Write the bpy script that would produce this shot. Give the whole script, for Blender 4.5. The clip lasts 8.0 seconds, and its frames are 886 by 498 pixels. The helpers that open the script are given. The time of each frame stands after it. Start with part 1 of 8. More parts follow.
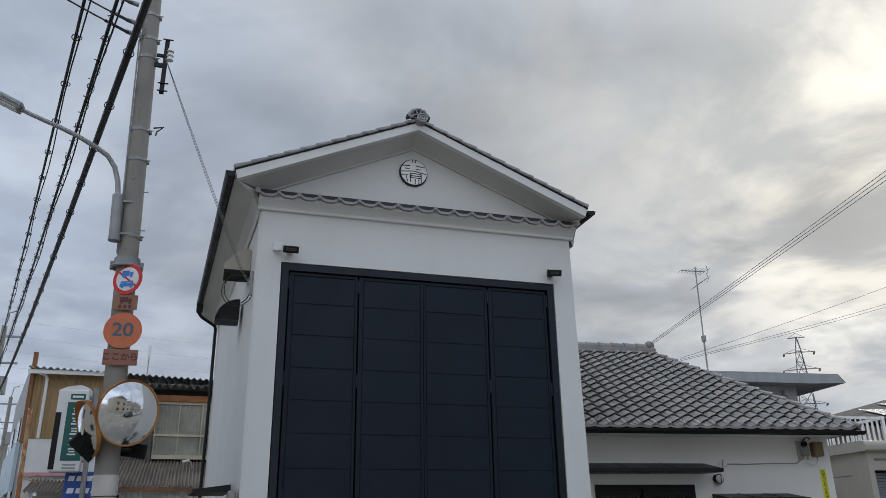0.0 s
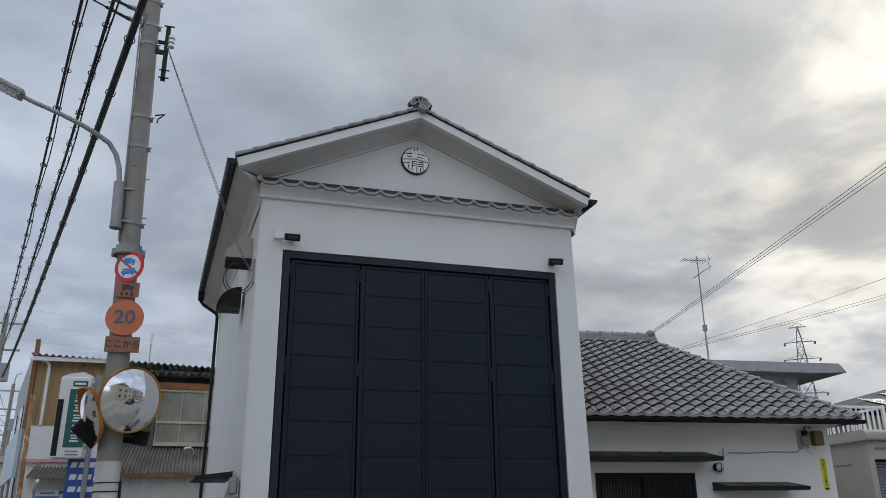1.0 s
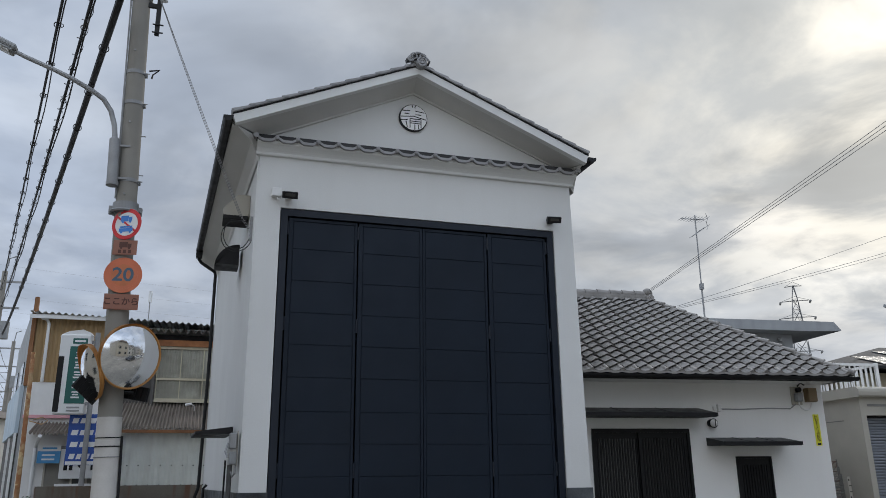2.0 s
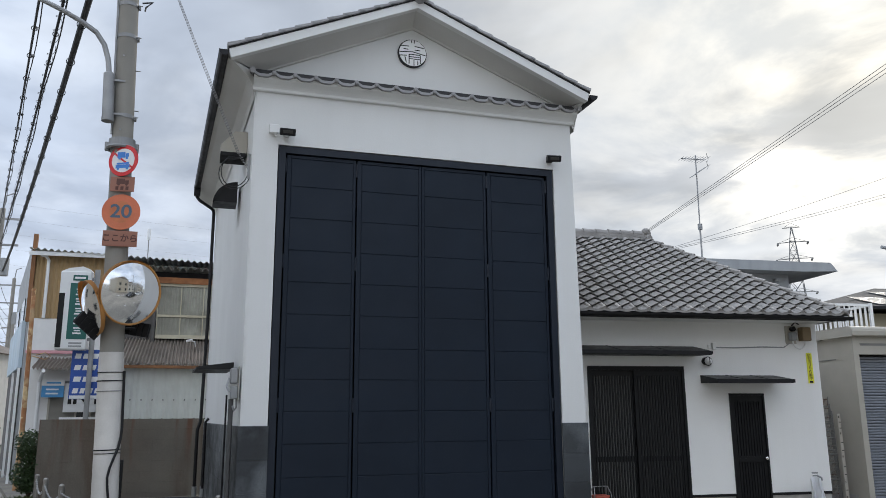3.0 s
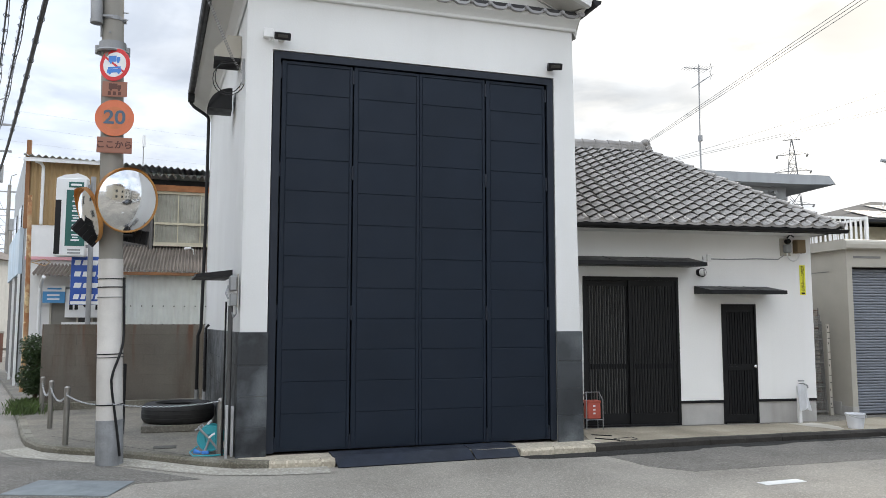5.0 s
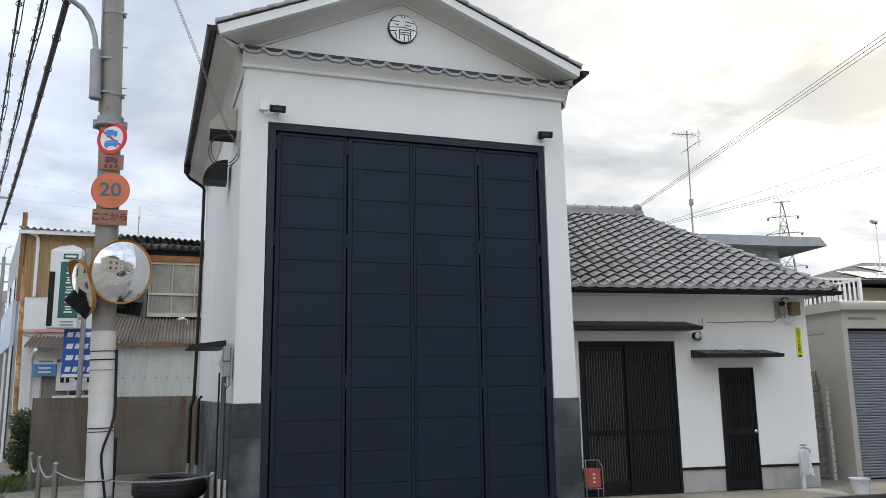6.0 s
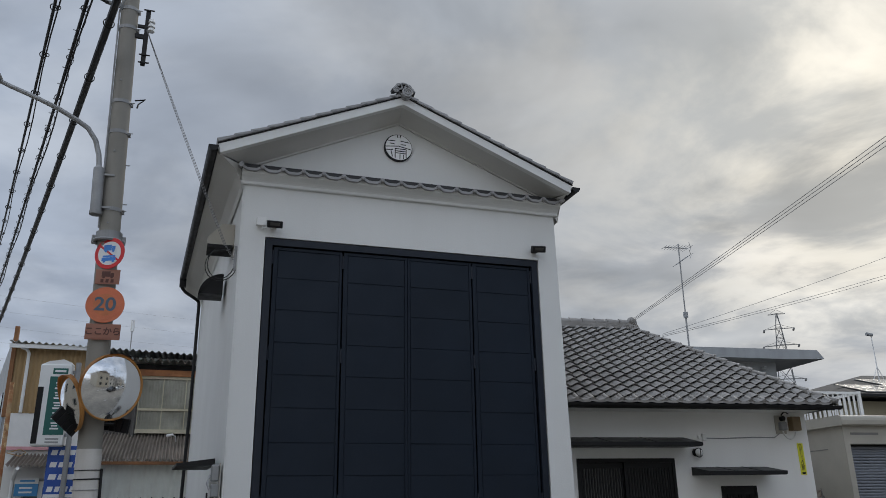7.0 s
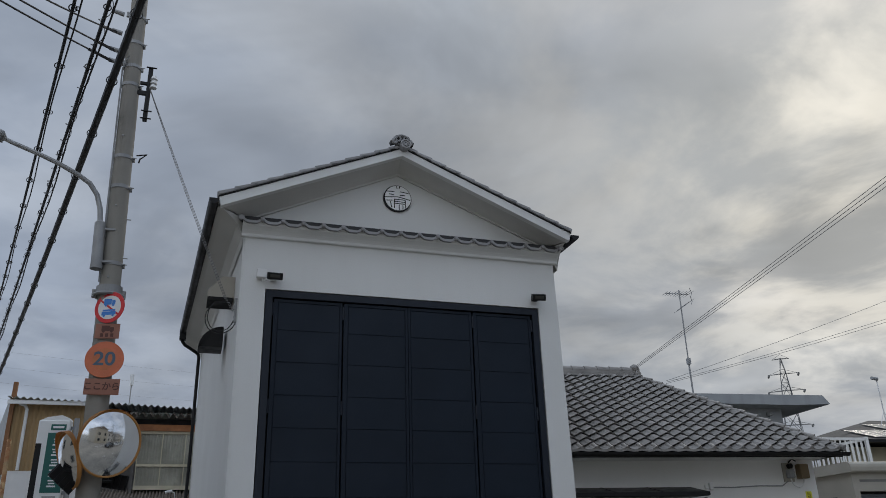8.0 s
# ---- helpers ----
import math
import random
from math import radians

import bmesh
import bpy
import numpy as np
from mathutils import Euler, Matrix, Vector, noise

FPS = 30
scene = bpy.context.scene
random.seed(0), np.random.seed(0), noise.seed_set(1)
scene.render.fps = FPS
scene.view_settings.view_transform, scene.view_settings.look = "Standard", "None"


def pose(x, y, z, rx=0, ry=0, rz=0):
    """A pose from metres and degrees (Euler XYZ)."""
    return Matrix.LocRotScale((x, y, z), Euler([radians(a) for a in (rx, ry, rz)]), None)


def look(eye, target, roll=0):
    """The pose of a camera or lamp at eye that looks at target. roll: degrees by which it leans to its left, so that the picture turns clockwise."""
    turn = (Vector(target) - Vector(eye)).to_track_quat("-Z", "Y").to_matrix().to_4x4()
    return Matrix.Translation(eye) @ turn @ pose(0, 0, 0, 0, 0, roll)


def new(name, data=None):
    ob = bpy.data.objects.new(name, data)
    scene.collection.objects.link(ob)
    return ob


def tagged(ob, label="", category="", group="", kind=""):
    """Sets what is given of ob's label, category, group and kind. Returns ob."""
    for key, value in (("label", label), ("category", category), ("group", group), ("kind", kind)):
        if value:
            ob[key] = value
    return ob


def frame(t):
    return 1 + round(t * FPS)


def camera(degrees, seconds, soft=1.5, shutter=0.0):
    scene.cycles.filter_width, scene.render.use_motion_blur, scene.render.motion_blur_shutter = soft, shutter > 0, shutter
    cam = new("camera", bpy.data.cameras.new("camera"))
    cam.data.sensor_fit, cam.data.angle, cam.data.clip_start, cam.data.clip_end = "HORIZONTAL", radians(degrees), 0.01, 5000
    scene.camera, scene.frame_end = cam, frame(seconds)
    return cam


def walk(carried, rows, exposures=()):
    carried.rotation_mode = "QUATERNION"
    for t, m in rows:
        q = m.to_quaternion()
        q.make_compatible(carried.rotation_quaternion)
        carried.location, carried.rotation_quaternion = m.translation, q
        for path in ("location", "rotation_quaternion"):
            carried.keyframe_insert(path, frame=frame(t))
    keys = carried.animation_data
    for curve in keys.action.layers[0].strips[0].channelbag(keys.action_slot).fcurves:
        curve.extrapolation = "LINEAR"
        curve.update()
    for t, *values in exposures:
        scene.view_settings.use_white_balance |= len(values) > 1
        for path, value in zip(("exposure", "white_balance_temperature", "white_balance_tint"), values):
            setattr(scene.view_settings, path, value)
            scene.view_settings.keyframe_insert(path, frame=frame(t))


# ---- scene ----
cam = camera(59.1, 8.0, soft=0.85)
PATH = [
    (0, (-0.522, -9.764, 1.617), (0.036, -7.973, 2.309), -0.9),
    (0.5, (-0.521, -9.762, 1.616), (0.034, -7.967, 2.303), -0.8),
    (1, (-0.521, -9.756, 1.614), (0.036, -7.954, 2.279), -0.7),
    (1.5, (-0.521, -9.749, 1.611), (0.043, -7.934, 2.232), -0.7),
    (3, (-0.519, -9.727, 1.596), (0.065, -7.86, 2.011), -0.4),
    (3.5, (-0.518, -9.721, 1.591), (0.076, -7.838, 1.908), -0.2),
    (4, (-0.519, -9.717, 1.589), (0.085, -7.825, 1.819), 0.1),
    (5.3, (-0.523, -9.717, 1.597), (0.077, -7.818, 1.784), 0.0),
    (5.5, (-0.522, -9.719, 1.598), (0.078, -7.824, 1.813), -0.1),
    (6, (-0.519, -9.732, 1.606), (0.088, -7.86, 1.961), -0.8),
    (6.5, (-0.518, -9.748, 1.613), (0.087, -7.912, 2.125), -0.9),
    (7, (-0.52, -9.764, 1.618), (0.081, -7.964, 2.251), -1.0),
    (7.5, (-0.52, -9.775, 1.62), (0.074, -8.006, 2.338), -1.6),
    (8, (-0.518, -9.783, 1.621), (0.071, -8.025, 2.371), -1.8),
]
EXPOSURE = [
    (0, -0.17, 6400, 10), (1.0, -0.17, 6400, 10), (1.5, -0.17, 6400, 10), (3.0, 0.33, 6450, 10), (3.5, 0.56, 6550, 10), (4.0, 0.80, 6700, 10),
    (5.5, 0.89, 6800, 10), (6.0, 0.62, 6700, 10), (6.5, 0.02, 6550, 10), (7.0, -0.31, 6450, 10), (7.5, -0.50, 6350, 10), (8.0, -0.55, 6350, 10),
]
walk(cam, [(t, look(eye, target, roll)) for t, eye, target, roll in PATH], EXPOSURE)

# ---- world and sun: an overcast sky, brightest low in the north-east of the plan ----
SUN = Vector((0.664, 0.556, 0.500)).normalized()


def make_world():
    w = bpy.data.worlds.new("overcast_sky")
    scene.world = w
    w.use_nodes = True
    nt = w.node_tree
    nt.nodes.clear()
    N, L = nt.nodes.new, nt.links.new

    def math_(op, a, b=None, clamp=False):
        n = N("ShaderNodeMath")
        n.operation, n.use_clamp = op, clamp
        for i, v in enumerate((a, b)):
            if v is None:
                continue
            if isinstance(v, (int, float)):
                n.inputs[i].default_value = v
            else:
                L(v, n.inputs[i])
        return n.outputs[0]

    def mix(fac, a, b, kind="MIX"):
        n = N("ShaderNodeMix")
        n.data_type, n.blend_type = "RGBA", kind
        for sock, v in ((n.inputs["Factor"], fac), (n.inputs[6], a), (n.inputs[7], b)):
            if isinstance(v, (int, float)):
                sock.default_value = v
            elif isinstance(v, tuple):
                sock.default_value = (*v, 1)
            else:
                L(v, sock)
        return n.outputs[2]

    def ramp(v, *stops):
        n = N("ShaderNodeValToRGB")
        n.color_ramp.interpolation = "EASE"
        while len(n.color_ramp.elements) < len(stops):
            n.color_ramp.elements.new(0.5)
        for e, (p, c) in zip(n.color_ramp.elements, stops):
            e.position, e.color = p, (c, c, c, 1)
        L(v, n.inputs[0])
        return n.outputs[0]

    co = N("ShaderNodeTexCoord").outputs["Generated"]
    xyz = N("ShaderNodeSeparateXYZ")
    L(co, xyz.inputs[0])
    up = math_("ADD", math_("MAXIMUM", xyz.outputs[2], 0.0), 0.16)
    flat = N("ShaderNodeCombineXYZ")
    L(math_("DIVIDE", xyz.outputs[0], up), flat.inputs[0])
    L(math_("DIVIDE", xyz.outputs[1], up), flat.inputs[1])

    def clouds(scale, detail, rough, seed, warp):
        n = N("ShaderNodeTexNoise")
        n.noise_dimensions = "4D"
        n.inputs["Scale"].default_value, n.inputs["Detail"].default_value = scale, detail
        n.inputs["Roughness"].default_value, n.inputs["W"].default_value = rough, seed
        n.inputs["Distortion"].default_value = warp
        L(flat.outputs[0], n.inputs["Vector"])
        return n.outputs[0]

    big = ramp(clouds(0.75, 4, 0.5, 3.1, 0.3), (0.32, 0.0), (0.68, 1.0))
    fine = ramp(clouds(2.3, 7, 0.56, 7.7, 0.35), (0.40, 0.0), (0.62, 1.0))
    holes = ramp(clouds(1.0, 4, 0.5, 12.4, 0.2), (0.52, 0.0), (0.75, 1.0))
    dot = N("ShaderNodeVectorMath")
    dot.operation = "DOT_PRODUCT"
    L(co, dot.inputs[0])
    dot.inputs[1].default_value = SUN
    near = math_("MAXIMUM", dot.outputs["Value"], 0.0)
    wide, tight = math_("POWER", near, 9.0), math_("POWER", near, 130.0)
    cloud = mix(big, (0.345, 0.392, 0.475), (0.58, 0.635, 0.72))
    cloud = mix(math_("MULTIPLY", fine, 0.55), cloud, (0.62, 0.66, 0.72))
    # underlit bellies near the sun are a warmer grey
    cloud = mix(math_("POWER", near, 9.0), cloud, mix(1.0, cloud, (1.0, 0.95, 0.84), "MULTIPLY"))
    murk = ramp(clouds(1.7, 5, 0.55, 21.3, 0.6), (0.40, 1.06), (0.66, 0.80))
    murk_rgb = N("ShaderNodeCombineXYZ")
    for i in range(3):
        L(murk, murk_rgb.inputs[i])
    cloud = mix(1.0, cloud, murk_rgb.outputs[0], "MULTIPLY")
    sky = N("ShaderNodeTexSky")
    sky.sky_type, sky.sun_disc = "NISHITA", False
    sky.sun_elevation, sky.sun_rotation = math.asin(SUN.z), math.atan2(SUN.x, SUN.y)
    blue = mix(1.0, sky.outputs[0], (0.1, 0.1, 0.1), "MULTIPLY")
    whole = mix(math_("MULTIPLY", holes, 0.35), cloud, blue)
    warm = mix(math_("MULTIPLY", wide, math_("ADD", math_("MULTIPLY", math_("MULTIPLY", fine, big), 1.0), 0.1)), (0, 0, 0), (0.11, 0.085, 0.05))
    core = mix(math_("MULTIPLY", tight, math_("ADD", math_("MULTIPLY", fine, 0.7), 0.35)), (0, 0, 0), (0.42, 0.385, 0.325))
    whole = mix(1.0, mix(1.0, whole, warm, "ADD"), core, "ADD")
    # the clouds away from the sun are thinner and paler
    side = N("ShaderNodeMapRange")
    for k, v in enumerate((0.35, 0.80, 0.46, 0.0)):
        side.inputs[k + 1].default_value = v
    L(near, side.inputs[0])
    whole = mix(side.outputs[0], whole, mix(1.0, whole, (1.82, 1.95, 2.12), "MULTIPLY"))
    # a paler gap low under the sun
    low = N("ShaderNodeVectorMath")
    low.operation = "DOT_PRODUCT"
    L(co, low.inputs[0])
    low.inputs[1].default_value = (0.72, 0.66, 0.215)
    gap = math_("MULTIPLY", math_("POWER", math_("MAXIMUM", low.outputs["Value"], 0.0), 40.0), math_("ADD", math_("MULTIPLY", fine, 0.8), 0.35))
    whole = mix(1.0, whole, mix(gap, (0, 0, 0), (0.24, 0.235, 0.22)), "ADD")
    # thin cloud below the sun lets a broad warm glow through
    halo = N("ShaderNodeVectorMath")
    halo.operation = "DOT_PRODUCT"
    L(co, halo.inputs[0])
    halo.inputs[1].default_value = Vector((0.70, 0.635, 0.325)).normalized()
    veil = math_("MULTIPLY", math_("POWER", math_("MAXIMUM", halo.outputs["Value"], 0.0), 45.0), math_("ADD", math_("MULTIPLY", fine, 0.9), 0.35))
    whole = mix(1.0, whole, mix(veil, (0, 0, 0), (0.40, 0.34, 0.235)), "ADD")
    # a blue-grey bank of cloud low under the sun
    bank = N("ShaderNodeMapRange")
    bank.interpolation_type = "SMOOTHSTEP"
    for k, v in enumerate((0.12, 0.20, 0.75, 0.0)):
        bank.inputs[k + 1].default_value = v
    L(xyz.outputs[2], bank.inputs[0])
    whole = mix(math_("MULTIPLY", bank.outputs[0], math_("POWER", near, 3.0)), whole, (0.40, 0.45, 0.54))
    # an overcast dome is brighter overhead than at the horizon
    dome = math_("ADD", math_("MULTIPLY", math_("MAXIMUM", math_("SUBTRACT", xyz.outputs[2], 0.5), 0.0), DOME), 0.92)
    # clouds that face the sun, on the far side of the sky, are lit full on
    dome = math_("MULTIPLY", dome, math_("ADD", math_("MULTIPLY", math_("MAXIMUM", math_("MULTIPLY", dot.outputs["Value"], -1.0), -0.2), FRONT_LIT), 1.0 + 0.2 * FRONT_LIT))
    shade = N("ShaderNodeCombineXYZ")
    for i in range(3):
        L(dome, shade.inputs[i])
    whole = mix(1.0, whole, shade.outputs[0], "MULTIPLY")
    facing = math_("MULTIPLY", math_("ADD", math_("MULTIPLY", dot.outputs["Value"], -1.0), 0.1), 1.1, True)
    whole = mix(1.0, whole, mix(facing, (1.0, 1.0, 1.0), (1.12, 1.0, 0.86)), "MULTIPLY")
    bg, out = N("ShaderNodeBackground"), N("ShaderNodeOutputWorld")
    L(whole, bg.inputs[0])
    bg.inputs[1].default_value = SKY
    L(bg.outputs[0], out.inputs[0])


SKY, DOME, FRONT_LIT = 1.0, 1.6, 0.56
make_world()
sun = new("sun", bpy.data.lights.new("sun", "SUN"))
sun.data.energy, sun.data.angle, sun.data.color = 0.7, radians(14), (1.0, 0.93, 0.82)
sun.matrix_world = look(SUN * 60, (0, 0, 0))


# ---- materials ----
def surface(name, base, rough=0.7, metal=0.0, vary=0.12, scale=3.0, stain=0.0, stain_tone=None, streak=False, bump=0.15, grain=60.0, island=0.0, spec=0.5, speck=0.0, speck_scale=40.0, edge=(0.5, 0.72)):
    """A paint, stone or metal: base colour with broad and fine variation, stains and fine relief."""
    m = bpy.data.materials.new(name)
    m.use_nodes = True
    nt = m.node_tree
    N, L = nt.nodes.new, nt.links.new
    bsdf = nt.nodes["Principled BSDF"]
    co = N("ShaderNodeTexCoord").outputs["Object"]

    def noise_(sc, detail, stretch=None):
        n = N("ShaderNodeTexNoise")
        n.inputs["Scale"].default_value, n.inputs["Detail"].default_value = sc, detail
        if stretch:
            mp = N("ShaderNodeMapping")
            mp.inputs["Scale"].default_value = stretch
            L(co, mp.inputs[0])
            L(mp.outputs[0], n.inputs["Vector"])
        else:
            L(co, n.inputs["Vector"])
        return n.outputs[0]

    def mix(fac, a, b, kind="MIX"):
        n = N("ShaderNodeMix")
        n.data_type, n.blend_type = "RGBA", kind
        for sock, v in ((n.inputs["Factor"], fac), (n.inputs[6], a), (n.inputs[7], b)):
            if isinstance(v, (int, float)):
                sock.default_value = v
            elif isinstance(v, tuple):
                sock.default_value = (*v[:3], 1)
            else:
                L(v, sock)
        return n.outputs[2]

    def spread(v, lo, hi, a, b):
        n = N("ShaderNodeMapRange")
        for i, x in enumerate((lo, hi, a, b)):
            n.inputs[i + 1].default_value = x
        L(v, n.inputs[0])
        return n.outputs[0]

    dark = tuple(c * (1 - vary) for c in base)
    light = tuple(min(1, c * (1 + vary)) for c in base)
    col = mix(spread(noise_(scale, 4), 0.3, 0.7, 0, 1), dark, light)
    fine = noise_(grain, 3)
    col = mix(spread(fine, 0.3, 0.7, 0, vary), col, tuple(c * 0.5 for c in base))
    if stain:
        tone = stain_tone or tuple(c * 0.35 for c in base)
        where = noise_(1.0, 6, (3.5, 3.5, 0.35) if streak else (1.3, 1.3, 1.3))
        col = mix(spread(where, edge[0], edge[1], 0, stain), col, tone)
        broad = noise_(0.45, 3)
        col = mix(spread(broad, 0.45, 0.68, 0, stain * 0.5), col, tone)
    if speck:
        chips = N("ShaderNodeTexVoronoi")
        chips.inputs["Scale"].default_value = speck_scale
        L(co, chips.inputs["Vector"])
        grey = N("ShaderNodeSeparateColor")
        L(chips.outputs["Color"], grey.inputs[0])
        col = mix(spread(grey.outputs[0], 0.55, 1.0, 0, speck), col, tuple(min(1, c * 2.1) for c in base))
        col = mix(spread(grey.outputs[1], 0.55, 1.0, 0, speck), col, tuple(c * 0.35 for c in base))
    if island:
        rnd = N("ShaderNodeObjectInfo").outputs["Random"]
        geo = N("ShaderNodeNewGeometry").outputs["Random Per Island"]
        ad = N("ShaderNodeMath")
        ad.operation = "ADD"
        L(rnd, ad.inputs[0]), L(geo, ad.inputs[1])
        hs = N("ShaderNodeHueSaturation")
        L(spread(ad.outputs[0], 0, 2, 1 - island, 1 + island), hs.inputs["Value"])
        L(col, hs.inputs["Color"])
        col = hs.outputs[0]
    L(col, bsdf.inputs["Base Color"])
    L(spread(noise_(scale * 2.3, 4), 0.3, 0.7, max(0.02, rough - 0.1), min(1, rough + 0.1)), bsdf.inputs["Roughness"])
    bsdf.inputs["Metallic"].default_value = metal
    bsdf.inputs["Specular IOR Level"].default_value = spec
    if bump:
        b = N("ShaderNodeBump")
        b.inputs["Strength"].default_value, b.inputs["Distance"].default_value = bump, 0.01
        L(fine, b.inputs["Height"])
        L(b.outputs[0], bsdf.inputs["Normal"])
    return m


PLASTER = surface("white_plaster", (0.69, 0.695, 0.685), 0.75, vary=0.03, scale=0.8, stain=0.12, stain_tone=(0.55, 0.55, 0.52), streak=True, bump=0.12, grain=45)
HOUSE_WHITE = surface("fresh_white_render", (0.80, 0.795, 0.775), 0.8, vary=0.03, scale=0.7, stain=0.10, stain_tone=(0.6, 0.58, 0.54), streak=True, bump=0.15, grain=45)
# plaster under the eaves: set darker than the walls to carry the eave shade
COVE = surface("shaded_eave_plaster", (0.58, 0.575, 0.555), 0.8, vary=0.05, scale=1.2, stain=0.2, stain_tone=(0.45, 0.43, 0.38), bump=0.12)
NAVY = surface("navy_steel_paint", (0.0102, 0.0165, 0.0275), 0.5, vary=0.12, scale=1.5, stain=0.25, stain_tone=(0.018, 0.024, 0.036), bump=0.04, grain=90, spec=0.19)
NAVY_FRAME = surface("navy_frame_paint", (0.014, 0.019, 0.029), 0.45, spec=0.25, vary=0.1, bump=0.03)
GAP = surface("dark_gap", (0.006, 0.006, 0.007), 0.8, vary=0.1, bump=0)
GRANITE = surface("dark_granite_tile", (0.022, 0.025, 0.029), 0.42, spec=0.3, vary=0.4, scale=3.0, stain=0.85, stain_tone=(0.15, 0.165, 0.175), bump=0.03, grain=160, island=0.25, speck=0.4, speck_scale=130, edge=(0.46, 0.60))
GROUT = surface("grout", (0.25, 0.25, 0.24), 0.9, bump=0.1)
KAWARA = surface("silver_clay_tile", (0.28, 0.28, 0.285), 0.6, metal=0.0, vary=0.12, scale=3.5, stain=0.3, stain_tone=(0.16, 0.157, 0.152), bump=0.08, grain=80, island=0.30)
HOUSE_TILE = surface("weathered_house_tile", (0.275, 0.262, 0.248), 0.62, vary=0.16, scale=3.5, stain=0.4, stain_tone=(0.15, 0.138, 0.125), bump=0.1, grain=80, island=0.38)
KAWARA_DARK = surface("dark_clay_and_shade", (0.035, 0.035, 0.037), 0.8, bump=0.1)
BLACK_METAL = surface("black_metal", (0.009, 0.009, 0.010), 0.5, spec=0.28, vary=0.15, bump=0.03)
BLACK_WOOD = surface("black_lattice_wood", (0.0055, 0.006, 0.0068), 0.5, spec=0.3, vary=0.25, scale=4, bump=0.1)
CHARCOAL = surface("charcoal_sheet_metal", (0.016, 0.018, 0.019), 0.5, spec=0.3, vary=0.15, bump=0.04)
CONCRETE = surface("pole_concrete", (0.265, 0.252, 0.225), 0.85, vary=0.10, scale=2.0, stain=0.35, stain_tone=(0.19, 0.18, 0.16), streak=True, bump=0.25, grain=70)
WRAP = surface("pale_pole_wrap", (0.64, 0.615, 0.58), 0.65, vary=0.12, stain=0.5, stain_tone=(0.36, 0.33, 0.29), streak=True, bump=0.06)
APRON = surface("apron_concrete", (0.215, 0.195, 0.16), 0.88, vary=0.18, scale=1.3, stain=0.7, stain_tone=(0.10, 0.095, 0.085), bump=0.3, grain=55, speck=0.25, speck_scale=45, edge=(0.44, 0.62))
ASPHALT = surface("asphalt", (0.285, 0.263, 0.226), 0.92, vary=0.32, scale=0.6, stain=0.3, stain_tone=(0.18, 0.17, 0.155), bump=0.7, grain=75, speck=0.38, speck_scale=85)
BLOCK = surface("weathered_concrete_wall", (0.165, 0.15, 0.128), 0.92, vary=0.2, scale=1.1, stain=0.6, stain_tone=(0.095, 0.066, 0.044), streak=True, bump=0.25, grain=40, speck=0.06, speck_scale=60, edge=(0.47, 0.62))


def add_rust_runs(m):
    """Rust that has run down from the top of the wall in a few narrow streaks."""
    nt = m.node_tree
    N, L = nt.nodes.new, nt.links.new
    bsdf = nt.nodes["Principled BSDF"]
    old = bsdf.inputs["Base Color"].links[0].from_socket
    co = N("ShaderNodeTexCoord").outputs["Object"]
    mp, tx = N("ShaderNodeMapping"), N("ShaderNodeTexNoise")
    mp.inputs["Scale"].default_value = (4.5, 0.0, 0.35)
    tx.inputs["Scale"].default_value, tx.inputs["Detail"].default_value = 1.0, 3
    L(co, mp.inputs[0]), L(mp.outputs[0], tx.inputs["Vector"])
    a, b, xyz, mul, mx = N("ShaderNodeMapRange"), N("ShaderNodeMapRange"), N("ShaderNodeSeparateXYZ"), N("ShaderNodeMath"), N("ShaderNodeMix")
    for n, vals in ((a, (0.56, 0.66, 0.0, 0.75)), (b, (0.55, 1.45, 0.0, 1.0))):
        for k, v in enumerate(vals):
            n.inputs[k + 1].default_value = v
    L(tx.outputs[0], a.inputs[0]), L(co, xyz.inputs[0]), L(xyz.outputs[2], b.inputs[0])
    mul.operation = "MULTIPLY"
    L(a.outputs[0], mul.inputs[0]), L(b.outputs[0], mul.inputs[1])
    mx.data_type = "RGBA"
    L(mul.outputs[0], mx.inputs["Factor"]), L(old, mx.inputs[6])
    mx.inputs[7].default_value = (0.13, 0.055, 0.028, 1)
    L(mx.outputs[2], bsdf.inputs["Base Color"])


add_rust_runs(BLOCK)
LINE_PAINT = surface("road_paint", (0.72, 0.72, 0.70), 0.8, vary=0.1, scale=8, stain=0.4, stain_tone=(0.35, 0.35, 0.34), bump=0.3)
WHITE_PAINT = surface("white_paint", (0.75, 0.75, 0.74), 0.55, vary=0.05, stain=0.2, stain_tone=(0.5, 0.48, 0.45), streak=True, bump=0.05)
CREAM = surface("cream_panel", (0.41, 0.385, 0.33), 0.6, vary=0.05, stain=0.2, stain_tone=(0.42, 0.39, 0.33), streak=True, bump=0.05)
SHUTTER = surface("grey_blue_shutter", (0.19, 0.205, 0.235), 0.5, vary=0.08, bump=0.04)
GREY_PAINT = surface("grey_paint", (0.30, 0.31, 0.315), 0.6, vary=0.08, stain=0.25, streak=True, bump=0.06)
SLAB = surface("grey_roof_fascia", (0.24, 0.255, 0.275), 0.7, vary=0.08, stain=0.2, streak=True, bump=0.06)
STEEL = surface("galvanised_steel", (0.48, 0.49, 0.50), 0.4, metal=0.8, vary=0.12, bump=0.04)
BOLLARD = surface("weathered_bollard_steel", (0.30, 0.285, 0.26), 0.42, metal=0.6, vary=0.2, stain=0.4, streak=True, bump=0.05)
DULL_STEEL = surface("dull_grey_steel", (0.30, 0.305, 0.31), 0.5, metal=0.3, vary=0.15, stain=0.3, bump=0.06)
CHROME = surface("chrome", (0.75, 0.75, 0.75), 0.15, metal=1.0, vary=0.03, bump=0)
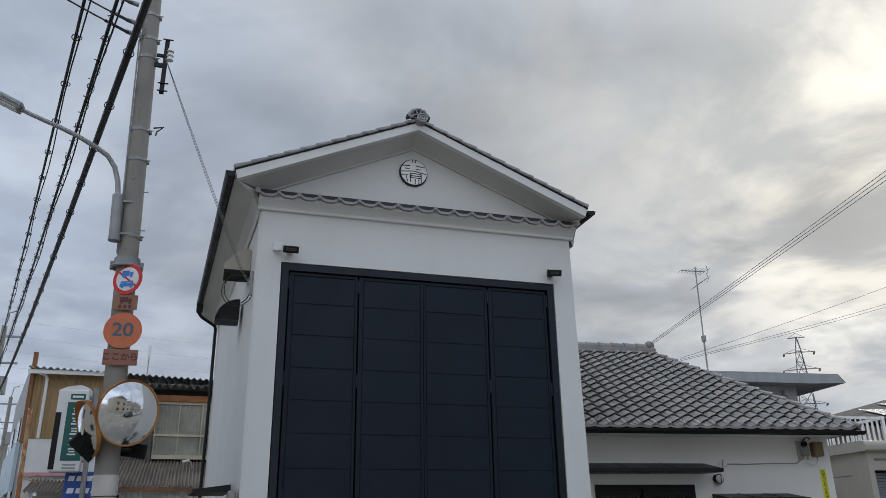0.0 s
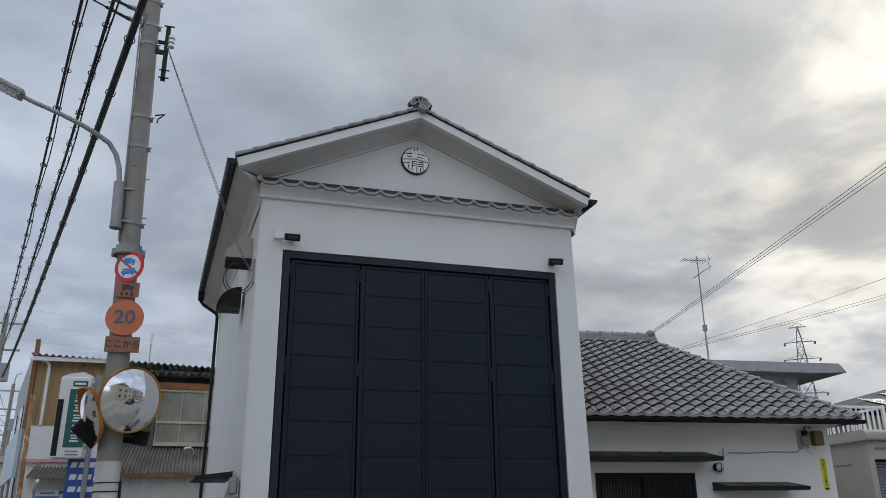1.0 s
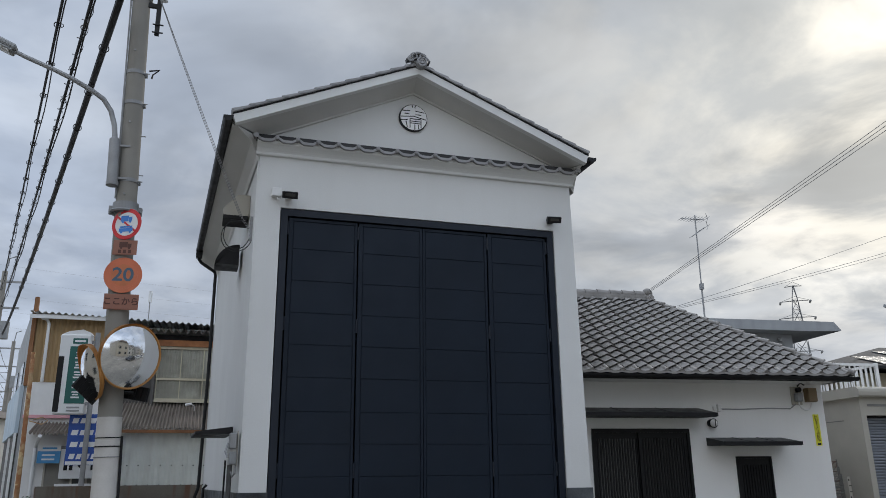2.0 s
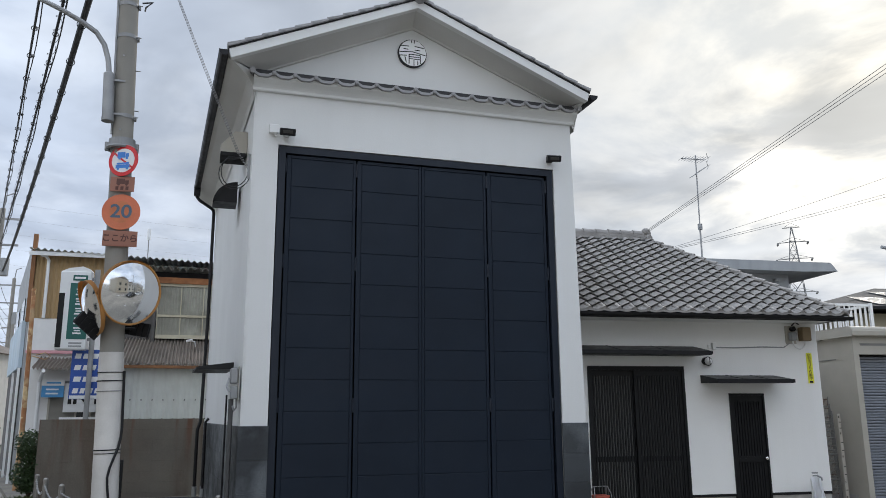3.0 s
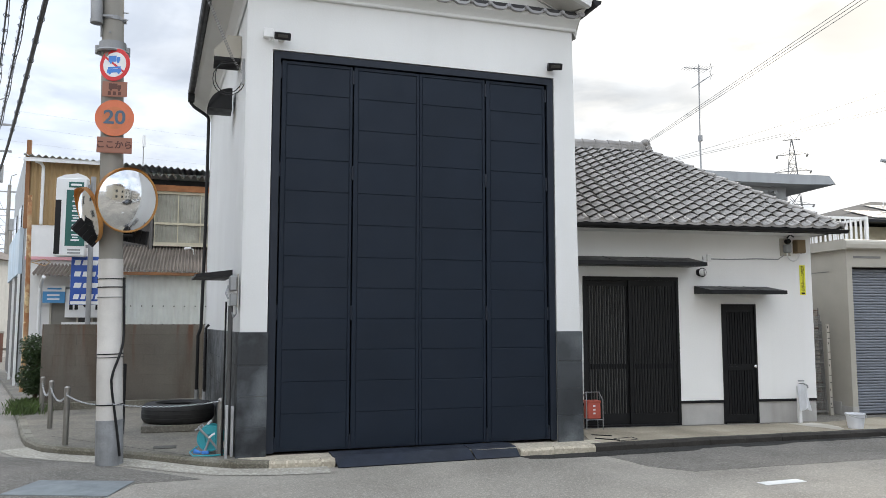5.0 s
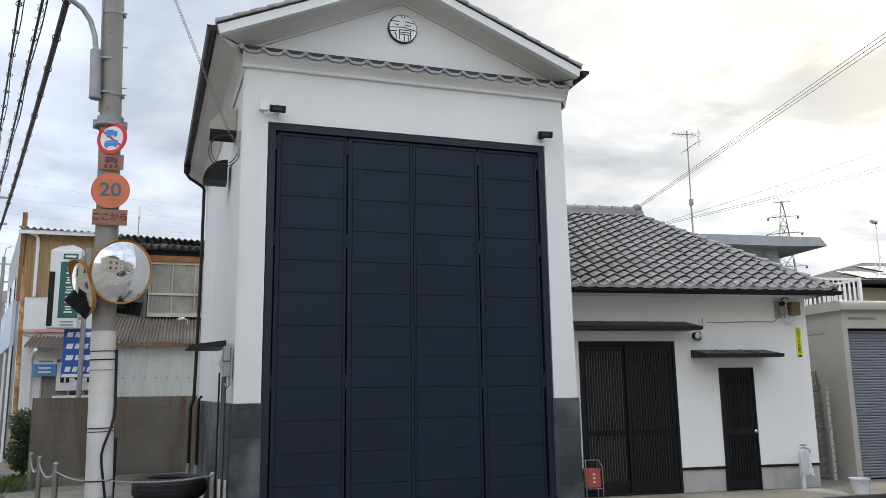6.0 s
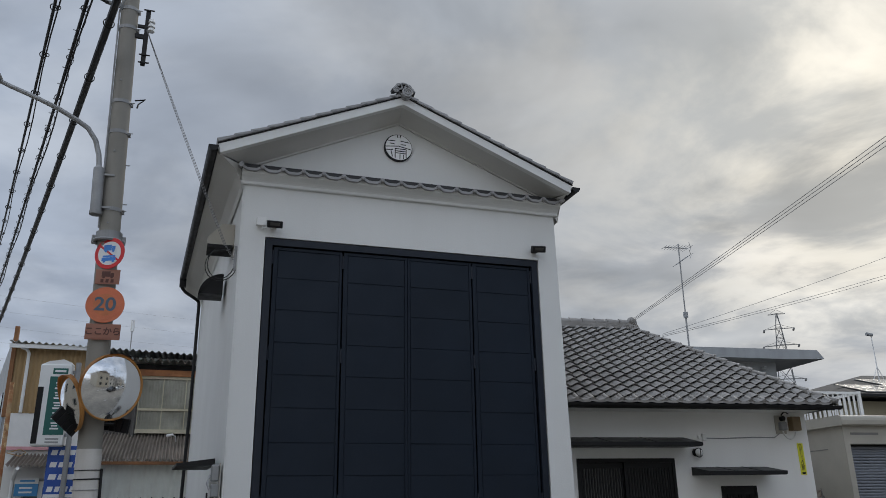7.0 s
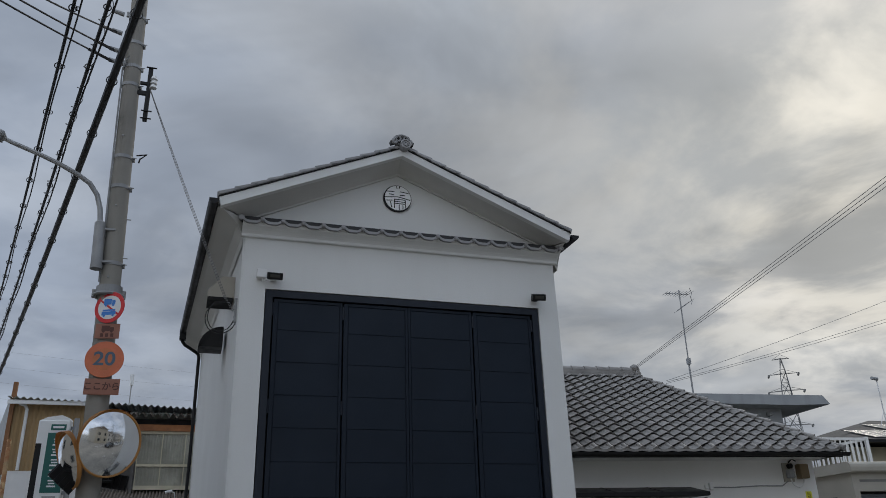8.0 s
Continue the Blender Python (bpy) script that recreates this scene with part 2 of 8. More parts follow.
RUBBER = surface("black_rubber", (0.012, 0.012, 0.0125), 0.75, vary=0.2, stain=0.3, stain_tone=(0.06, 0.055, 0.05), bump=0.2)
CABLE = surface("black_cable", (0.006, 0.006, 0.007), 0.6, vary=0.15, bump=0)
WIRE = surface("grey_wire", (0.17, 0.17, 0.175), 0.5, vary=0.1, bump=0)


# ---- mesh helpers ----
def mesh_object(name, bm, material, smooth=False):
    bmesh.ops.recalc_face_normals(bm, faces=bm.faces)
    me = bpy.data.meshes.new(name)
    bm.to_mesh(me)
    bm.free()
    for mt in material if isinstance(material, (list, tuple)) else [material]:
        me.materials.append(mt)
    if smooth:
        for p in me.polygons:
            p.use_smooth = True
        me.set_sharp_from_angle(angle=radians(35))
    return new(name, me)


def part(name, bm, material, parent, label="", smooth=False):
    ob = mesh_object(name, bm, material, smooth)
    ob.parent = parent
    if parent is not None:
        ob.matrix_parent_inverse = Matrix.Identity(4)
    return tagged(ob, label)


def shared(name, me, parent, m):
    ob = new(name, me)
    ob.parent = parent
    ob.matrix_parent_inverse = Matrix.Identity(4)
    ob.matrix_basis = m
    return ob


def thing(name, label, category, group="", kind="", at=(0, 0, 0), turn=0.0):
    e = new(name)
    e.empty_display_size = 0.2
    e.matrix_basis = pose(*at, 0, 0, turn)
    return tagged(e, label, category, group, kind)


def box(bm, lo, hi, bevel=0.0, m=None):
    c = [(a + b) / 2 for a, b in zip(lo, hi)]
    s = [max(abs(b - a), 1e-4) for a, b in zip(lo, hi)]
    r = bmesh.ops.create_cube(bm, size=1, matrix=Matrix.Translation(c) @ Matrix.Diagonal((*s, 1)))
    vs = r["verts"]
    if bevel:
        es = list({e for v in vs for e in v.link_edges})
        b = bmesh.ops.bevel(bm, geom=es, offset=bevel, segments=1, affect="EDGES")
        vs = list({v for f in b["faces"] for v in f.verts} | {v for v in vs if v.is_valid})
    if m is not None:
        bmesh.ops.transform(bm, matrix=m, verts=vs)
    return vs


def boxes(*items, bevel=0.0):
    bm = bmesh.new()
    for lo, hi in items:
        box(bm, lo, hi, bevel)
    return bm


def rod(bm, a, b, r1, r2=None, n=10):
    a, b = Vector(a), Vector(b)
    d = b - a
    m = Matrix.Translation((a + b) / 2) @ d.to_track_quat("Z", "Y").to_matrix().to_4x4()
    return bmesh.ops.create_cone(bm, cap_ends=True, segments=n, radius1=r1, radius2=r1 if r2 is None else r2, depth=d.length, matrix=m)["verts"]


def rods(*items, n=10):
    bm = bmesh.new()
    for a, b, r in items:
        rod(bm, a, b, r, n=n)
    return bm


def tube(bm, pts, r, n=8):
    """A round pipe along a line of points, mitred at its bends."""
    pts = [Vector(p) for p in pts]
    rings = []
    side = None
    for i, p in enumerate(pts):
        d = (pts[min(i + 1, len(pts) - 1)] - pts[max(i - 1, 0)]).normalized()
        if side is None:
            side = d.orthogonal().normalized()
        side = (side - d * side.dot(d)).normalized()
        other = d.cross(side)
        rr = r[i] if isinstance(r, (list, tuple)) else r
        rings.append([bm.verts.new(p + rr * (math.cos(k * math.tau / n) * side + math.sin(k * math.tau / n) * other)) for k in range(n)])
    for a, b in zip(rings, rings[1:]):
        for k in range(n):
            bm.faces.new((a[k], a[(k + 1) % n], b[(k + 1) % n], b[k]))
    bm.faces.new(rings[0][::-1])
    bm.faces.new(rings[-1])
    return bm


def prism(bm, outline, lo, hi, axis="y"):
    """An outline of (u, v) pairs drawn out along an axis between lo and hi."""
    def place(u, v, w):
        return {"y": (u, w, v), "x": (w, u, v), "z": (u, v, w)}[axis]
    a = [bm.verts.new(place(u, v, lo)) for u, v in outline]
    b = [bm.verts.new(place(u, v, hi)) for u, v in outline]
    n = len(outline)
    bm.faces.new(a)
    bm.faces.new(b[::-1])
    for i in range(n):
        bm.faces.new((a[i], b[i], b[(i + 1) % n], a[(i + 1) % n]))
    return a + b


def disc(bm, c, normal, r, thick, n=32, sx=1.0):
    m = Matrix.Translation(c) @ Vector(normal).to_track_quat("Z", "Y").to_matrix().to_4x4() @ Matrix.Diagonal((sx, 1, 1, 1))
    return bmesh.ops.create_cone(bm, cap_ends=True, segments=n, radius1=r, radius2=r, depth=thick, matrix=m)["verts"]


def ring(bm, c, normal, R, r, n=20, k=6):
    m = Matrix.Translation(c) @ Vector(normal).to_track_quat("Z", "Y").to_matrix().to_4x4()
    rows = []
    for i in range(n):
        a = i * math.tau / n
        rows.append([bm.verts.new(m @ Vector(((R + r * math.cos(b)) * math.cos(a), (R + r * math.cos(b)) * math.sin(a), r * math.sin(b)))) for b in [j * math.tau / k for j in range(k)]])
    for i in range(n):
        for j in range(k):
            bm.faces.new((rows[i][j], rows[(i + 1) % n][j], rows[(i + 1) % n][(j + 1) % k], rows[i][(j + 1) % k]))


def lettering(name, text, size, m, material, parent, thick=0.002, stretch=1.0, bold=0.0):
    cu = bpy.data.curves.new(name, "FONT")
    cu.body, cu.size, cu.extrude, cu.offset = text, size, thick, bold
    cu.align_x, cu.align_y = "CENTER", "CENTER"
    cu.materials.append(material)
    tmp = new(name, cu)
    me = bpy.data.meshes.new_from_object(tmp.evaluated_get(bpy.context.evaluated_depsgraph_get()))
    bpy.data.objects.remove(tmp)
    ob = new(name, me)
    ob.parent = parent
    ob.matrix_parent_inverse = Matrix.Identity(4)
    ob.matrix_basis = m @ Matrix.Diagonal((stretch, 1, 1, 1))
    return ob


# ---- ground ----
KERBSTONE = surface("kerb_concrete", (0.25, 0.235, 0.195), 0.9, vary=0.25, scale=2.5, stain=0.75, stain_tone=(0.085, 0.075, 0.05), bump=0.5, grain=45, speck=0.25, speck_scale=80, edge=(0.42, 0.6))
GUTTER_STONE = surface("gutter_concrete", (0.40, 0.375, 0.32), 0.9, vary=0.15, scale=1.8, stain=0.55, stain_tone=(0.19, 0.18, 0.155), bump=0.35, grain=50, speck=0.3, speck_scale=40)
PALE_APRON = surface("pale_apron_concrete", (0.48, 0.43, 0.34), 0.9, vary=0.15, scale=1.6, stain=0.5, stain_tone=(0.30, 0.265, 0.20), bump=0.3, grain=50, speck=0.25, speck_scale=40, edge=(0.45, 0.62))
LIME = surface("lime_stained_concrete", (0.56, 0.53, 0.47), 0.9, vary=0.25, scale=4, stain=0.7, stain_tone=(0.36, 0.33, 0.27), bump=0.25, edge=(0.42, 0.58))
HOUSE_APRON = surface("stained_beige_concrete", (0.36, 0.315, 0.24), 0.9, vary=0.2, scale=1.2, stain=0.65, stain_tone=(0.19, 0.16, 0.115), bump=0.3, grain=50, speck=0.15, speck_scale=60, edge=(0.44, 0.62))
PATCH = surface("dark_asphalt_patch", (0.02, 0.019, 0.017), 0.9, vary=0.2, scale=3, bump=0.6, grain=90)
OLD_PATCH = surface("newer_asphalt_patch", (0.172, 0.16, 0.14), 0.93, vary=0.32, scale=0.9, stain=0.35, bump=0.8, grain=75, speck=0.6, speck_scale=75)
KERB_DIRT = surface("dirty_kerb_concrete", (0.035, 0.031, 0.026), 0.9, vary=0.4, scale=3, stain=0.8, stain_tone=(0.025, 0.023, 0.02), bump=0.5, grain=45, speck=0.2, speck_scale=60)
DRAIN = surface("drain_grating", (0.075, 0.07, 0.06), 0.7, vary=0.25, scale=8, bump=0.3)
IRON_BLUE = surface("blue_grey_cover", (0.19, 0.215, 0.225), 0.7, vary=0.2, scale=4, stain=0.4, bump=0.3)

# the raised lot: its kerb line runs round the street corner
KERB = [(-9.0, 28.0), (-3.95, 7.8), (-3.35, 5.3), (-2.85, 3.0), (-2.62, 2.15), (-2.35, 1.65), (-1.95, 1.32), (-1.3, 0.9), (-0.45, 0.05), (-0.05, -0.27), (0.35, -0.38), (0.8, -0.43), (4.35, -0.40), (5.4, -0.345), (7.0, -0.335), (8.7, -0.375), (10.4, -0.44), (24, -0.5)]


PATCH_A = [(4.46, -0.58), (4.55, -0.92), (4.62, -1.50), (4.95, -1.92), (7.7, -1.92), (11.0, -1.9), (11.0, 0.0), (8.0, -0.05), (5.4, -0.2), (4.6, -0.42)]
PATCH_B = [(-3.4, 1.75), (-2.82, 1.56), (-1.67, 0.70), (-0.39, -0.70), (-1.07, -0.73), (-1.33, -1.37), (-2.3, -1.6), (-4.4, -1.2)]
COVER = [(-2.05, -0.30), (-1.08, -0.64), (-1.28, -1.33), (-2.30, -0.95)]


def inset(line, d):
    out = []
    for i, p in enumerate(line):
        a, b = Vector(line[max(i - 1, 0)]), Vector(line[min(i + 1, len(line) - 1)])
        t = (b - a).normalized()
        out.append((p[0] - t.y * d, p[1] + t.x * d))
    return out


def make_ground():
    rd = thing("road", "worn grey asphalt road with patches", "road", kind="structure")
    bm = bmesh.new()
    n = 64
    prev = None
    for r in (0.0, 6, 12, 25, 60, 200, 900, 3000):
        cur = [bm.verts.new((2 + r * math.cos(i * math.tau / n), r * math.sin(i * math.tau / n), -0.09)) for i in range(n)] if r else [bm.verts.new((2, 0, -0.09))]
        if prev:
            for i in range(n):
                if len(prev) == 1:
                    bm.faces.new((prev[0], cur[i], cur[(i + 1) % n]))
                else:
                    bm.faces.new((prev[i], cur[i], cur[(i + 1) % n], prev[(i + 1) % n]))
        prev = cur
    part("asphalt", bm, ASPHALT, rd)
    # flat concrete channel along the kerb at the corner
    a, b = KERB[4:12] + [(1.0, -0.428)], inset(KERB, -0.34)[4:12] + [(1.0, -0.77)]
    bm = bmesh.new()
    va = [bm.verts.new((*p, -0.072)) for p in a]
    vb = [bm.verts.new((*p, -0.084)) for p in b]
    for i in range(len(va) - 1):
        bm.faces.new((va[i], vb[i], vb[i + 1], va[i + 1]))
    part("channel", bm, GUTTER_STONE, rd, "pale concrete roadside channel")
    # patches: newer asphalt by the kerb, brownish asphalt at the corner, a cover plate, road dirt in the gutter
    def sheet(name, outline, z, mt, lab, rough_edge=0.03):
        bm = bmesh.new()
        pts = []
        for k, p in enumerate(outline):
            a, b = Vector(p), Vector(outline[(k + 1) % len(outline)])
            n = max(1, int((b - a).length / 0.18))
            for q in range(n):
                c = a.lerp(b, q / n)
                c += Vector((noise.noise(Vector((*c, 1.0)) * 4), noise.noise(Vector((*c, 7.0)) * 4))) * rough_edge
                pts.append(c)
        prism(bm, [tuple(c) for c in pts], -0.12, z, "z")
        part(name, bm, mt, rd, lab)
    sheet("patch", PATCH_A, -0.0870, OLD_PATCH, "darker newer asphalt patch")
    sheet("patch", PATCH_B, -0.0865, OLD_PATCH, "brownish asphalt at the corner")
    sheet("cover_plate", COVER, -0.078, IRON_BLUE, "blue-grey cover plate", 0.0)
    gut = [p for p in KERB if 3.2 < p[0] < 10]
    sheet("gutter_dirt", [(3.45, -0.40)] + gut + [(9.9, -0.54), (8.6, -0.52), (7.6, -0.50), (7.2, -0.62), (6.7, -0.60), (6.6, -0.52), (6.05, -0.54), (5.9, -0.66), (5.3, -0.68), (4.6, -0.72), (4.0, -0.68), (3.5, -0.62)], -0.0835, PATCH, "black road dirt along the kerb", 0.05)
    for x, y in ((5.2, -2.76), (2.55, -3.05), (8.0, -2.4)):
        bm = bmesh.new()
        box(bm, (-0.27, -0.075, -0.0895), (0.27, 0.075, -0.085))
        ob = part("lane_dash", bm, LINE_PAINT, rd, "worn white lane dash")
        ob.matrix_basis = pose(x + 0.27, y + 0.05, 0, 0, 0, 3)
    return rd


road = make_ground()


def make_lot():
    lot = thing("pavement", "pale stained concrete forecourt with a low kerb", "pavement", kind="structure")
    inner = inset(KERB, 0.13)
    bm = bmesh.new()
    prism(bm, inner + [(24, 34), (-9.0, 34)], -0.3, 0.0, "z")
    part("slab", bm, APRON, lot)
    # paler strip before the doors
    front = [p for p in inner if -0.1 < p[0] < 11]
    bm = bmesh.new()
    prism(bm, [p for p in front if p[0] < 4.6] + [(4.72, -0.24), (4.66, 0.05), (front[0][0], 0.05)], -0.05, 0.004, "z")
    part("apron_strip", bm, PALE_APRON, lot, "pale worn concrete strip before the big door")
    bm = bmesh.new()
    prism(bm, [(4.725, -0.24)] + [p for p in front if p[0] > 4.9] + [(10.6, 0.9), (9.2, 0.62), (5.0, 1.05), (4.665, 0.05)], -0.05, 0.004, "z")
    part("apron_strip", bm, HOUSE_APRON, lot, "stained beige concrete before the low house")
    # kerb blocks with open joints
    line = [Vector(p) for p in KERB]
    pts, carry = [], 0.0
    for a, b in zip(line, line[1:]):
        ln, s = (b - a).length, carry
        while s < ln:
            pts.append(a.lerp(b, s / ln))
            s += 0.6
        carry = s - ln
    # the kerb stops at both ends of the ramp
    for cut in (1.1, 3.455):
        k = next(i for i, p in enumerate(pts) if p.x > cut and p.y < 0)
        f = (cut - pts[k - 1].x) / (pts[k].x - pts[k - 1].x)
        pts.insert(k, pts[k - 1].lerp(pts[k], f))
    pts = [tuple(p) for p in pts]
    top, back = inset(pts, 0.025), inset(pts, 0.128)
    for i in range(len(pts) - 1):
        mid = (pts[i][0] + pts[i + 1][0]) / 2
        if pts[i][1] > 9 or mid > 13 or 1.1 < mid < 3.455:
            continue
        bm = bmesh.new()
        rows = []
        for k, s in ((i, 0.003), (i + 1, -0.003)):
            q, t, c = Vector(pts[k]), Vector(top[k]), Vector(back[k])
            d = (Vector(pts[i + 1]) - Vector(pts[i])).normalized() * s
            h = random.uniform(-0.004, 0.004)
            rows.append([bm.verts.new((*(q + d), -0.25)), bm.verts.new((*(q + d), -0.025 + h)), bm.verts.new((*(t + d), 0.006 + h)), bm.verts.new((*(c + d), 0.006 + h)), bm.verts.new((*(c + d), -0.25))])
        for k in range(4):
            bm.faces.new((rows[0][k], rows[1][k], rows[1][k + 1], rows[0][k + 1]))
        bm.faces.new(rows[0])
        bm.faces.new(rows[1][::-1])
        part("kerb_block", bm, KERB_DIRT if mid > 4.5 else PALE_APRON if mid > 0.45 else KERBSTONE, lot)
    # lime left where water runs from the tap
    bm = bmesh.new()
    prism(bm, [(8.50, 0.66), (8.72, 0.58), (8.92, 0.60), (9.03, 0.40), (8.98, 0.10), (8.86, -0.12), (8.70, -0.20), (8.66, 0.05), (8.55, 0.30)], -0.02, 0.007, "z")
    part("lime_stain", bm, LIME, lot, "pale dried water stain")
    # joints cast in the slab
    bm = bmesh.new()
    for a, b in (((0.0, -0.3), (-2.4, 2.6)), ((-2.55, 3.4), (-0.1, 3.0)), ((6.78, 0.1), (6.8, 0.95)), ((8.2, 0.2), (8.22, 0.8))):
        a, b = Vector((*a, 0)), Vector((*b, 0))
        n = Vector((-(b - a).y, (b - a).x, 0)).normalized() * 0.006
        bm.faces.new([bm.verts.new(p + Vector((0, 0, 0.0035))) for p in (a + n, b + n, b - n, a - n)])
    part("joint", bm, GAP, lot)
    part("drain_cover", boxes(((-0.98, 0.98, 0.0), (-0.70, 1.20, 0.010)), bevel=0.002), DRAIN, lot, "dark drain cover")
    return lot


pavement = make_lot()


RAMP_BLUE = surface("navy_ramp_paint", (0.022, 0.028, 0.042), 0.55, vary=0.25, scale=3, stain=0.4, stain_tone=(0.04, 0.045, 0.052), bump=0.15, spec=0.35)


def make_ramp():
    r = thing("kerb_ramp", "dark blue steel kerb ramp before the big door", "ramp")
    for a, b in ((1.09, 2.82), (2.84, 3.46)):
        bm = bmesh.new()
        prism(bm, [(-0.475, -0.089), (-0.30, 0.005), (0.03, 0.006), (0.03, 0.026), (-0.27, 0.018), (-0.495, -0.078)], a, b, "x")
        for v in bm.verts:
            v.co.y += 0.04 * (v.co.x - 2.2) / 1.2
            if v.co.y < -0.35 and (v.co.x < 1.5 or v.co.x > 3.2):
                v.co.x += 0.03 if v.co.x < 2 else -0.03
        part("plate", bm, RAMP_BLUE, r)
    return r


make_ramp()

# ---- the tall white storehouse ----
WX0, WX1, DEEP = 0.0, 4.53, 6.3
DOOR = (0.331, 4.166, 0.03, 4.996)
APEX_X, OVER = 2.055, 0.45
EAVE_L, EAVE_R, EAVE_Z, APEX_Z = -0.36, 4.57, 6.03, 7.075
GABLE_X, GABLE_Z, PENT_Z = 2.094, 6.885, 5.95


def lean(y):
    return -0.051 * max(y, 0.0)


def make_storehouse():
    h = thing("storehouse", "tall white plastered storehouse with tiled gable roof", "building")
    x0, x1, z0, z1 = DOOR
    T = 0.25
    bm = bmesh.new()
    # front wall: two piers, the wall over the door, and the gable
    outline = [(WX0, 1.3), (x0 - 0.012, 1.3), (x0 - 0.012, z1 + 0.012), (x1 + 0.012, z1 + 0.012), (x1 + 0.012, 1.3), (WX1, 1.3), (WX1 - 0.065, PENT_Z), (GABLE_X, 6.93), (WX0, PENT_Z)]
    prism(bm, outline, 0, T, "y")
    bmesh.ops.bevel(bm, geom=[e for e in bm.edges if all(abs(v.co.y) < 1e-5 and (abs(v.co.x - WX0) < 1e-4 or v.co.x > 4.5) for v in e.verts)], offset=0.02, segments=2, affect="EDGES")
    part("front_wall", bm, PLASTER, h)
    for a, b, s in ((WX0, WX0 + T, 1), (WX1 - T, WX1, 0)):
        bm = bmesh.new()
        vs = box(bm, (a, T, 0), (b, DEEP, 5.9))
        for v in vs:
            if v.co.y > 1:
                v.co.x += lean(DEEP) * s
            if v.co.z > 1 and not s:
                v.co.x -= 0.062
        part("side_wall", bm, PLASTER, h)
    bm = bmesh.new()
    prism(bm, [(WX0 + T + lean(DEEP), 0), (WX1 - T, 0), (WX1 - T, PENT_Z), (APEX_X, 6.93), (WX0 + T + lean(DEEP), PENT_Z)], DEEP - T, DEEP, "y")
    part("rear_wall", bm, PLASTER, h)
    # cornice moulding under the pent roof, returned round the corners
    bm = bmesh.new()
    prof = [(0.0, 5.698), (-0.042, 5.70), (-0.05, 5.708), (-0.052, 5.738), (-0.066, 5.756), (-0.09, 5.778), (-0.125, 5.80), (-0.155, 5.815), (-0.165, 5.83), (-0.165, 5.872), (0.0, 5.88)]
    prism(bm, prof, -0.03, 4.515, "x")
    part("cornice", bm, PLASTER, h)
    # plinth: stone tiles over a backing
    backing = part("plinth_backing", boxes(((-0.012, -0.010, 0), (x0 - 0.005, 0.24, 1.474))), GROUT, h, "pale grout behind the stone")
    backing2 = part("plinth_backing", boxes(((x1 + 0.005, -0.010, 0), (4.536, 0.24, 1.474))), GROUT, h, "pale grout behind the stone")
    rows = [(0.0, 0.352), (0.355, 0.712), (0.715, 1.082), (1.085, 1.48)]
    for a, b, ow in ((-0.02, x0, backing), (x1, 4.545, backing2)):
        for lo, hi in rows:
            part("stone_tile", boxes(((a, -0.022, lo), (b, -0.008, hi)), bevel=0.0015), GRANITE, ow)
    # the tiled return along the side wall
    sideback = part("plinth_backing", boxes(((-0.010, 0.24, 0), (0.05, 0.3, 1.474))), GROUT, h)
    y = -0.006
    k = 0
    while y < DEEP:
        y2 = min(y + 0.6, DEEP)
        for lo, hi in rows:
            bm = bmesh.new()
            vs = box(bm, (-0.022, y + 0.003, lo), (-0.006, y2 - 0.003, hi))
            for v in vs:
                v.co.x += lean(v.co.y)
            part("stone_tile", bm, GRANITE, sideback)
        y = y2
    return h


storehouse = make_storehouse()


def make_big_door(h):
    x0, x1, z0, z1 = DOOR
    d = part("folding_door", boxes(((x0 + 0.08, 0.17, z0), (x1 - 0.08, 0.2, z1 - 0.05))), GAP, h, "navy painted steel folding door, closed")
    fr = bmesh.new()
    w = 0.088
    prism(fr, [(x0, z0), (x0 + w, z0), (x0 + w, z1 - w), (x1 - w, z1 - w), (x1 - w, z0), (x1, z0), (x1, z1), (x0, z1)], 0.012, 0.2, "y")
    part("door_frame", fr, NAVY_FRAME, h, "dark painted steel door frame")
    edges = [x0 + w + 0.012, 1.352, 2.240, 3.172, x1 - w - 0.012]
    seams = [0.055, 0.485, 0.870, 1.259, 1.645, 2.030, 2.416, 2.832, 3.239, 3.644, 4.062, 4.479, 4.895]
    for i in range(4):
        a, b = edges[i] + 0.010, edges[i + 1] - 0.010
        if i == 1:
            b += 0.009
        if i == 2:
            a -= 0.006
        leaf = part("door_leaf", boxes(((a, 0.058, seams[0] - 0.015), (b, 0.12, seams[-1]))), NAVY, d)
        st = 0.055
        st_l, st_r = (0.03 if i == 2 else st), (0.035 if i == 1 else st * 0.6)
        part("stile", boxes(((a, 0.044, seams[0] - 0.015), (a + st_l, 0.0585, seams[-1])), bevel=0.004), NAVY, leaf)
        part("stile", boxes(((b - st_r, 0.044, seams[0] - 0.015), (b, 0.0585, seams[-1])), bevel=0.004), NAVY, leaf)
        part("rail", boxes(((a + st_l, 0.046, seams[-1] - 0.04), (b - st_r, 0.0585, seams[-1])), bevel=0.003), NAVY, leaf)
        for lo, hi in zip(seams, seams[1:]):
            bm = bmesh.new()
            top = hi - (0.045 if hi == seams[-1] else 0.004)
            box(bm, (a + st_l + 0.006, 0.050 + random.uniform(0, 0.003), lo + 0.004), (b - st_r - 0.006, 0.0585, top), 0.004)
            part("panel", bm, NAVY, leaf)
    # hinges and bolts on the joints
    for i, x in enumerate(edges):
        if i == 2:
            continue
        for z in (0.13, 1.72, 3.5, 4.75):
            bm = bmesh.new()
            rod(bm, (x, 0.045, z - 0.09), (x, 0.045, z + 0.09), 0.016, n=10)
            part("hinge", bm, NAVY_FRAME, d)
    return d


make_big_door(storehouse)


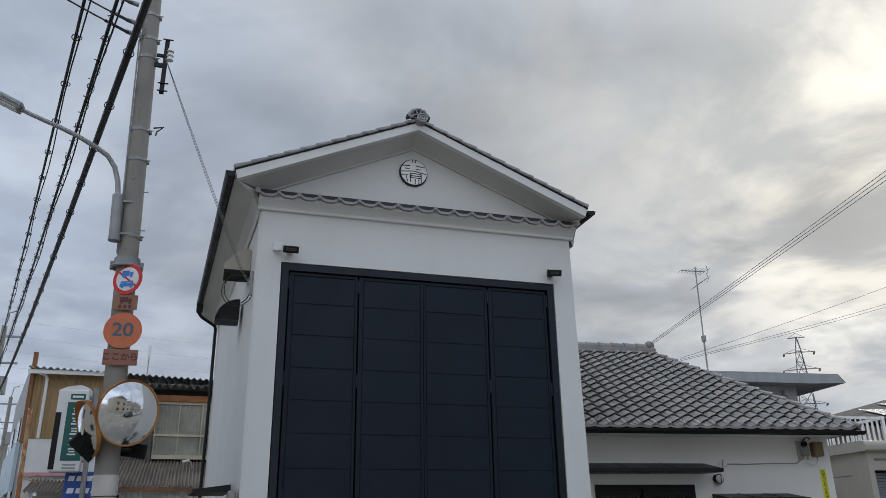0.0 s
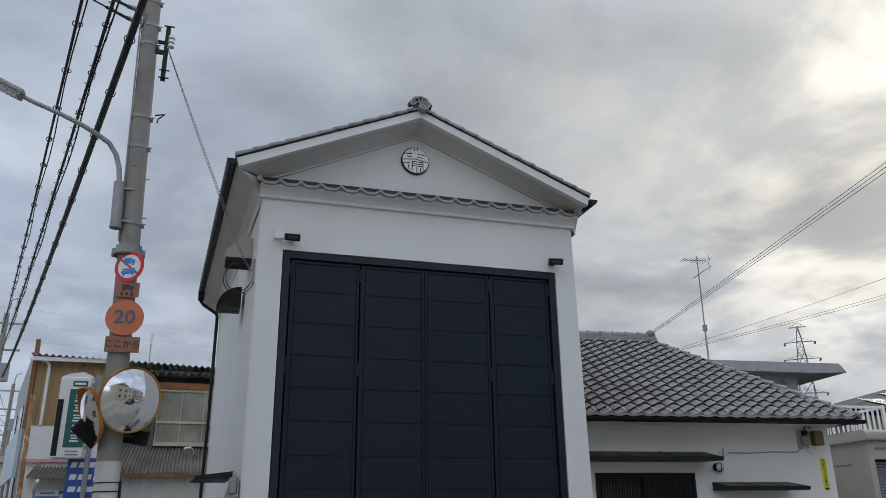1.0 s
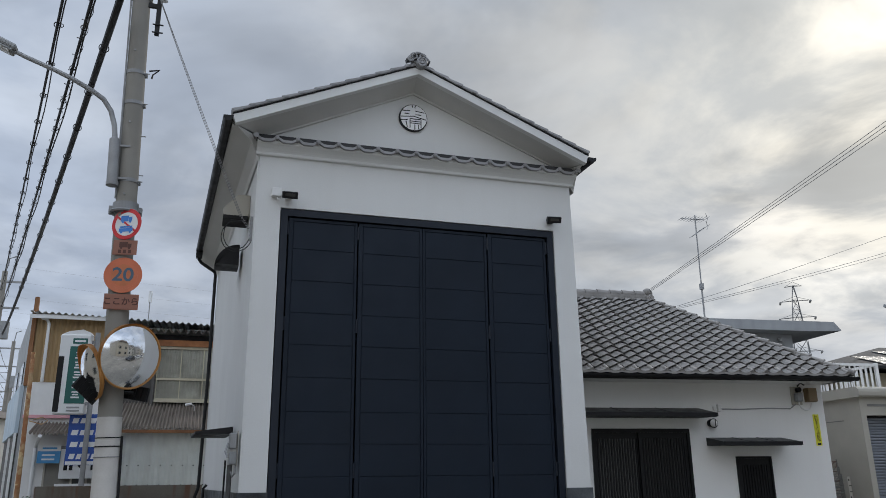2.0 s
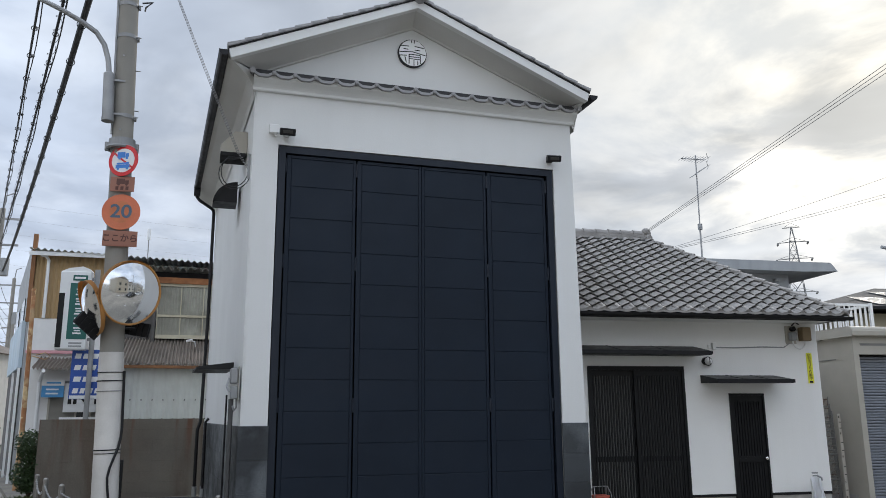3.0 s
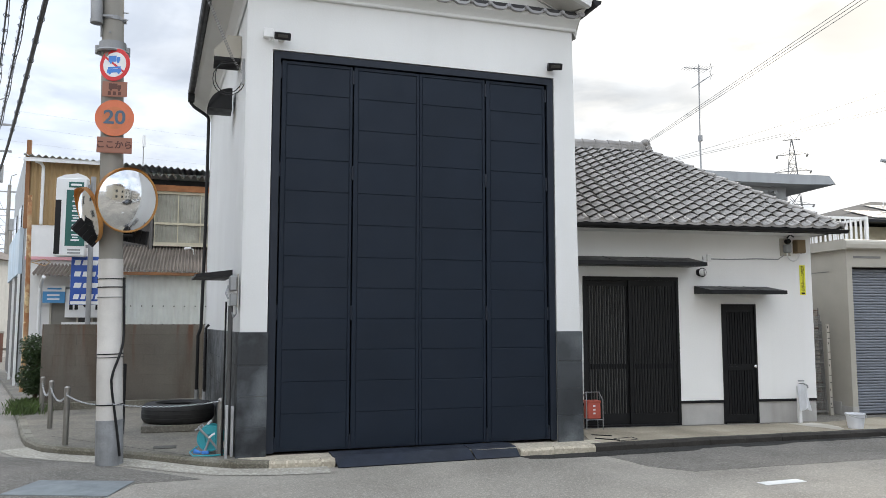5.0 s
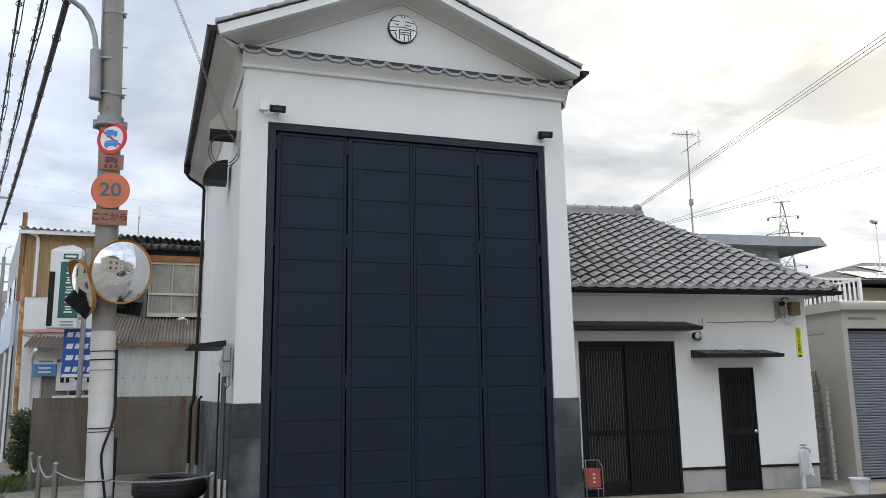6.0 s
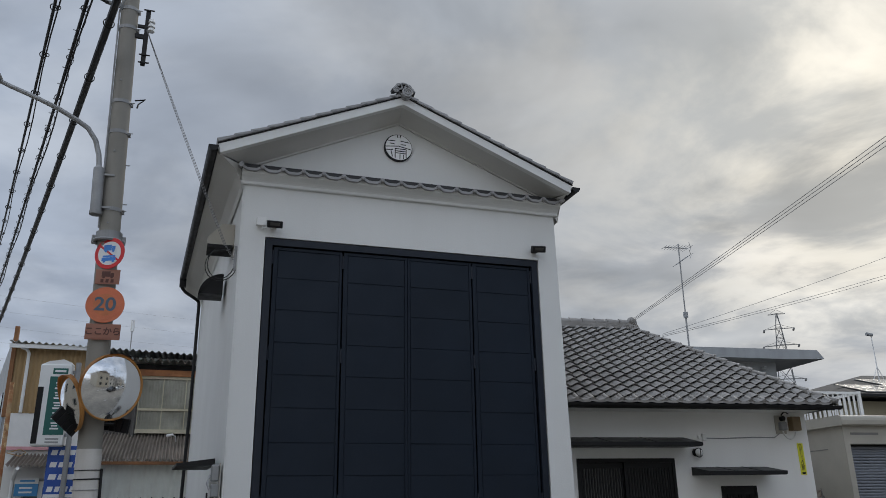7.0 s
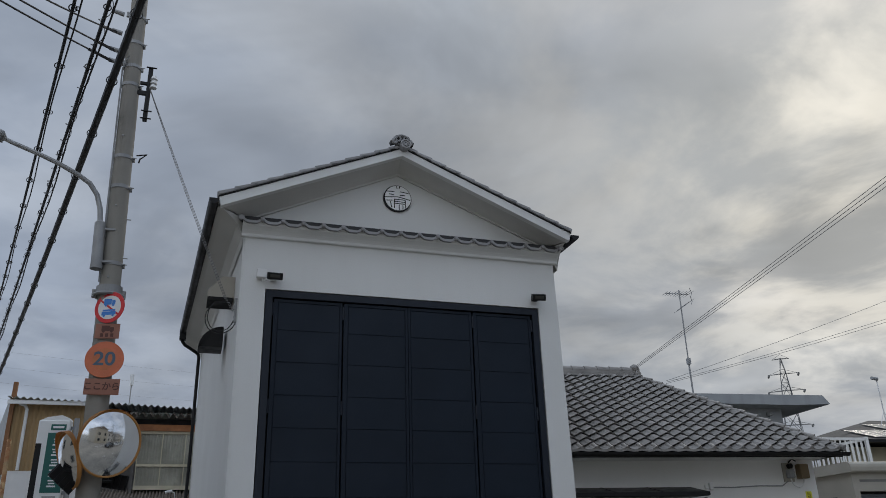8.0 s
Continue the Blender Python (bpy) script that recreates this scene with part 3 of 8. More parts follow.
def wave_tile(w, ln, roll=0.035, thick=0.03, n=6, drop=0.03, material=None):
    """One curved clay roof tile: a hollow and a roll across, its lower edge thick and raised over the course below."""
    bm = bmesh.new()
    def h(u):
        return roll * (math.sin(math.tau * u) - math.sin(3 * math.tau * u) / 9)
    rows = []
    for v, zoff in ((0.0, drop), (ln, 0.0)):
        rows.append([bm.verts.new((w * i / n, v, h(i / n) + zoff)) for i in range(n + 1)])
    low = [bm.verts.new((w * i / n, 0.05, h(i / n) + drop - thick)) for i in range(n + 1)]
    lip = [bm.verts.new((w * i / n, 0.001, h(i / n) + drop - 0.009)) for i in range(n + 1)]
    for i in range(n):
        bm.faces.new((rows[0][i], rows[0][i + 1], rows[1][i + 1], rows[1][i]))
        bm.faces.new((lip[i], lip[i + 1], rows[0][i + 1], rows[0][i]))
        bm.faces.new((low[i], low[i + 1], lip[i + 1], lip[i]))
    me = bpy.data.meshes.new("roof_tile")
    bm.to_mesh(me)
    bm.free()
    me.materials.append(material or KAWARA)
    for p in me.polygons:
        p.use_smooth = True
    me.set_sharp_from_angle(angle=radians(40))
    return me


def make_store_roof(h):
    y0, y1 = -OVER, DEEP + 0.3
    t = 0.115
    for sgn, ex in ((-1, EAVE_L), (1, EAVE_R)):
        # white verge board
        bm = bmesh.new()
        prism(bm, [(APEX_X, APEX_Z), (ex, EAVE_Z), (ex - 0.03 * sgn, EAVE_Z - t), (APEX_X, APEX_Z - t)], y0, y0 + 0.09, "y")
        part("verge_board", bm, PLASTER, h)
        bm = bmesh.new()
        prism(bm, [(APEX_X, APEX_Z + 0.018), (ex + 0.01 * sgn, EAVE_Z + 0.018), (ex + 0.01 * sgn, EAVE_Z + 0.002), (APEX_X, APEX_Z + 0.002)], y0 - 0.012, y0 + 0.1, "y")
        part("drip_strip", bm, BLACK_METAL, h, "thin dark drip strip")
        # coved plaster soffit between the board and the gable wall
        bm = bmesh.new()
        wx, wz = (0.03, PENT_Z) if sgn < 0 else (4.36, PENT_Z)
        steps = 6
        rows = []
        for k in range(steps + 1):
            f = k / steps
            g = f + 0.10 * math.sin(math.pi * f)
            a = Vector((APEX_X, y0 + 0.088, APEX_Z - t + 0.004)).lerp(Vector((GABLE_X, -0.004, GABLE_Z)), f)
            b = Vector((ex - 0.03 * sgn, y0 + 0.088, EAVE_Z - t + 0.004)).lerp(Vector((wx, -0.004, wz - 0.01)), f)
            up = 0.03 * math.sin(math.pi * f)
            rows.append([bm.verts.new(a + Vector((0, 0, up))), bm.verts.new(b + Vector((0, 0, up)))])
        for a, b in zip(rows, rows[1:]):
            bm.faces.new((a[0], a[1], b[1], b[0]))
        part("soffit", bm, COVE, h, "coved grey-white plaster soffit, eave shade in its colour", smooth=True)
        # a small step where soffit meets gable
        bm = bmesh.new()
        a, b = Vector((GABLE_X, 0, GABLE_Z)), Vector((wx, 0, wz))
        for p, q in ((a, b),):
            v = [p + Vector((0, -0.03, 0.01)), q + Vector((0, -0.03, 0.01)), q + Vector((0, -0.03, -0.02)), p + Vector((0, -0.03, -0.02))]
            f = bm.faces.new([bm.verts.new(c) for c in v])
            r = bmesh.ops.extrude_face_region(bm, geom=[f])
            bmesh.ops.translate(bm, vec=(0, 0.03, 0), verts=[g for g in r["geom"] if isinstance(g, bmesh.types.BMVert)])
        part("gable_bead", bm, COVE, h)
        # roof deck
        bm = bmesh.new()
        vs = prism(bm, [(APEX_X, APEX_Z), (ex, EAVE_Z), (ex, EAVE_Z - 0.07), (APEX_X, APEX_Z - 0.07)], y0 + 0.09, y1, "y")
        for v in vs:
            if v.co.y > 1 and sgn < 0 and v.co.x < 1:
                v.co.x += lean(y1) * 1.0
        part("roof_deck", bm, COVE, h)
        # cove under the side eave
        bm = bmesh.new()
        rows = []
        for y in (y0 + 0.09, y1):
            s = lean(y) if sgn < 0 else 0
            s2 = s * 1.0
            wall = (-0.004 if sgn < 0 else WX1 + 0.004)
            yw = max(y, 0.0)
            rows.append([bm.verts.new(p) for p in ((wall + s, yw, 5.62), (wall + s + 0.02 * sgn, yw, 5.72), (wall + s + (ex - wall) * 0.28, yw + (y - yw) * 0.3, 5.84), (ex - 0.06 * sgn + s2, y, 5.92), (ex + s2, y, EAVE_Z - 0.075))])
        for k in range(4):
            bm.faces.new((rows[0][k], rows[1][k], rows[1][k + 1], rows[0][k + 1]))
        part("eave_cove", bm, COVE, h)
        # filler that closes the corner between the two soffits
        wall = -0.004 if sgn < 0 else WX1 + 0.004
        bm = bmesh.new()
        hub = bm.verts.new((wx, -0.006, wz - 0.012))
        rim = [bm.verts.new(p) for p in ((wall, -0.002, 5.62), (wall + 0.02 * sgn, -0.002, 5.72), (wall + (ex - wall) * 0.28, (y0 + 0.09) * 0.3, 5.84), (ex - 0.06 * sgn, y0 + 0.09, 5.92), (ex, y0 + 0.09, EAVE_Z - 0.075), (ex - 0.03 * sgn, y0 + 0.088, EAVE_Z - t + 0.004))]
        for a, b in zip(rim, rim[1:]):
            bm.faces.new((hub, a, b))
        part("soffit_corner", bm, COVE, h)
        # gutter and its end
        bm = bmesh.new()
        gx, gz = ex + 0.055 * sgn, EAVE_Z - 0.06
        n = 8
        ra = []
        for y in (y0 - 0.03, 5.80):
            s = lean(y) * 1.0 if sgn < 0 else 0
            ra.append([bm.verts.new((gx + s + 0.062 * math.cos(math.pi + k * math.pi / n), y, gz + 0.075 * math.sin(math.pi + k * math.pi / n) + 0.03)) for k in range(n + 1)])
        for k in range(n):
            bm.faces.new((ra[0][k], ra[0][k + 1], ra[1][k + 1], ra[1][k]))
        bm.faces.new(ra[0])
        bm.faces.new(ra[1][::-1])
        part("gutter", bm, BLACK_METAL, h, "black half-round gutter")
    # downpipe at the back corner and a second short pipe
    yb = 6.15
    gy = 5.68
    gx = EAVE_L - 0.055 + lean(gy)
    bm = bmesh.new()
    box(bm, (gx - 0.06, gy - 0.07, 5.80), (gx + 0.06, gy + 0.07, 5.96), 0.01)
    tube(bm, [(gx, gy, 5.85), (gx, gy + 0.02, 5.78), (gx + 0.05, gy + 0.12, 5.74), (-0.44, yb - 0.06, 5.68), (-0.385, yb, 5.65), (-0.37, yb, 5.58), (-0.37, yb, 3.6), (-0.40, yb, 1.5), (-0.45, yb, 1.35), (-0.45, yb, 0.3)], 0.032, 8)
    part("downpipe", bm, BLACK_METAL, h, "black downpipe", smooth=True)
    bm = bmesh.new()
    rod(bm, (-0.45, yb, -0.02), (-0.45, yb, 0.32), 0.045, n=10)
    part("pipe_guard", bm, STEEL, h, "galvanised pipe guard")
    bm = bmesh.new()
    tube(bm, [(-0.31, yb, 0.3), (-0.31, yb, 1.40)], 0.03, 8)
    part("downpipe", bm, BLACK_METAL, h)
    bm = bmesh.new()
    rod(bm, (-0.31, yb, -0.02), (-0.31, yb, 0.32), 0.04, n=10)
    part("pipe_guard", bm, STEEL, h, "galvanised pipe guard")
    # verge tiles, stepping up to the ridge
    bm = bmesh.new()
    prism(bm, [(0, -0.035), (0.31, -0.035), (0.31, -0.006), (0.0, 0.020)], 0, 0.24, "y")
    bmesh.ops.bevel(bm, geom=list(bm.edges), offset=0.008, segments=1, affect="EDGES")
    bmesh.ops.recalc_face_normals(bm, faces=bm.faces)
    me = bpy.data.meshes.new("verge_tile")
    bm.to_mesh(me)
    bm.free()
    me.materials.append(KAWARA)
    for sgn, ex in ((-1, EAVE_L - 0.02), (1, EAVE_R + 0.02)):
        run = Vector((APEX_X - ex, 0, APEX_Z - EAVE_Z))
        n = 12
        ang = math.atan2(run.z, abs(run.x))
        for i in range(n):
            p = Vector((ex, y0 - 0.03, EAVE_Z + 0.052)) + run * (i / n)
            m = Matrix.Translation(p) @ (pose(0, 0, 0, 0, -math.degrees(ang), 0) if sgn < 0 else (pose(0, 0, 0, 0, math.degrees(ang), 0) @ Matrix.Diagonal((-1, 1, 1, 1))))
            shared("verge_tile", me, h, m)
    # tile courses on both slopes
    for sgn, ex in ((-1, EAVE_L), (1, EAVE_R)):
        bm = bmesh.new()
        n = 10
        run = Vector((APEX_X - ex, 0, APEX_Z - EAVE_Z))
        for i in range(n):
            p, q = run * (i / n), run * ((i + 1) / n)
            c = []
            cols = 46
            for base, up in ((p, 0.07), (q, 0.035)):
                c.append([bm.verts.new((ex + base.x, y0 + 0.2 + (y1 - y0 - 0.2) * k / cols, EAVE_Z + base.z + up + (0.03 if k % 2 else 0))) for k in range(cols + 1)])
            low = [bm.verts.new(v.co - Vector((0, 0, 0.035))) for v in c[0]]
            for k in range(cols):
                bm.faces.new((c[0][k], c[0][k + 1], c[1][k + 1], c[1][k]))
                bm.faces.new((low[k], low[k + 1], c[0][k + 1], c[0][k]))
        tagged(part("roof_courses", bm, KAWARA, h), kind="stuff")
    # ridge with its end ornament
    bm = bmesh.new()
    box(bm, (APEX_X - 0.10, y0 + 0.02, APEX_Z + 0.0), (APEX_X + 0.10, y1, APEX_Z + 0.08), 0.01)
    rod(bm, (APEX_X, y0 - 0.0, APEX_Z + 0.10), (APEX_X, y1, APEX_Z + 0.10), 0.08, n=16)
    part("ridge", bm, KAWARA, h)
    orn = bmesh.new()
    cx, cz = APEX_X - 0.02, APEX_Z + 0.085
    k_ = 0.74
    out = [(cx - 0.21, cz - 0.07), (cx - 0.225, cz - 0.01), (cx - 0.18, cz + 0.03), (cx - 0.15, cz + 0.085), (cx - 0.09, cz + 0.125), (cx, cz + 0.145), (cx + 0.09, cz + 0.125), (cx + 0.15, cz + 0.085), (cx + 0.18, cz + 0.03), (cx + 0.235, cz - 0.01), (cx + 0.22, cz - 0.07), (cx, cz + 0.02)]
    out = [(cx + (x - cx) * k_, cz + (z - cz) * k_) for x, z in out]
    prism(orn, out, y0 - 0.05, y0 + 0.03, "y")
    o = part("ridge_ornament", orn, KAWARA_DARK, h, "grey clay ridge-end ornament with scrolls")
    for s in (-1, 1):
        bm = bmesh.new()
        for R, dx, dz in ((0.036, 0.122, -0.013), (0.042, 0.072, 0.038), (0.018, 0.122, -0.013)):
            ring(bm, (cx + s * dx * 0.88, y0 - 0.06, cz + dz * 0.88), (0, 1, 0), R, 0.014, 16, 6)
        part("scroll", bm, KAWARA, o, smooth=True)
    bm = bmesh.new()
    tube(bm, [(cx - 0.15 + 0.30 * k / 12, y0 - 0.058, cz - 0.02 + 0.11 * math.sin(math.pi * k / 12)) for k in range(13)], 0.018, 6)
    part("arch_moulding", bm, KAWARA, o, smooth=True)
    bm = bmesh.new()
    rod(bm, (APEX_X + 0.02, y0 - 0.11, APEX_Z + 0.02), (APEX_X + 0.02, y0 + 0.05, APEX_Z + 0.02), 0.075, n=24)
    ring(bm, (APEX_X + 0.02, y0 - 0.11, APEX_Z + 0.02), (0, 1, 0), 0.062, 0.014, 24, 6)
    ring(bm, (APEX_X + 0.02, y0 - 0.112, APEX_Z + 0.02), (0, 1, 0), 0.03, 0.009, 16, 6)
    part("end_disc", bm, KAWARA, o, "round clay end tile", smooth=True)


make_store_roof(storehouse)


def make_pent(h):
    """The little tiled roof across the foot of the gable."""
    # the dark box stands for the shadowed hollow behind the tile lips
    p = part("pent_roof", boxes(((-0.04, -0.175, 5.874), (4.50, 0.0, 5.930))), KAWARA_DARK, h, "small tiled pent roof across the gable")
    w = 0.2675
    bm = bmesh.new()
    n = 8
    front, back = [], []
    for y, sc, ls in ((-0.215, 0.0, front), (-0.06, 0.03, back)):
        for hi in (0, 1):
            row = []
            for i in range(n + 1):
                u = i / n
                s = -0.036 * min(1.0, 1.35 * math.sin(math.pi * u))
                row.append(bm.verts.new((0.018 + (w - 0.036) * u, y, 0.045 + s - (0.0 if hi else 0.036) + sc * 0.3)))
            ls.append(row)
    for i in range(n):
        bm.faces.new((front[0][i], front[0][i + 1], front[1][i + 1], front[1][i]))
        bm.faces.new((front[1][i], front[1][i + 1], back[1][i + 1], back[1][i]))
        bm.faces.new((front[0][i], front[0][i + 1], back[0][i + 1], back[0][i]))
    vs = rod(bm, (w - 0.005, -0.228, 0.030), (w - 0.005, -0.05, 0.046), 0.029, n=12)
    bmesh.ops.create_icosphere(bm, subdivisions=2, radius=0.029, matrix=Matrix.Translation((w - 0.005, -0.226, 0.030)) @ Matrix.Diagonal((1, 0.5, 1, 1)))
    bmesh.ops.recalc_face_normals(bm, faces=bm.faces)
    me = bpy.data.meshes.new("eave_tile")
    bm.to_mesh(me)
    bm.free()
    me.materials.append(KAWARA)
    for q in me.polygons:
        q.use_smooth = True
    me.set_sharp_from_angle(angle=radians(40))
    for i in range(17):
        shared("eave_tile", me, p, pose(-0.05 + i * w, 0, 5.852, 0, 0, 0))
    for x, lab in ((-0.055, "l"), (4.515, "r")):
        bm = bmesh.new()
        tube(bm, [(x, -0.24, 5.885), (x, -0.1, 5.91), (x, 0.02, 5.93)], 0.028, 10)
        rod(bm, (x, -0.25, 5.882), (x, -0.235, 5.884), 0.036, n=14)
        part("end_tile", bm, KAWARA, p, smooth=True)


make_pent(storehouse)


def make_crest(h):
    WHITE = surface("crest_white", (0.86, 0.87, 0.87), 0.6, vary=0.04, bump=0.05)
    cx, cz, R = 2.089, 6.496, 0.205
    bm = bmesh.new()
    disc(bm, (cx, -0.012, cz), (0, -1, 0), R, 0.045, 48)
    c = part("crest", bm, BLACK_METAL, h, "round white crest with dark strokes", smooth=True)
    bm = bmesh.new()
    disc(bm, (cx + 0.003, -0.036, cz + 0.003), (0, -1, 0), R - 0.014, 0.012, 48)
    face = part("crest_face", bm, WHITE, c, smooth=True)
    strokes = [((-0.17, 0.095), (-0.05, 0.10)), ((0.03, 0.105), (0.16, 0.09)), ((-0.13, 0.055), (-0.06, 0.05)), ((0.03, 0.05), (0.11, 0.05)),
               ((-0.185, 0.0), (0.0, 0.022)), ((0.0, 0.022), (0.185, -0.015)), ((-0.185, -0.05), (-0.08, -0.04)), ((-0.05, -0.02), (0.11, -0.02)),
               ((-0.05, -0.055), (0.11, -0.055)), ((-0.05, -0.085), (0.11, -0.085)), ((-0.05, -0.02), (-0.05, -0.16)), ((0.11, -0.02), (0.11, -0.15)),
               ((0.02, -0.1), (0.02, -0.185)), ((0.075, -0.1), (0.075, -0.17)), ((-0.11, -0.06), (-0.09, -0.15)), ((-0.02, 0.19), (-0.01, 0.15)), ((0.02, 0.15), (0.03, 0.19))]
    for a, b in strokes:
        a, b = Vector((cx + a[0], -0.0425, cz + a[1])), Vector((cx + b[0], -0.0425, cz + b[1]))
        bm = bmesh.new()
        ang = math.degrees(math.atan2((b - a).z, (b - a).x))
        box(bm, (-(b - a).length / 2, -0.002, -0.006), ((b - a).length / 2, 0.002, 0.006), 0, Matrix.Translation((a + b) / 2) @ pose(0, 0, 0, 0, -ang, 0))
        part("stroke", bm, BLACK_METAL, face)


make_crest(storehouse)


LENS = surface("dark_lens", (0.035, 0.033, 0.03), 0.3, vary=0.1, bump=0)


def make_floodlight(x, z, arm_box, turn):
    f = thing("floodlight", "small black floodlight on the white wall", "light", group="floodlights over the door", at=(x, -0.002, z))
    part("wall_plate", boxes(((-0.04, -0.05, -0.02), (0.04, 0.0, 0.06)), bevel=0.004), WHITE_PAINT if arm_box else BLACK_METAL, f)
    bm = bmesh.new()
    tube(bm, [(0, -0.02, 0.06), (0, -0.09, 0.04), (0, -0.13, 0.0)], 0.012, 6)
    part("arm", bm, BLACK_METAL, f)
    bm = bmesh.new()
    box(bm, (-0.098, -0.045, -0.045), (0.098, 0.045, 0.045), 0.008)
    for k in range(6):
        box(bm, (-0.08 + k * 0.03, 0.04, -0.04), (-0.072 + k * 0.03, 0.07, 0.04))
    head = part("lamp_head", bm, BLACK_METAL, f)
    head.matrix_basis = pose(0, -0.17, -0.01, 22, 0, turn)
    ob = part("lens", boxes(((-0.062, -0.049, -0.016), (0.062, -0.0455, 0.022)), bevel=0.002), LENS, head, "dull dark glass lens")
    if arm_box:
        part("junction_box", boxes(((-0.22, -0.07, 0.0), (-0.10, 0.0, 0.115)), bevel=0.006), WHITE_PAINT, f, "white plastic junction box")
        bm = bmesh.new()
        tube(bm, [(-0.15, -0.04, 0.0), (-0.14, -0.05, -0.04), (-0.09, -0.10, -0.03)], 0.008, 6)
        part("flex", bm, WHITE_PAINT, f)


make_floodlight(0.415, 5.135, True, 0)
make_floodlight(4.115, 5.125, False, -10)


PIPE_GREY = surface("dark_grey_pipe", (0.09, 0.09, 0.09), 0.5, vary=0.15, stain=0.3, streak=True, bump=0.04)


def make_side_fittings():
    # white vent hood, black vent hood
    v = thing("vent_hood", "white sheet-metal vent hood on the side wall", "vent")
    bm = bmesh.new()
    prism(bm, [(-0.03, 5.40), (-0.20, 5.40), (-0.38, 5.19), (-0.38, 5.10), (-0.03, 5.10)], 0.75, 1.15, "y")
    part("hood", bm, CREAM, v)
    part("opening", boxes(((-0.378, 0.745, 5.05), (-0.045, 1.14, 5.098))), GAP, v, "dark louvre opening")
    b = thing("vent_hood", "black rounded vent hood on the side wall", "vent")
    bm = bmesh.new()
    arc = [(-0.24 + 0.0, 4.86)] + [(-0.24 - 0.33 * math.sin(k * math.pi / 16), 4.53 + 0.33 * math.cos(k * math.pi / 16)) for k in range(1, 9)] + [(-0.57, 4.56), (-0.24, 4.56)]
    prism(bm, [(x + 0.13, z) for x, z in arc], 1.35, 1.75, "y")
    part("hood", bm, BLACK_METAL, b)
    # bracket and service cable loops
    c = thing("cable_bracket", "steel wall bracket with looped service cables", "bracket")
    bm = bmesh.new()
    box(bm, (-0.035, 0.30, 4.62), (-0.004, 0.345, 4.95))
    for k in range(6):
        rod(bm, (-0.04, 0.32, 4.65 + 0.05 * k), (-0.03, 0.32, 4.65 + 0.05 * k), 0.012, n=8)
    part("bracket", bm, DULL_STEEL, c)
    bm = bmesh.new()
    for k in range(6):
        a = Vector((-0.02, 0.32, 4.74)).lerp(Vector((-0.115, 0.42, 4.92)), k / 5)
        ring(bm, a, (0.3, 0.4, (-1) ** k), 0.018, 0.004, 10, 5)
    part("shackle", bm, DULL_STEEL, c)
    for dz, w in ((0.0, 0.20), (0.03, 0.17)):
        bm = bmesh.new()
        pts = [(-0.115, 0.42, 4.92)] + [(-0.19 + w * math.cos(a), 0.45 - 0.06 * math.cos(a), 4.72 + dz + 0.22 * math.sin(a)) for a in [math.radians(q) for q in range(120, 361, 20)]]
        tube(bm, pts, 0.006, 6)
        part("cable_loop", bm, CABLE, c, smooth=True)
    # narrow awning over the side door
    a = thing("side_awning", "dark metal awning over the side entrance", "awning")
    bm = bmesh.new()
    prism(bm, [(-0.035, 2.275), (-0.49, 2.215), (-0.49, 2.185), (-0.035, 2.185)], 0.72, 1.75, "y")
    for vv in bm.verts:
        vv.co.x += lean(vv.co.y)
    part("canopy", bm, BLACK_METAL, a)
    # thin pipe further back, standing in a pale sleeve
    p = thing("standing_pipe", "thin dark pipe with pale foot sleeve on the side wall", "pipe", at=(-0.325, 4.9, 0))
    bm = bmesh.new()
    tube(bm, [(0, 0, 0.0), (0, 0, 1.50), (0.05, 0, 1.56)], 0.024, 10)
    part("pipe", bm, BLACK_METAL, p, smooth=True)
    bm = bmesh.new()
    rod(bm, (0, 0, 0), (0, 0, 0.38), 0.034, n=12)
    part("foot_sleeve", bm, GREY_PAINT, p, "pale grey foot sleeve", smooth=True)
    # meter with its pipe
    m = thing("meter_box", "grey utility meter with conduit pipe", "meter")
    part("board", boxes(((-0.032, 0.14, 1.78), (-0.024, 0.36, 2.19)), bevel=0.002), CREAM, m, "cream backing board")
    part("case", boxes(((-0.13, 0.16, 1.98), (-0.033, 0.33, 2.17)), bevel=0.015), DULL_STEEL, m)
    part("case", boxes(((-0.12, 0.17, 1.80), (-0.033, 0.32, 1.95)), bevel=0.01), GREY_PAINT, m)
    bm = bmesh.new()
    tube(bm, [(-0.105, 0.25, 1.8), (-0.105, 0.25, 0.0)], 0.030, 10)
    part("conduit", bm, PIPE_GREY, m, smooth=True)
    bm = bmesh.new()
    tube(bm, [(-0.16, 0.22, 1.85), (-0.165, 0.22, 0.0)], 0.011, 8)
    part("conduit", bm, BLACK_METAL, m, smooth=True)
    bm = bmesh.new()
    tube(bm, [(-0.14, 0.16, 2.05), (-0.17, 0.12, 1.95), (-0.14, 0.1, 1.88)], 0.012, 6)
    part("flex", bm, DULL_STEEL, m)
    bm = bmesh.new()
    tube(bm, [(-0.05, 0.2, 1.8), (-0.045, 0.18, 1.7), (-0.07, 0.2, 1.66), (-0.09, 0.22, 1.72)], 0.012, 6)
    part("flex", bm, DULL_STEEL, m)


make_side_fittings()

# ---- the low house beside it ----
HOUSE_AT, HOUSE_TURN = (5.2, 1.172, 0), -5.755
HOUSE_M = pose(*HOUSE_AT, 0, 0, HOUSE_TURN)
EU0, EU1, EV, EZ = -0.75, 4.17, -0.62, 3.065
RV, RZ, RU = 2.6, 4.945, 2.33
YELLOW = surface("yellow_sticker", (0.75, 0.72, 0.04), 0.5, vary=0.05, bump=0)
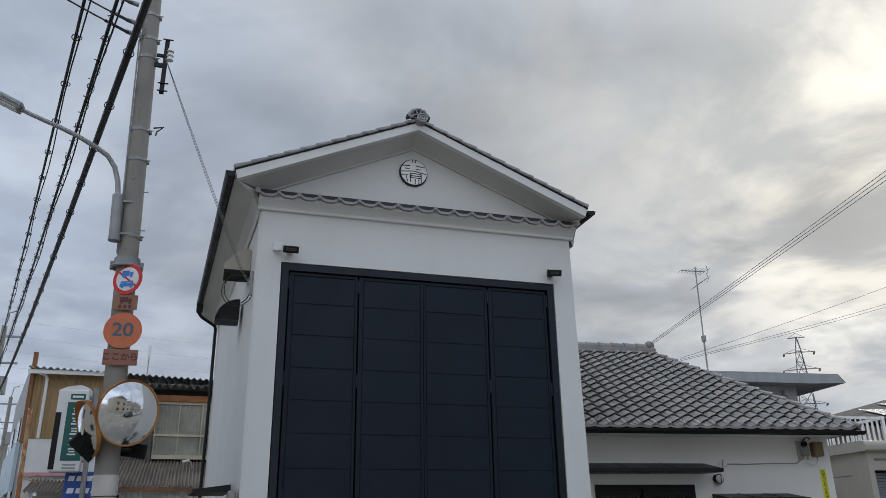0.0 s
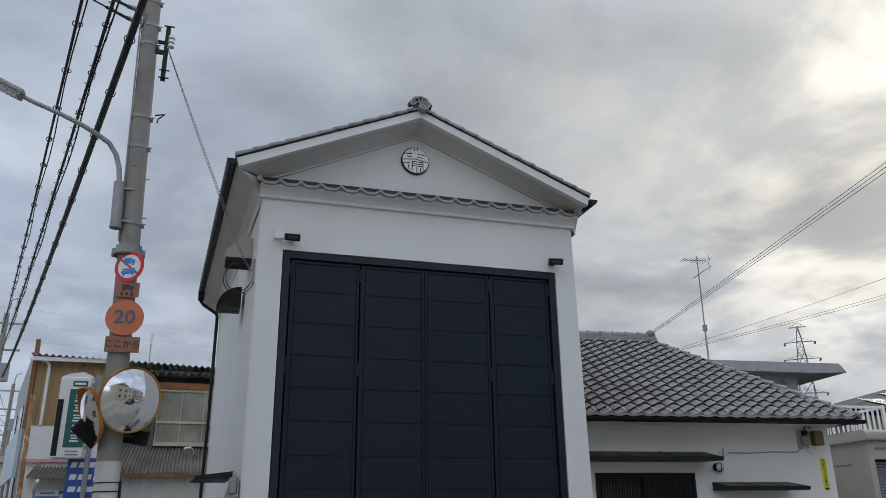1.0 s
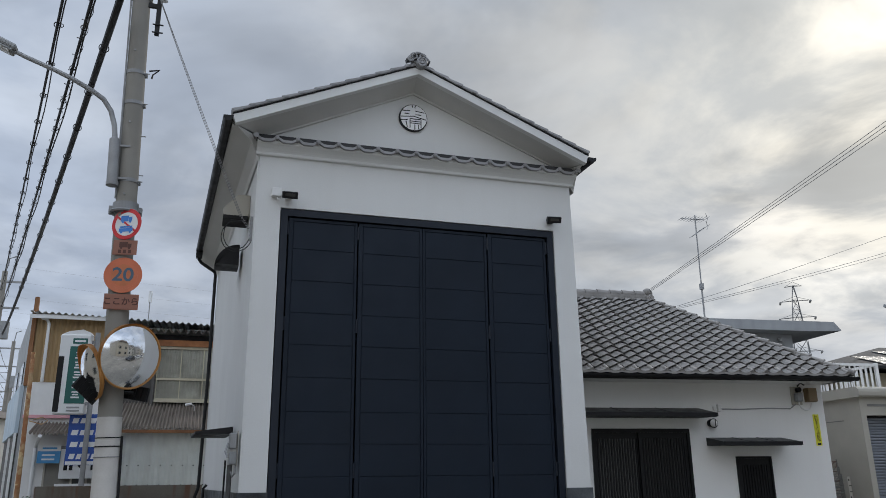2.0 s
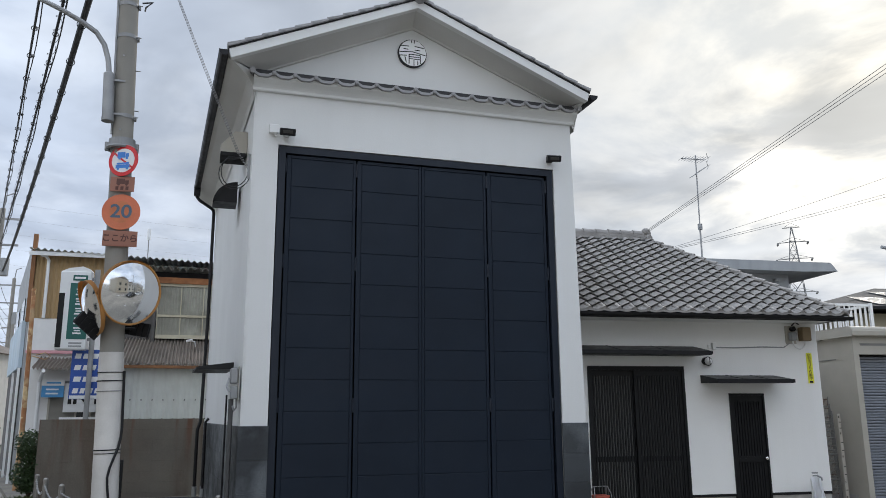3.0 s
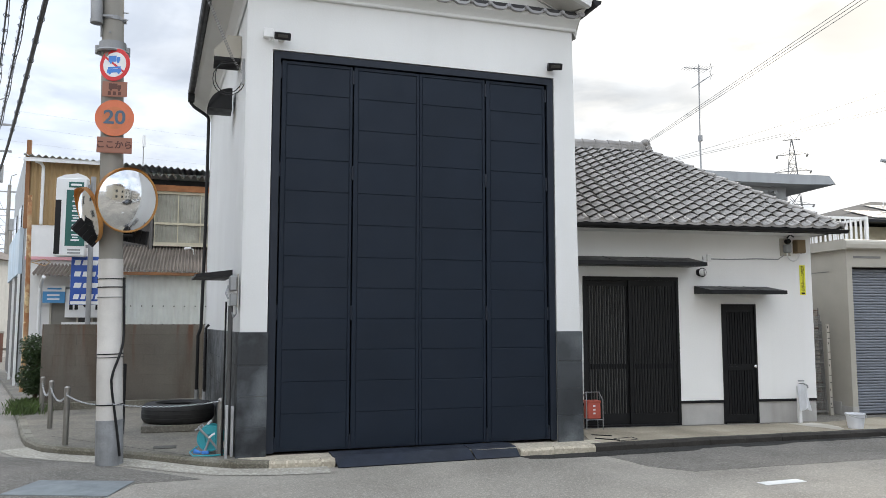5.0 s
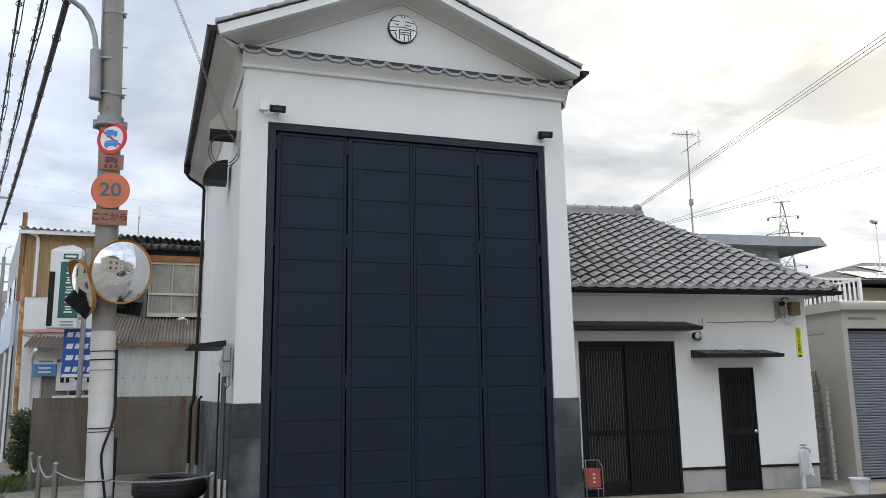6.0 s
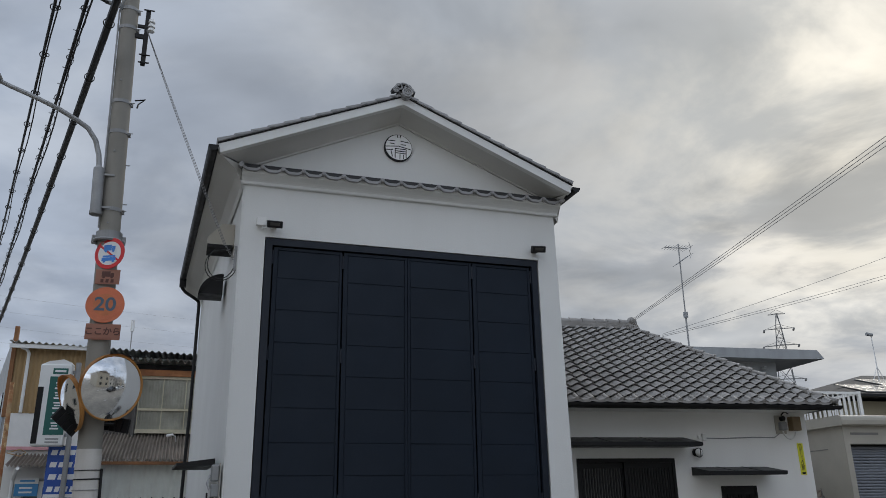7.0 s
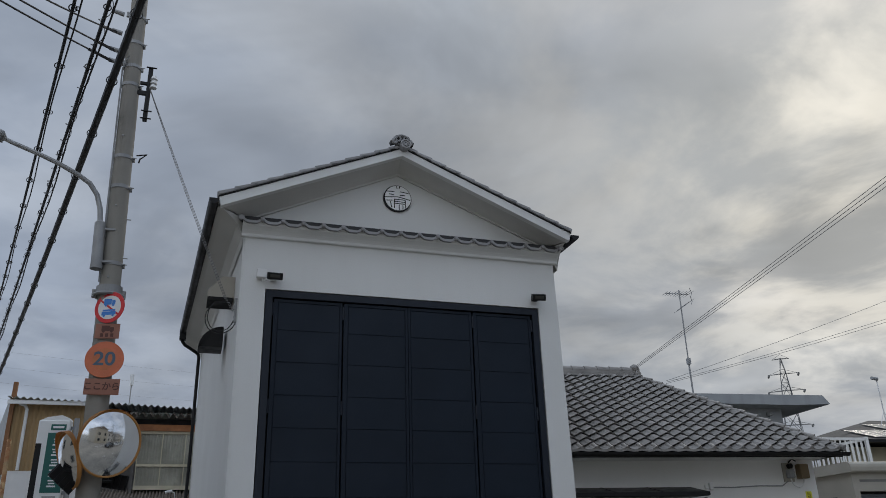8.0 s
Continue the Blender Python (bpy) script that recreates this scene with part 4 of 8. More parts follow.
PLINTH = surface("pale_render_plinth", (0.45, 0.44, 0.42), 0.9, vary=0.1, stain=0.5, stain_tone=(0.26, 0.245, 0.22), streak=True, bump=0.3)


def glass_material(name, tint, rough):
    m = bpy.data.materials.new(name)
    m.use_nodes = True
    b = m.node_tree.nodes["Principled BSDF"]
    b.inputs["Base Color"].default_value = (*tint, 1)
    b.inputs["Roughness"].default_value = rough
    b.inputs["Specular IOR Level"].default_value = 0.6
    return m


# left leaf's glass: reflected light is put into its paler base colour
SHEEN_GLASS = glass_material("obscured_glass_with_sheen", (0.09, 0.093, 0.09), 0.3)
DIM_GLASS = glass_material("dim_door_glass", (0.03, 0.031, 0.031), 0.3)
RUSTY_WIRE = surface("rusty_wire", (0.16, 0.085, 0.06), 0.7, vary=0.3, stain=0.4, bump=0.05)
RACK = surface("dull_rack_steel", (0.22, 0.215, 0.205), 0.6, vary=0.15, stain=0.3, bump=0.05)


def make_low_house():
    h = thing("low_house", "low white house with a grey tiled hip roof", "house", at=HOUSE_AT, turn=HOUSE_TURN)
    # front wall with two door openings
    bm = bmesh.new()
    prism(bm, [(-0.75, 0.36), (-0.01, 0.36), (-0.01, 2.315), (1.60, 2.315), (1.60, 0.36), (2.345, 0.36), (2.345, 1.895), (2.955, 1.895), (2.955, 0.36), (4.02, 0.36), (4.02, 3.06), (-0.75, 3.06)], 0, 0.16, "y")
    part("wall", bm, HOUSE_WHITE, h)
    part("wall", boxes(((3.86, 0.16, 0.0), (4.02, 5.9, 3.06))), HOUSE_WHITE, h)
    part("wall", boxes(((-0.75, 5.9, 0.0), (4.02, 6.05, 3.06))), HOUSE_WHITE, h)
    for a, b in ((-0.75, -0.01), (1.60, 2.345), (2.955, 4.015)):
        part("plinth", boxes(((a, 0.012, 0), (b, 0.16, 0.335))), PLINTH, h, "stained grey plinth below the wall")
        part("base_trim", boxes(((a, -0.012, 0.335), (b, 0.15, 0.375)), bevel=0.003), BLACK_METAL, h, "black trim above the plinth")
    part("ceiling_void", boxes(((-0.75, 0.16, 2.9), (3.86, 5.9, 2.95))), GAP, h)
    # eaves
    part("eave_board", boxes(((EU0, EV + 0.06, EZ - 0.04), (EU1 - 0.06, 0.0, EZ - 0.014))), WHITE_PAINT, h, "white boarded eave soffit")
    part("eave_board", boxes(((4.02, EV + 0.06, EZ - 0.04), (EU1 - 0.04, 6.3, EZ - 0.014))), WHITE_PAINT, h)
    part("fascia", boxes(((EU0, EV + 0.03, EZ - 0.062), (EU1 - 0.02, EV + 0.06, EZ - 0.014))), BLACK_METAL, h)
    bm = bmesh.new()
    n = 8
    ra = []
    for x in (EU0, EU1 + 0.03):
        ra.append([bm.verts.new((x, EV - 0.035 + 0.06 * math.cos(math.pi + k * math.pi / n), EZ - 0.004 + 0.056 * math.sin(math.pi + k * math.pi / n))) for k in range(n + 1)])
    for k in range(n):
        bm.faces.new((ra[0][k], ra[0][k + 1], ra[1][k + 1], ra[1][k]))
    bm.faces.new(ra[0])
    bm.faces.new(ra[1])
    part("gutter", bm, BLACK_METAL, h, "black half-round gutter")
    # sliding lattice door
    fr = bmesh.new()
    prism(fr, [(-0.01, 0.0), (0.035, 0.0), (0.035, 2.255), (1.555, 2.255), (1.555, 0.0), (1.60, 0.0), (1.60, 2.315), (-0.01, 2.315)], -0.015, 0.15, "y")
    d = part("sliding_door", fr, BLACK_WOOD, h, "black wooden sliding door with vertical lattice, closed")
    part("sill", boxes(((-0.01, -0.02, 0.0), (1.6, 0.15, 0.03)), bevel=0.003), BLACK_METAL, d)
    for a, b, y in ((0.035, 0.80, 0.045), (0.755, 1.555, 0.005)):
        lf = bmesh.new()
        for lo, hi in (((a, y, 0.03), (a + 0.055, y + 0.03, 2.255)), ((b - 0.055, y, 0.03), (b, y + 0.03, 2.255)), ((a + 0.055, y, 0.03), (b - 0.055, y + 0.03, 0.20)), ((a + 0.055, y, 2.17), (b - 0.055, y + 0.03, 2.255)), ((a + 0.055, y + 0.012, 0.88), (b - 0.055, y + 0.028, 0.96))):
            box(lf, lo, hi)
        leaf = part("door_leaf", lf, BLACK_WOOD, d)
        part("pane", boxes(((a + 0.05, y + 0.022, 0.18), (b - 0.05, y + 0.028, 2.19))), SHEEN_GLASS if a < 0.5 else DIM_GLASS, leaf, "dim obscured glass behind the lattice")
        k = 15
        for i in range(k):
            x = a + 0.075 + (b - a - 0.15) * i / (k - 1)
            part("slat", boxes(((x - 0.011, y + 0.002, 0.20), (x + 0.011, y + 0.016, 2.17))), BLACK_WOOD, leaf)
    part("door_pull", boxes(((1.51, -0.002, 1.0), (1.53, 0.006, 1.12)), bevel=0.002), BLACK_METAL, d)
    # lattice side door
    fr = bmesh.new()
    prism(fr, [(2.345, 0.0), (2.375, 0.0), (2.375, 1.862), (2.925, 1.862), (2.925, 0.0), (2.955, 0.0), (2.955, 1.895), (2.345, 1.895)], -0.02, 0.12, "y")
    d = part("side_door", fr, BLACK_WOOD, h, "black lattice side door with a steel knob, closed")
    lf = bmesh.new()
    for lo, hi in (((2.375, 0.0, 0.02), (2.435, 0.035, 1.862)), ((2.865, 0.0, 0.02), (2.925, 0.035, 1.862)), ((2.435, 0.0, 0.02), (2.865, 0.035, 0.14)), ((2.435, 0.0, 1.77), (2.865, 0.035, 1.862)), ((2.435, 0.0, 0.84), (2.865, 0.035, 0.93))):
        box(lf, lo, hi)
    leaf = part("door_leaf", lf, BLACK_WOOD, d)
    part("pane", boxes(((2.43, 0.024, 0.13), (2.87, 0.03, 1.78))), GAP, leaf)
    for i in range(9):
        x = 2.46 + 0.38 * i / 8
        part("slat", boxes(((x - 0.012, 0.003, 0.14), (x + 0.012, 0.018, 0.84))), BLACK_WOOD, leaf)
        part("slat", boxes(((x - 0.012, 0.003, 0.93), (x + 0.012, 0.018, 1.77))), BLACK_WOOD, leaf)
    bm = bmesh.new()
    rod(bm, (2.885, 0.0, 0.90), (2.885, -0.045, 0.90), 0.012, n=8)
    bmesh.ops.create_uvsphere(bm, u_segments=12, v_segments=8, radius=0.03, matrix=Matrix.Translation((2.885, -0.055, 0.90)))
    part("knob", bm, CHROME, leaf, "chrome door knob", smooth=True)
    part("lock_strip", boxes(((2.44, -0.004, 0.87), (2.70, 0.0, 0.90))), BLACK_METAL, leaf)
    # awnings over both doors
    for a, b, zt, zf, v in ((-0.42, 1.80, 2.63, 2.515, -0.55), (1.88, 3.18, 2.18, 2.095, -0.52)):
        bm = bmesh.new()
        prism(bm, [(-0.001, zt), (v, zf), (v, zf - 0.04), (v + 0.02, zf - 0.055), (-0.001, zf - 0.04)], a, b, "x")
        aw = part("awning", bm, CHARCOAL, h, "dark grey sheet-metal awning")
        part("front_lip", boxes(((a - 0.004, v - 0.006, zf - 0.05), (b + 0.004, v - 0.001, zf + 0.004))), BLACK_METAL, aw)
        for x in [a + (b - a) * q / 3 for q in (1, 2)]:
            bm = bmesh.new()
            prism(bm, [(-0.001, zt), (-0.001, zt + 0.006), (v, zf + 0.006), (v, zf)], x, x + 0.02, "x")
            part("seam", bm, CHARCOAL, aw)
    return h


low_house = make_low_house()


def make_house_roof(h):
    slope = Vector((0, RV - EV, RZ - EZ))
    ln = slope.length
    ang = math.degrees(math.atan2(slope.z, slope.y))
    # deck under the tiles
    bm = bmesh.new()
    e = [(EU0, EV, EZ), (EU1, EV, EZ), (EU1, 2 * RV - EV, EZ), (EU0, 2 * RV - EV, EZ), (EU0, RV, RZ), (RU, RV, RZ)]
    vv = [bm.verts.new(p) for p in e]
    for f in ((0, 1, 5, 4), (1, 2, 5), (2, 3, 4, 5), (3, 0, 4), (3, 2, 1, 0)):
        bm.faces.new([vv[i] for i in f])
    bmesh.ops.translate(bm, vec=(0, 0, -0.012), verts=bm.verts)
    deck = part("roof", bm, KAWARA_DARK, h, "grey clay tile roof")
    w, rows = 0.2345, 19
    ex = ln / rows
    me = wave_tile(w, ex + 0.035, roll=0.027, thick=0.046, n=8, drop=0.046, material=HOUSE_TILE)
    m0 = Matrix.Translation((0, EV - 0.05, EZ + 0.01)) @ pose(0, 0, 0, ang, 0, 0)
    for r in range(rows):
        f = (r + 0.5) / rows
        right = EU1 + (RU - EU1) * f
        x = EU0 + 0.02
        while x < right - 0.05:
            if x + w > right + 0.04:
                # tiles cut at the hip
                cut = bmesh.new()
                cut.from_mesh(me)
                wid = right + 0.02 - x
                for v in cut.verts:
                    v.co.x = min(v.co.x, wid)
                bmesh.ops.dissolve_degenerate(cut, edges=cut.edges, dist=1e-4)
                cm = bpy.data.meshes.new("roof_tile")
                cut.to_mesh(cm)
                cut.free()
                cm.materials.append(HOUSE_TILE)
                shared("roof_tile", cm, deck, m0 @ Matrix.Translation((x, ex * r, 0)))
            else:
                shared("roof_tile", me, deck, m0 @ Matrix.Translation((x, ex * r, random.uniform(0, 0.003))) @ pose(0, 0, 0, 0, 0, random.uniform(-0.25, 0.25)))
            x += w
    # the other slopes, in joined courses
    def courses(a, b, c, d, n, name):
        bm = bmesh.new()
        a, b, c, d = map(Vector, (a, b, c, d))
        for i in range(n):
            p, q = i / n, (i + 1) / n
            cols = 20
            one = [bm.verts.new(a.lerp(d, p).lerp(b.lerp(c, p), k / cols) + Vector((0, 0, 0.05 + (0.04 if k % 2 else 0)))) for k in range(cols + 1)]
            two = [bm.verts.new(a.lerp(d, q).lerp(b.lerp(c, q), k / cols) + Vector((0, 0, 0.01 + (0.04 if k % 2 else 0)))) for k in range(cols + 1)]
            low = [bm.verts.new(v.co - Vector((0, 0, 0.035))) for v in one]
            for k in range(cols):
                bm.faces.new((one[k], one[k + 1], two[k + 1], two[k]))
                bm.faces.new((low[k], low[k + 1], one[k + 1], one[k]))
        tagged(part(name, bm, HOUSE_TILE, deck), kind="stuff")
    courses((EU1, EV, EZ), (EU1, 2 * RV - EV, EZ), (RU, RV + 0.02, RZ), (RU, RV - 0.02, RZ), 16, "roof_courses")
    courses((EU1, 2 * RV - EV, EZ), (EU0, 2 * RV - EV, EZ), (EU0, RV, RZ), (RU, RV, RZ), 16, "roof_courses")
    # eave end rolls
    x = EU0 + 0.02 + w * 0.25
    while x < EU1 - 0.06:
        bm = bmesh.new()
        rod(bm, (x, EV - 0.075, EZ + 0.056), (x, EV + 0.06, EZ + 0.130), 0.032, 0.027, 10)
        part("eave_roll", bm, HOUSE_TILE, deck, smooth=True)
        x += w
    # flat-lipped eave tiles between the rolls
    bm = bmesh.new()
    lip = [(0.0, 0.030), (w * 0.2, 0.020), (w * 0.5, 0.012), (w * 0.8, 0.020), (w, 0.030)]
    prism(bm, lip + [(u, z + 0.048 - 0.012 * math.sin(math.pi * u / w)) for u, z in reversed(lip)], 0.0, 0.022, "y")
    bmesh.ops.recalc_face_normals(bm, faces=bm.faces)
    lm = bpy.data.meshes.new("eave_tile")
    bm.to_mesh(lm)
    bm.free()
    lm.materials.append(HOUSE_TILE)
    x = EU0 + 0.02 + w * 0.25
    while x < EU1 - w:
        shared("eave_tile", lm, deck, Matrix.Translation((x, EV - 0.066, EZ - 0.008)))
        x += w
    # hip covers, stepping up
    a, b = Vector((EU1 + 0.0, EV - 0.03, EZ + 0.06)), Vector((RU, RV, RZ + 0.06))
    n = 17
    for i in range(n):
        p, q = a.lerp(b, i / n), a.lerp(b, (i + 1.12) / n)
        bm = bmesh.new()
        rod(bm, p + Vector((0, 0, 0.014)), q - Vector((0, 0, 0.012)), 0.040, 0.031, 10)
        part("hip_tile", bm, HOUSE_TILE, deck, smooth=True)
    # ridge: stacked courses with a round cap and an end ornament
    part("ridge_course", boxes(((EU0, RV - 0.10, RZ - 0.02), (RU + 0.06, RV + 0.10, RZ + 0.05)), ((EU0, RV - 0.085, RZ + 0.055), (RU + 0.05, RV + 0.085, RZ + 0.10))), HOUSE_TILE, deck)
    # a solid dark strip draws the shade line below the ridge courses
    part("ridge_shade", boxes(((EU0, RV - 0.15, RZ - 0.065), (RU + 0.04, RV + 0.15, RZ - 0.012))), KAWARA_DARK, deck)
    x = EU0
    while x < RU:
        bm = bmesh.new()
        rod(bm, (x, RV, RZ + 0.12), (x + 0.27, RV, RZ + 0.12), 0.084, 0.066, 12)
        part("ridge_cap", bm, HOUSE_TILE, deck, smooth=True)
        x += 0.26
    bm = bmesh.new()
    prism(bm, [(RV - 0.11, RZ - 0.02), (RV - 0.12, RZ + 0.06), (RV - 0.08, RZ + 0.14), (RV - 0.05, RZ + 0.20), (RV + 0.05, RZ + 0.20), (RV + 0.08, RZ + 0.14), (RV + 0.12, RZ + 0.06), (RV + 0.11, RZ - 0.02)], RU + 0.05, RU + 0.12, "x")
    rod(bm, (RU + 0.0, RV, RZ + 0.14), (RU + 0.15, RV, RZ + 0.14), 0.065, n=16)
    bmesh.ops.create_uvsphere(bm, u_segments=16, v_segments=10, radius=0.10, matrix=Matrix.Translation((RU + 0.06, RV - 0.02, RZ + 0.165)) @ Matrix.Diagonal((0.9, 1, 0.85, 1)))
    rod(bm, (RU + 0.08, RV - 0.15, RZ + 0.03), (RU + 0.08, RV - 0.02, RZ + 0.05), 0.055, 0.06, 14)
    part("ridge_ornament", bm, HOUSE_TILE, deck, "rounded clay ridge-end ornament", smooth=True)


def on_house(u, v, z):
    return tuple(HOUSE_M @ Vector((u, v, z)))


def make_house_fittings():
    t = HOUSE_TURN
    lamp = thing("wall_lamp", "small round bulkhead lamp beside the door", "lamp", at=on_house(1.98, 0, 2.40), turn=t)
    bm = bmesh.new()
    rod(bm, (0, 0, 0), (0, -0.05, 0), 0.06, n=18)
    part("base", bm, BLACK_METAL, lamp, smooth=True)
    bm = bmesh.new()
    bmesh.ops.create_uvsphere(bm, u_segments=16, v_segments=10, radius=0.062, matrix=Matrix.Translation((0.012, -0.075, -0.005)) @ Matrix.Diagonal((1, 0.8, 1, 1)))
    part("globe", bm, WHITE_PAINT, lamp, "frosted white globe", smooth=True)
    bm = bmesh.new()
    ring(bm, (0.012, -0.075, -0.005), (0, 1, 0), 0.066, 0.008, 20, 6)
    rod(bm, (0.012, -0.13, -0.07), (0.012, -0.13, 0.06), 0.006, n=6)
    part("cage", bm, BLACK_METAL, lamp)
    s = thing("camera_notice", "yellow vertical surveillance notice with black characters", "sign", at=on_house(3.845, -0.002, 2.298), turn=t)
    part("plate", boxes(((-0.052, -0.006, -0.245), (0.052, 0, 0.245)), bevel=0.001), YELLOW, s)
    for i, c in enumerate("防犯カメラ作動中"):
        lettering("character", c, 0.062, pose(0, -0.008, 0.195 - i * 0.052, 90, 0, 0), BLACK_METAL, s, 0.001)
    bm = bmesh.new()
    box(bm, (-0.03, -0.0085, -0.235), (0.03, -0.006, -0.205))
    part("pictogram", bm, BLACK_METAL, s)
    m = thing("electricity_meter", "grey electricity meter with cables under the eave", "meter", at=on_house(3.545, 0, 2.83), turn=t)
    part("board", boxes(((-0.10, -0.02, -0.14), (0.09, 0, 0.15)), bevel=0.004), CREAM, m)
    part("case", boxes(((-0.058, -0.11, -0.09), (0.058, -0.02, 0.045)), bevel=0.015), GREY_PAINT, m)
    bm = bmesh.new()
    rod(bm, (0.015, -0.02, 0.098), (0.015, -0.09, 0.098), 0.038, n=16)
    part("dial", bm, BLACK_METAL, m, smooth=True)
    bm = bmesh.new()
    tube(bm, [(0.095 + 0.115 * math.cos(a), -0.08, -0.10 - 0.125 * math.sin(a)) for a in [k * math.pi / 10 for k in range(11)]], 0.013, 6)
    part("cable_loop", bm, WHITE_PAINT, m, "white looped cable", smooth=True)
    bm = bmesh.new()
    tube(bm, [(0.0, -0.06, 0.15), (0.02, -0.12, 0.2), (0.10, -0.1, 0.17)], 0.012, 6)
    part("lead", bm, CABLE, m)
    BROWN = surface("brown_box_paint", (0.22, 0.155, 0.08), 0.6, vary=0.15, stain=0.3, bump=0.05)
    b = thing("junction_cabinet", "brown box under the eave", "box", at=on_house(3.765, 0, 2.845), turn=t)
    part("body", boxes(((-0.08, -0.12, -0.11), (0.08, 0, 0.11)), bevel=0.008), BROWN, b)
    part("lid", boxes(((-0.075, -0.13, -0.104), (0.075, -0.12, 0.104)), bevel=0.004), BROWN, b)
    c = thing("wall_conduit", "thin cable conduit along the white wall", "conduit", at=on_house(0, 0, 0), turn=t)
    bm = bmesh.new()
    tube(bm, [(2.18, -0.012, 2.62), (2.5, -0.012, 2.615), (3.0, -0.012, 2.635), (3.4, -0.012, 2.63), (3.5, -0.03, 2.70)], 0.009, 6)
    part("pipe", bm, GREY_PAINT, c)
    part("terminal", boxes(((2.11, -0.05, 2.58), (2.17, 0, 2.69)), bevel=0.005), WHITE_PAINT, c, "white terminal box")
    part("terminal", boxes(((2.04, -0.03, 2.60), (2.10, 0, 2.66)), bevel=0.004), WHITE_PAINT, c)
    f = thing("standpipe", "low tap post draped with a white towel", "tap", at=on_house(3.60, -0.13, 0), turn=t)
    part("post", boxes(((-0.028, -0.028, 0), (0.028, 0.028, 0.58)), bevel=0.005), WHITE_PAINT, f)
    bm = bmesh.new()
    tube(bm, [(0, 0, 0.56), (0, -0.02, 0.62), (0.03, -0.08, 0.63), (0.07, -0.12, 0.60), (0.075, -0.12, 0.56)], 0.014, 8)
    rod(bm, (-0.04, -0.05, 0.67), (0.06, -0.05, 0.67), 0.012, n=8)
    part("tap", bm, DULL_STEEL, f, smooth=True)
    bm = bmesh.new()
    nx, nz = 10, 12
    g = [[None] * (nz + 1) for _ in range(nx + 1)]
    for i in range(nx + 1):
        for j in range(nz + 1):
            u, q = i / nx, j / nz
            wdt = 0.085 + 0.03 * q
            g[i][j] = bm.verts.new((-wdt + 2 * wdt * u + 0.03 * q, -0.075 - 0.025 * math.sin(u * 11 + q * 2) * (0.3 + q) - 0.02 * q, 0.62 - 0.36 * q - 0.06 * abs(math.sin(u * 5)) * q))
    for i in range(nx):
        for j in range(nz):
            bm.faces.new((g[i][j], g[i + 1][j], g[i + 1][j + 1], g[i][j + 1]))
    r = bmesh.ops.solidify(bm, geom=list(bm.faces), thickness=0.006)
    tw = thing("towel", "crumpled white towel hung on the tap post", "towel", at=on_house(3.60, -0.13, 0), turn=t)
    part("cloth", bm, surface("white_cloth", (0.86, 0.87, 0.89), 0.95, vary=0.06, bump=0.3, grain=200), tw, smooth=True)
    # white bucket
    bk = thing("bucket", "white plastic bucket on the pavement", "bucket", at=(9.10, -0.10, 0.003))
    bm = bmesh.new()
    n = 28
    prof = [(0.0, 0.004), (0.105, 0.0), (0.108, 0.01), (0.135, 0.20), (0.148, 0.205), (0.148, 0.222), (0.132, 0.222), (0.10, 0.015), (0.0, 0.012)]
    prev = None
    for r_, z_ in prof:
        cur = [bm.verts.new((r_ * math.cos(k * math.tau / n), r_ * math.sin(k * math.tau / n), z_)) for k in range(n)] if r_ else [bm.verts.new((0, 0, z_))]
        if prev:
            for k in range(n):
                a = (prev[0],) if len(prev) == 1 else (prev[k], prev[(k + 1) % n])
                c2 = (cur[0],) if len(cur) == 1 else (cur[(k + 1) % n], cur[k])
                bm.faces.new(a + c2)
        prev = cur
    part("pail", bm, surface("white_plastic", (0.72, 0.73, 0.76), 0.4, vary=0.04, bump=0.02), bk, smooth=True)
    bm = bmesh.new()
    tube(bm, [(0.15 * math.cos(a), -0.03 - 0.12 * math.sin(a), 0.205 - 0.04 * math.sin(a)) for a in [k * math.pi / 12 for k in range(13)]], 0.005, 6)
    part("handle", bm, STEEL, bk)
    # red box on a wire stand
    RED = surface("faded_red_paint", (0.46, 0.09, 0.06), 0.55, vary=0.15, stain=0.3, stain_tone=(0.3, 0.1, 0.08), bump=0.05)
    e = thing("fire_equipment_box", "faded red metal box on a wire stand", "box", at=on_house(0.05, -0.16, 0), turn=t)
    part("body", boxes(((-0.105, -0.08, 0.16), (0.105, 0.08, 0.42)), bevel=0.012), RED, e)
    part("lid", boxes(((-0.11, -0.085, 0.40), (0.11, 0.085, 0.43)), bevel=0.006), RED, e)
    bm = bmesh.new()
    for x in (-0.13, 0.13):
        tube(bm, [(x, -0.1, 0.0), (x, -0.1, 0.44), (x * 0.8, -0.02, 0.55), (x * 0.8, 0.02, 0.55), (x, 0.1, 0.44), (x, 0.1, 0.0)], 0.007, 6)
    tube(bm, [(-0.104, 0, 0.55), (0.104, 0, 0.55)], 0.007, 6)
    for y in (-0.1, 0.1):
        tube(bm, [(-0.13, y, 0.15), (0.13, y, 0.15)], 0.006, 6)
    part("stand", bm, DULL_STEEL, e)
    for k in range(3):
        part("marking", boxes(((-0.018, -0.084, 0.34 - k * 0.055), (0.018, -0.0805, 0.365 - k * 0.055))), WHITE_PAINT, e, "pale painted bar")
    for k, (a, b) in enumerate((((4.78, 0.10), (5.02, -0.16)), ((4.90, 0.42), (5.12, 0.24)))):
        ir = thing("iron_bar", "short black iron bar lying on the pavement", "bar", group="bars on the pavement")
        bm = bmesh.new()
        tube(bm, [(*a, 0.012), (*b, 0.012)], 0.007, 6)
        part("bar", bm, BLACK_METAL, ir)
    wf = thing("bent_wire", "bent black wire lying flat on the pavement", "wire", at=(5.12, -0.12, 0.012), turn=8)
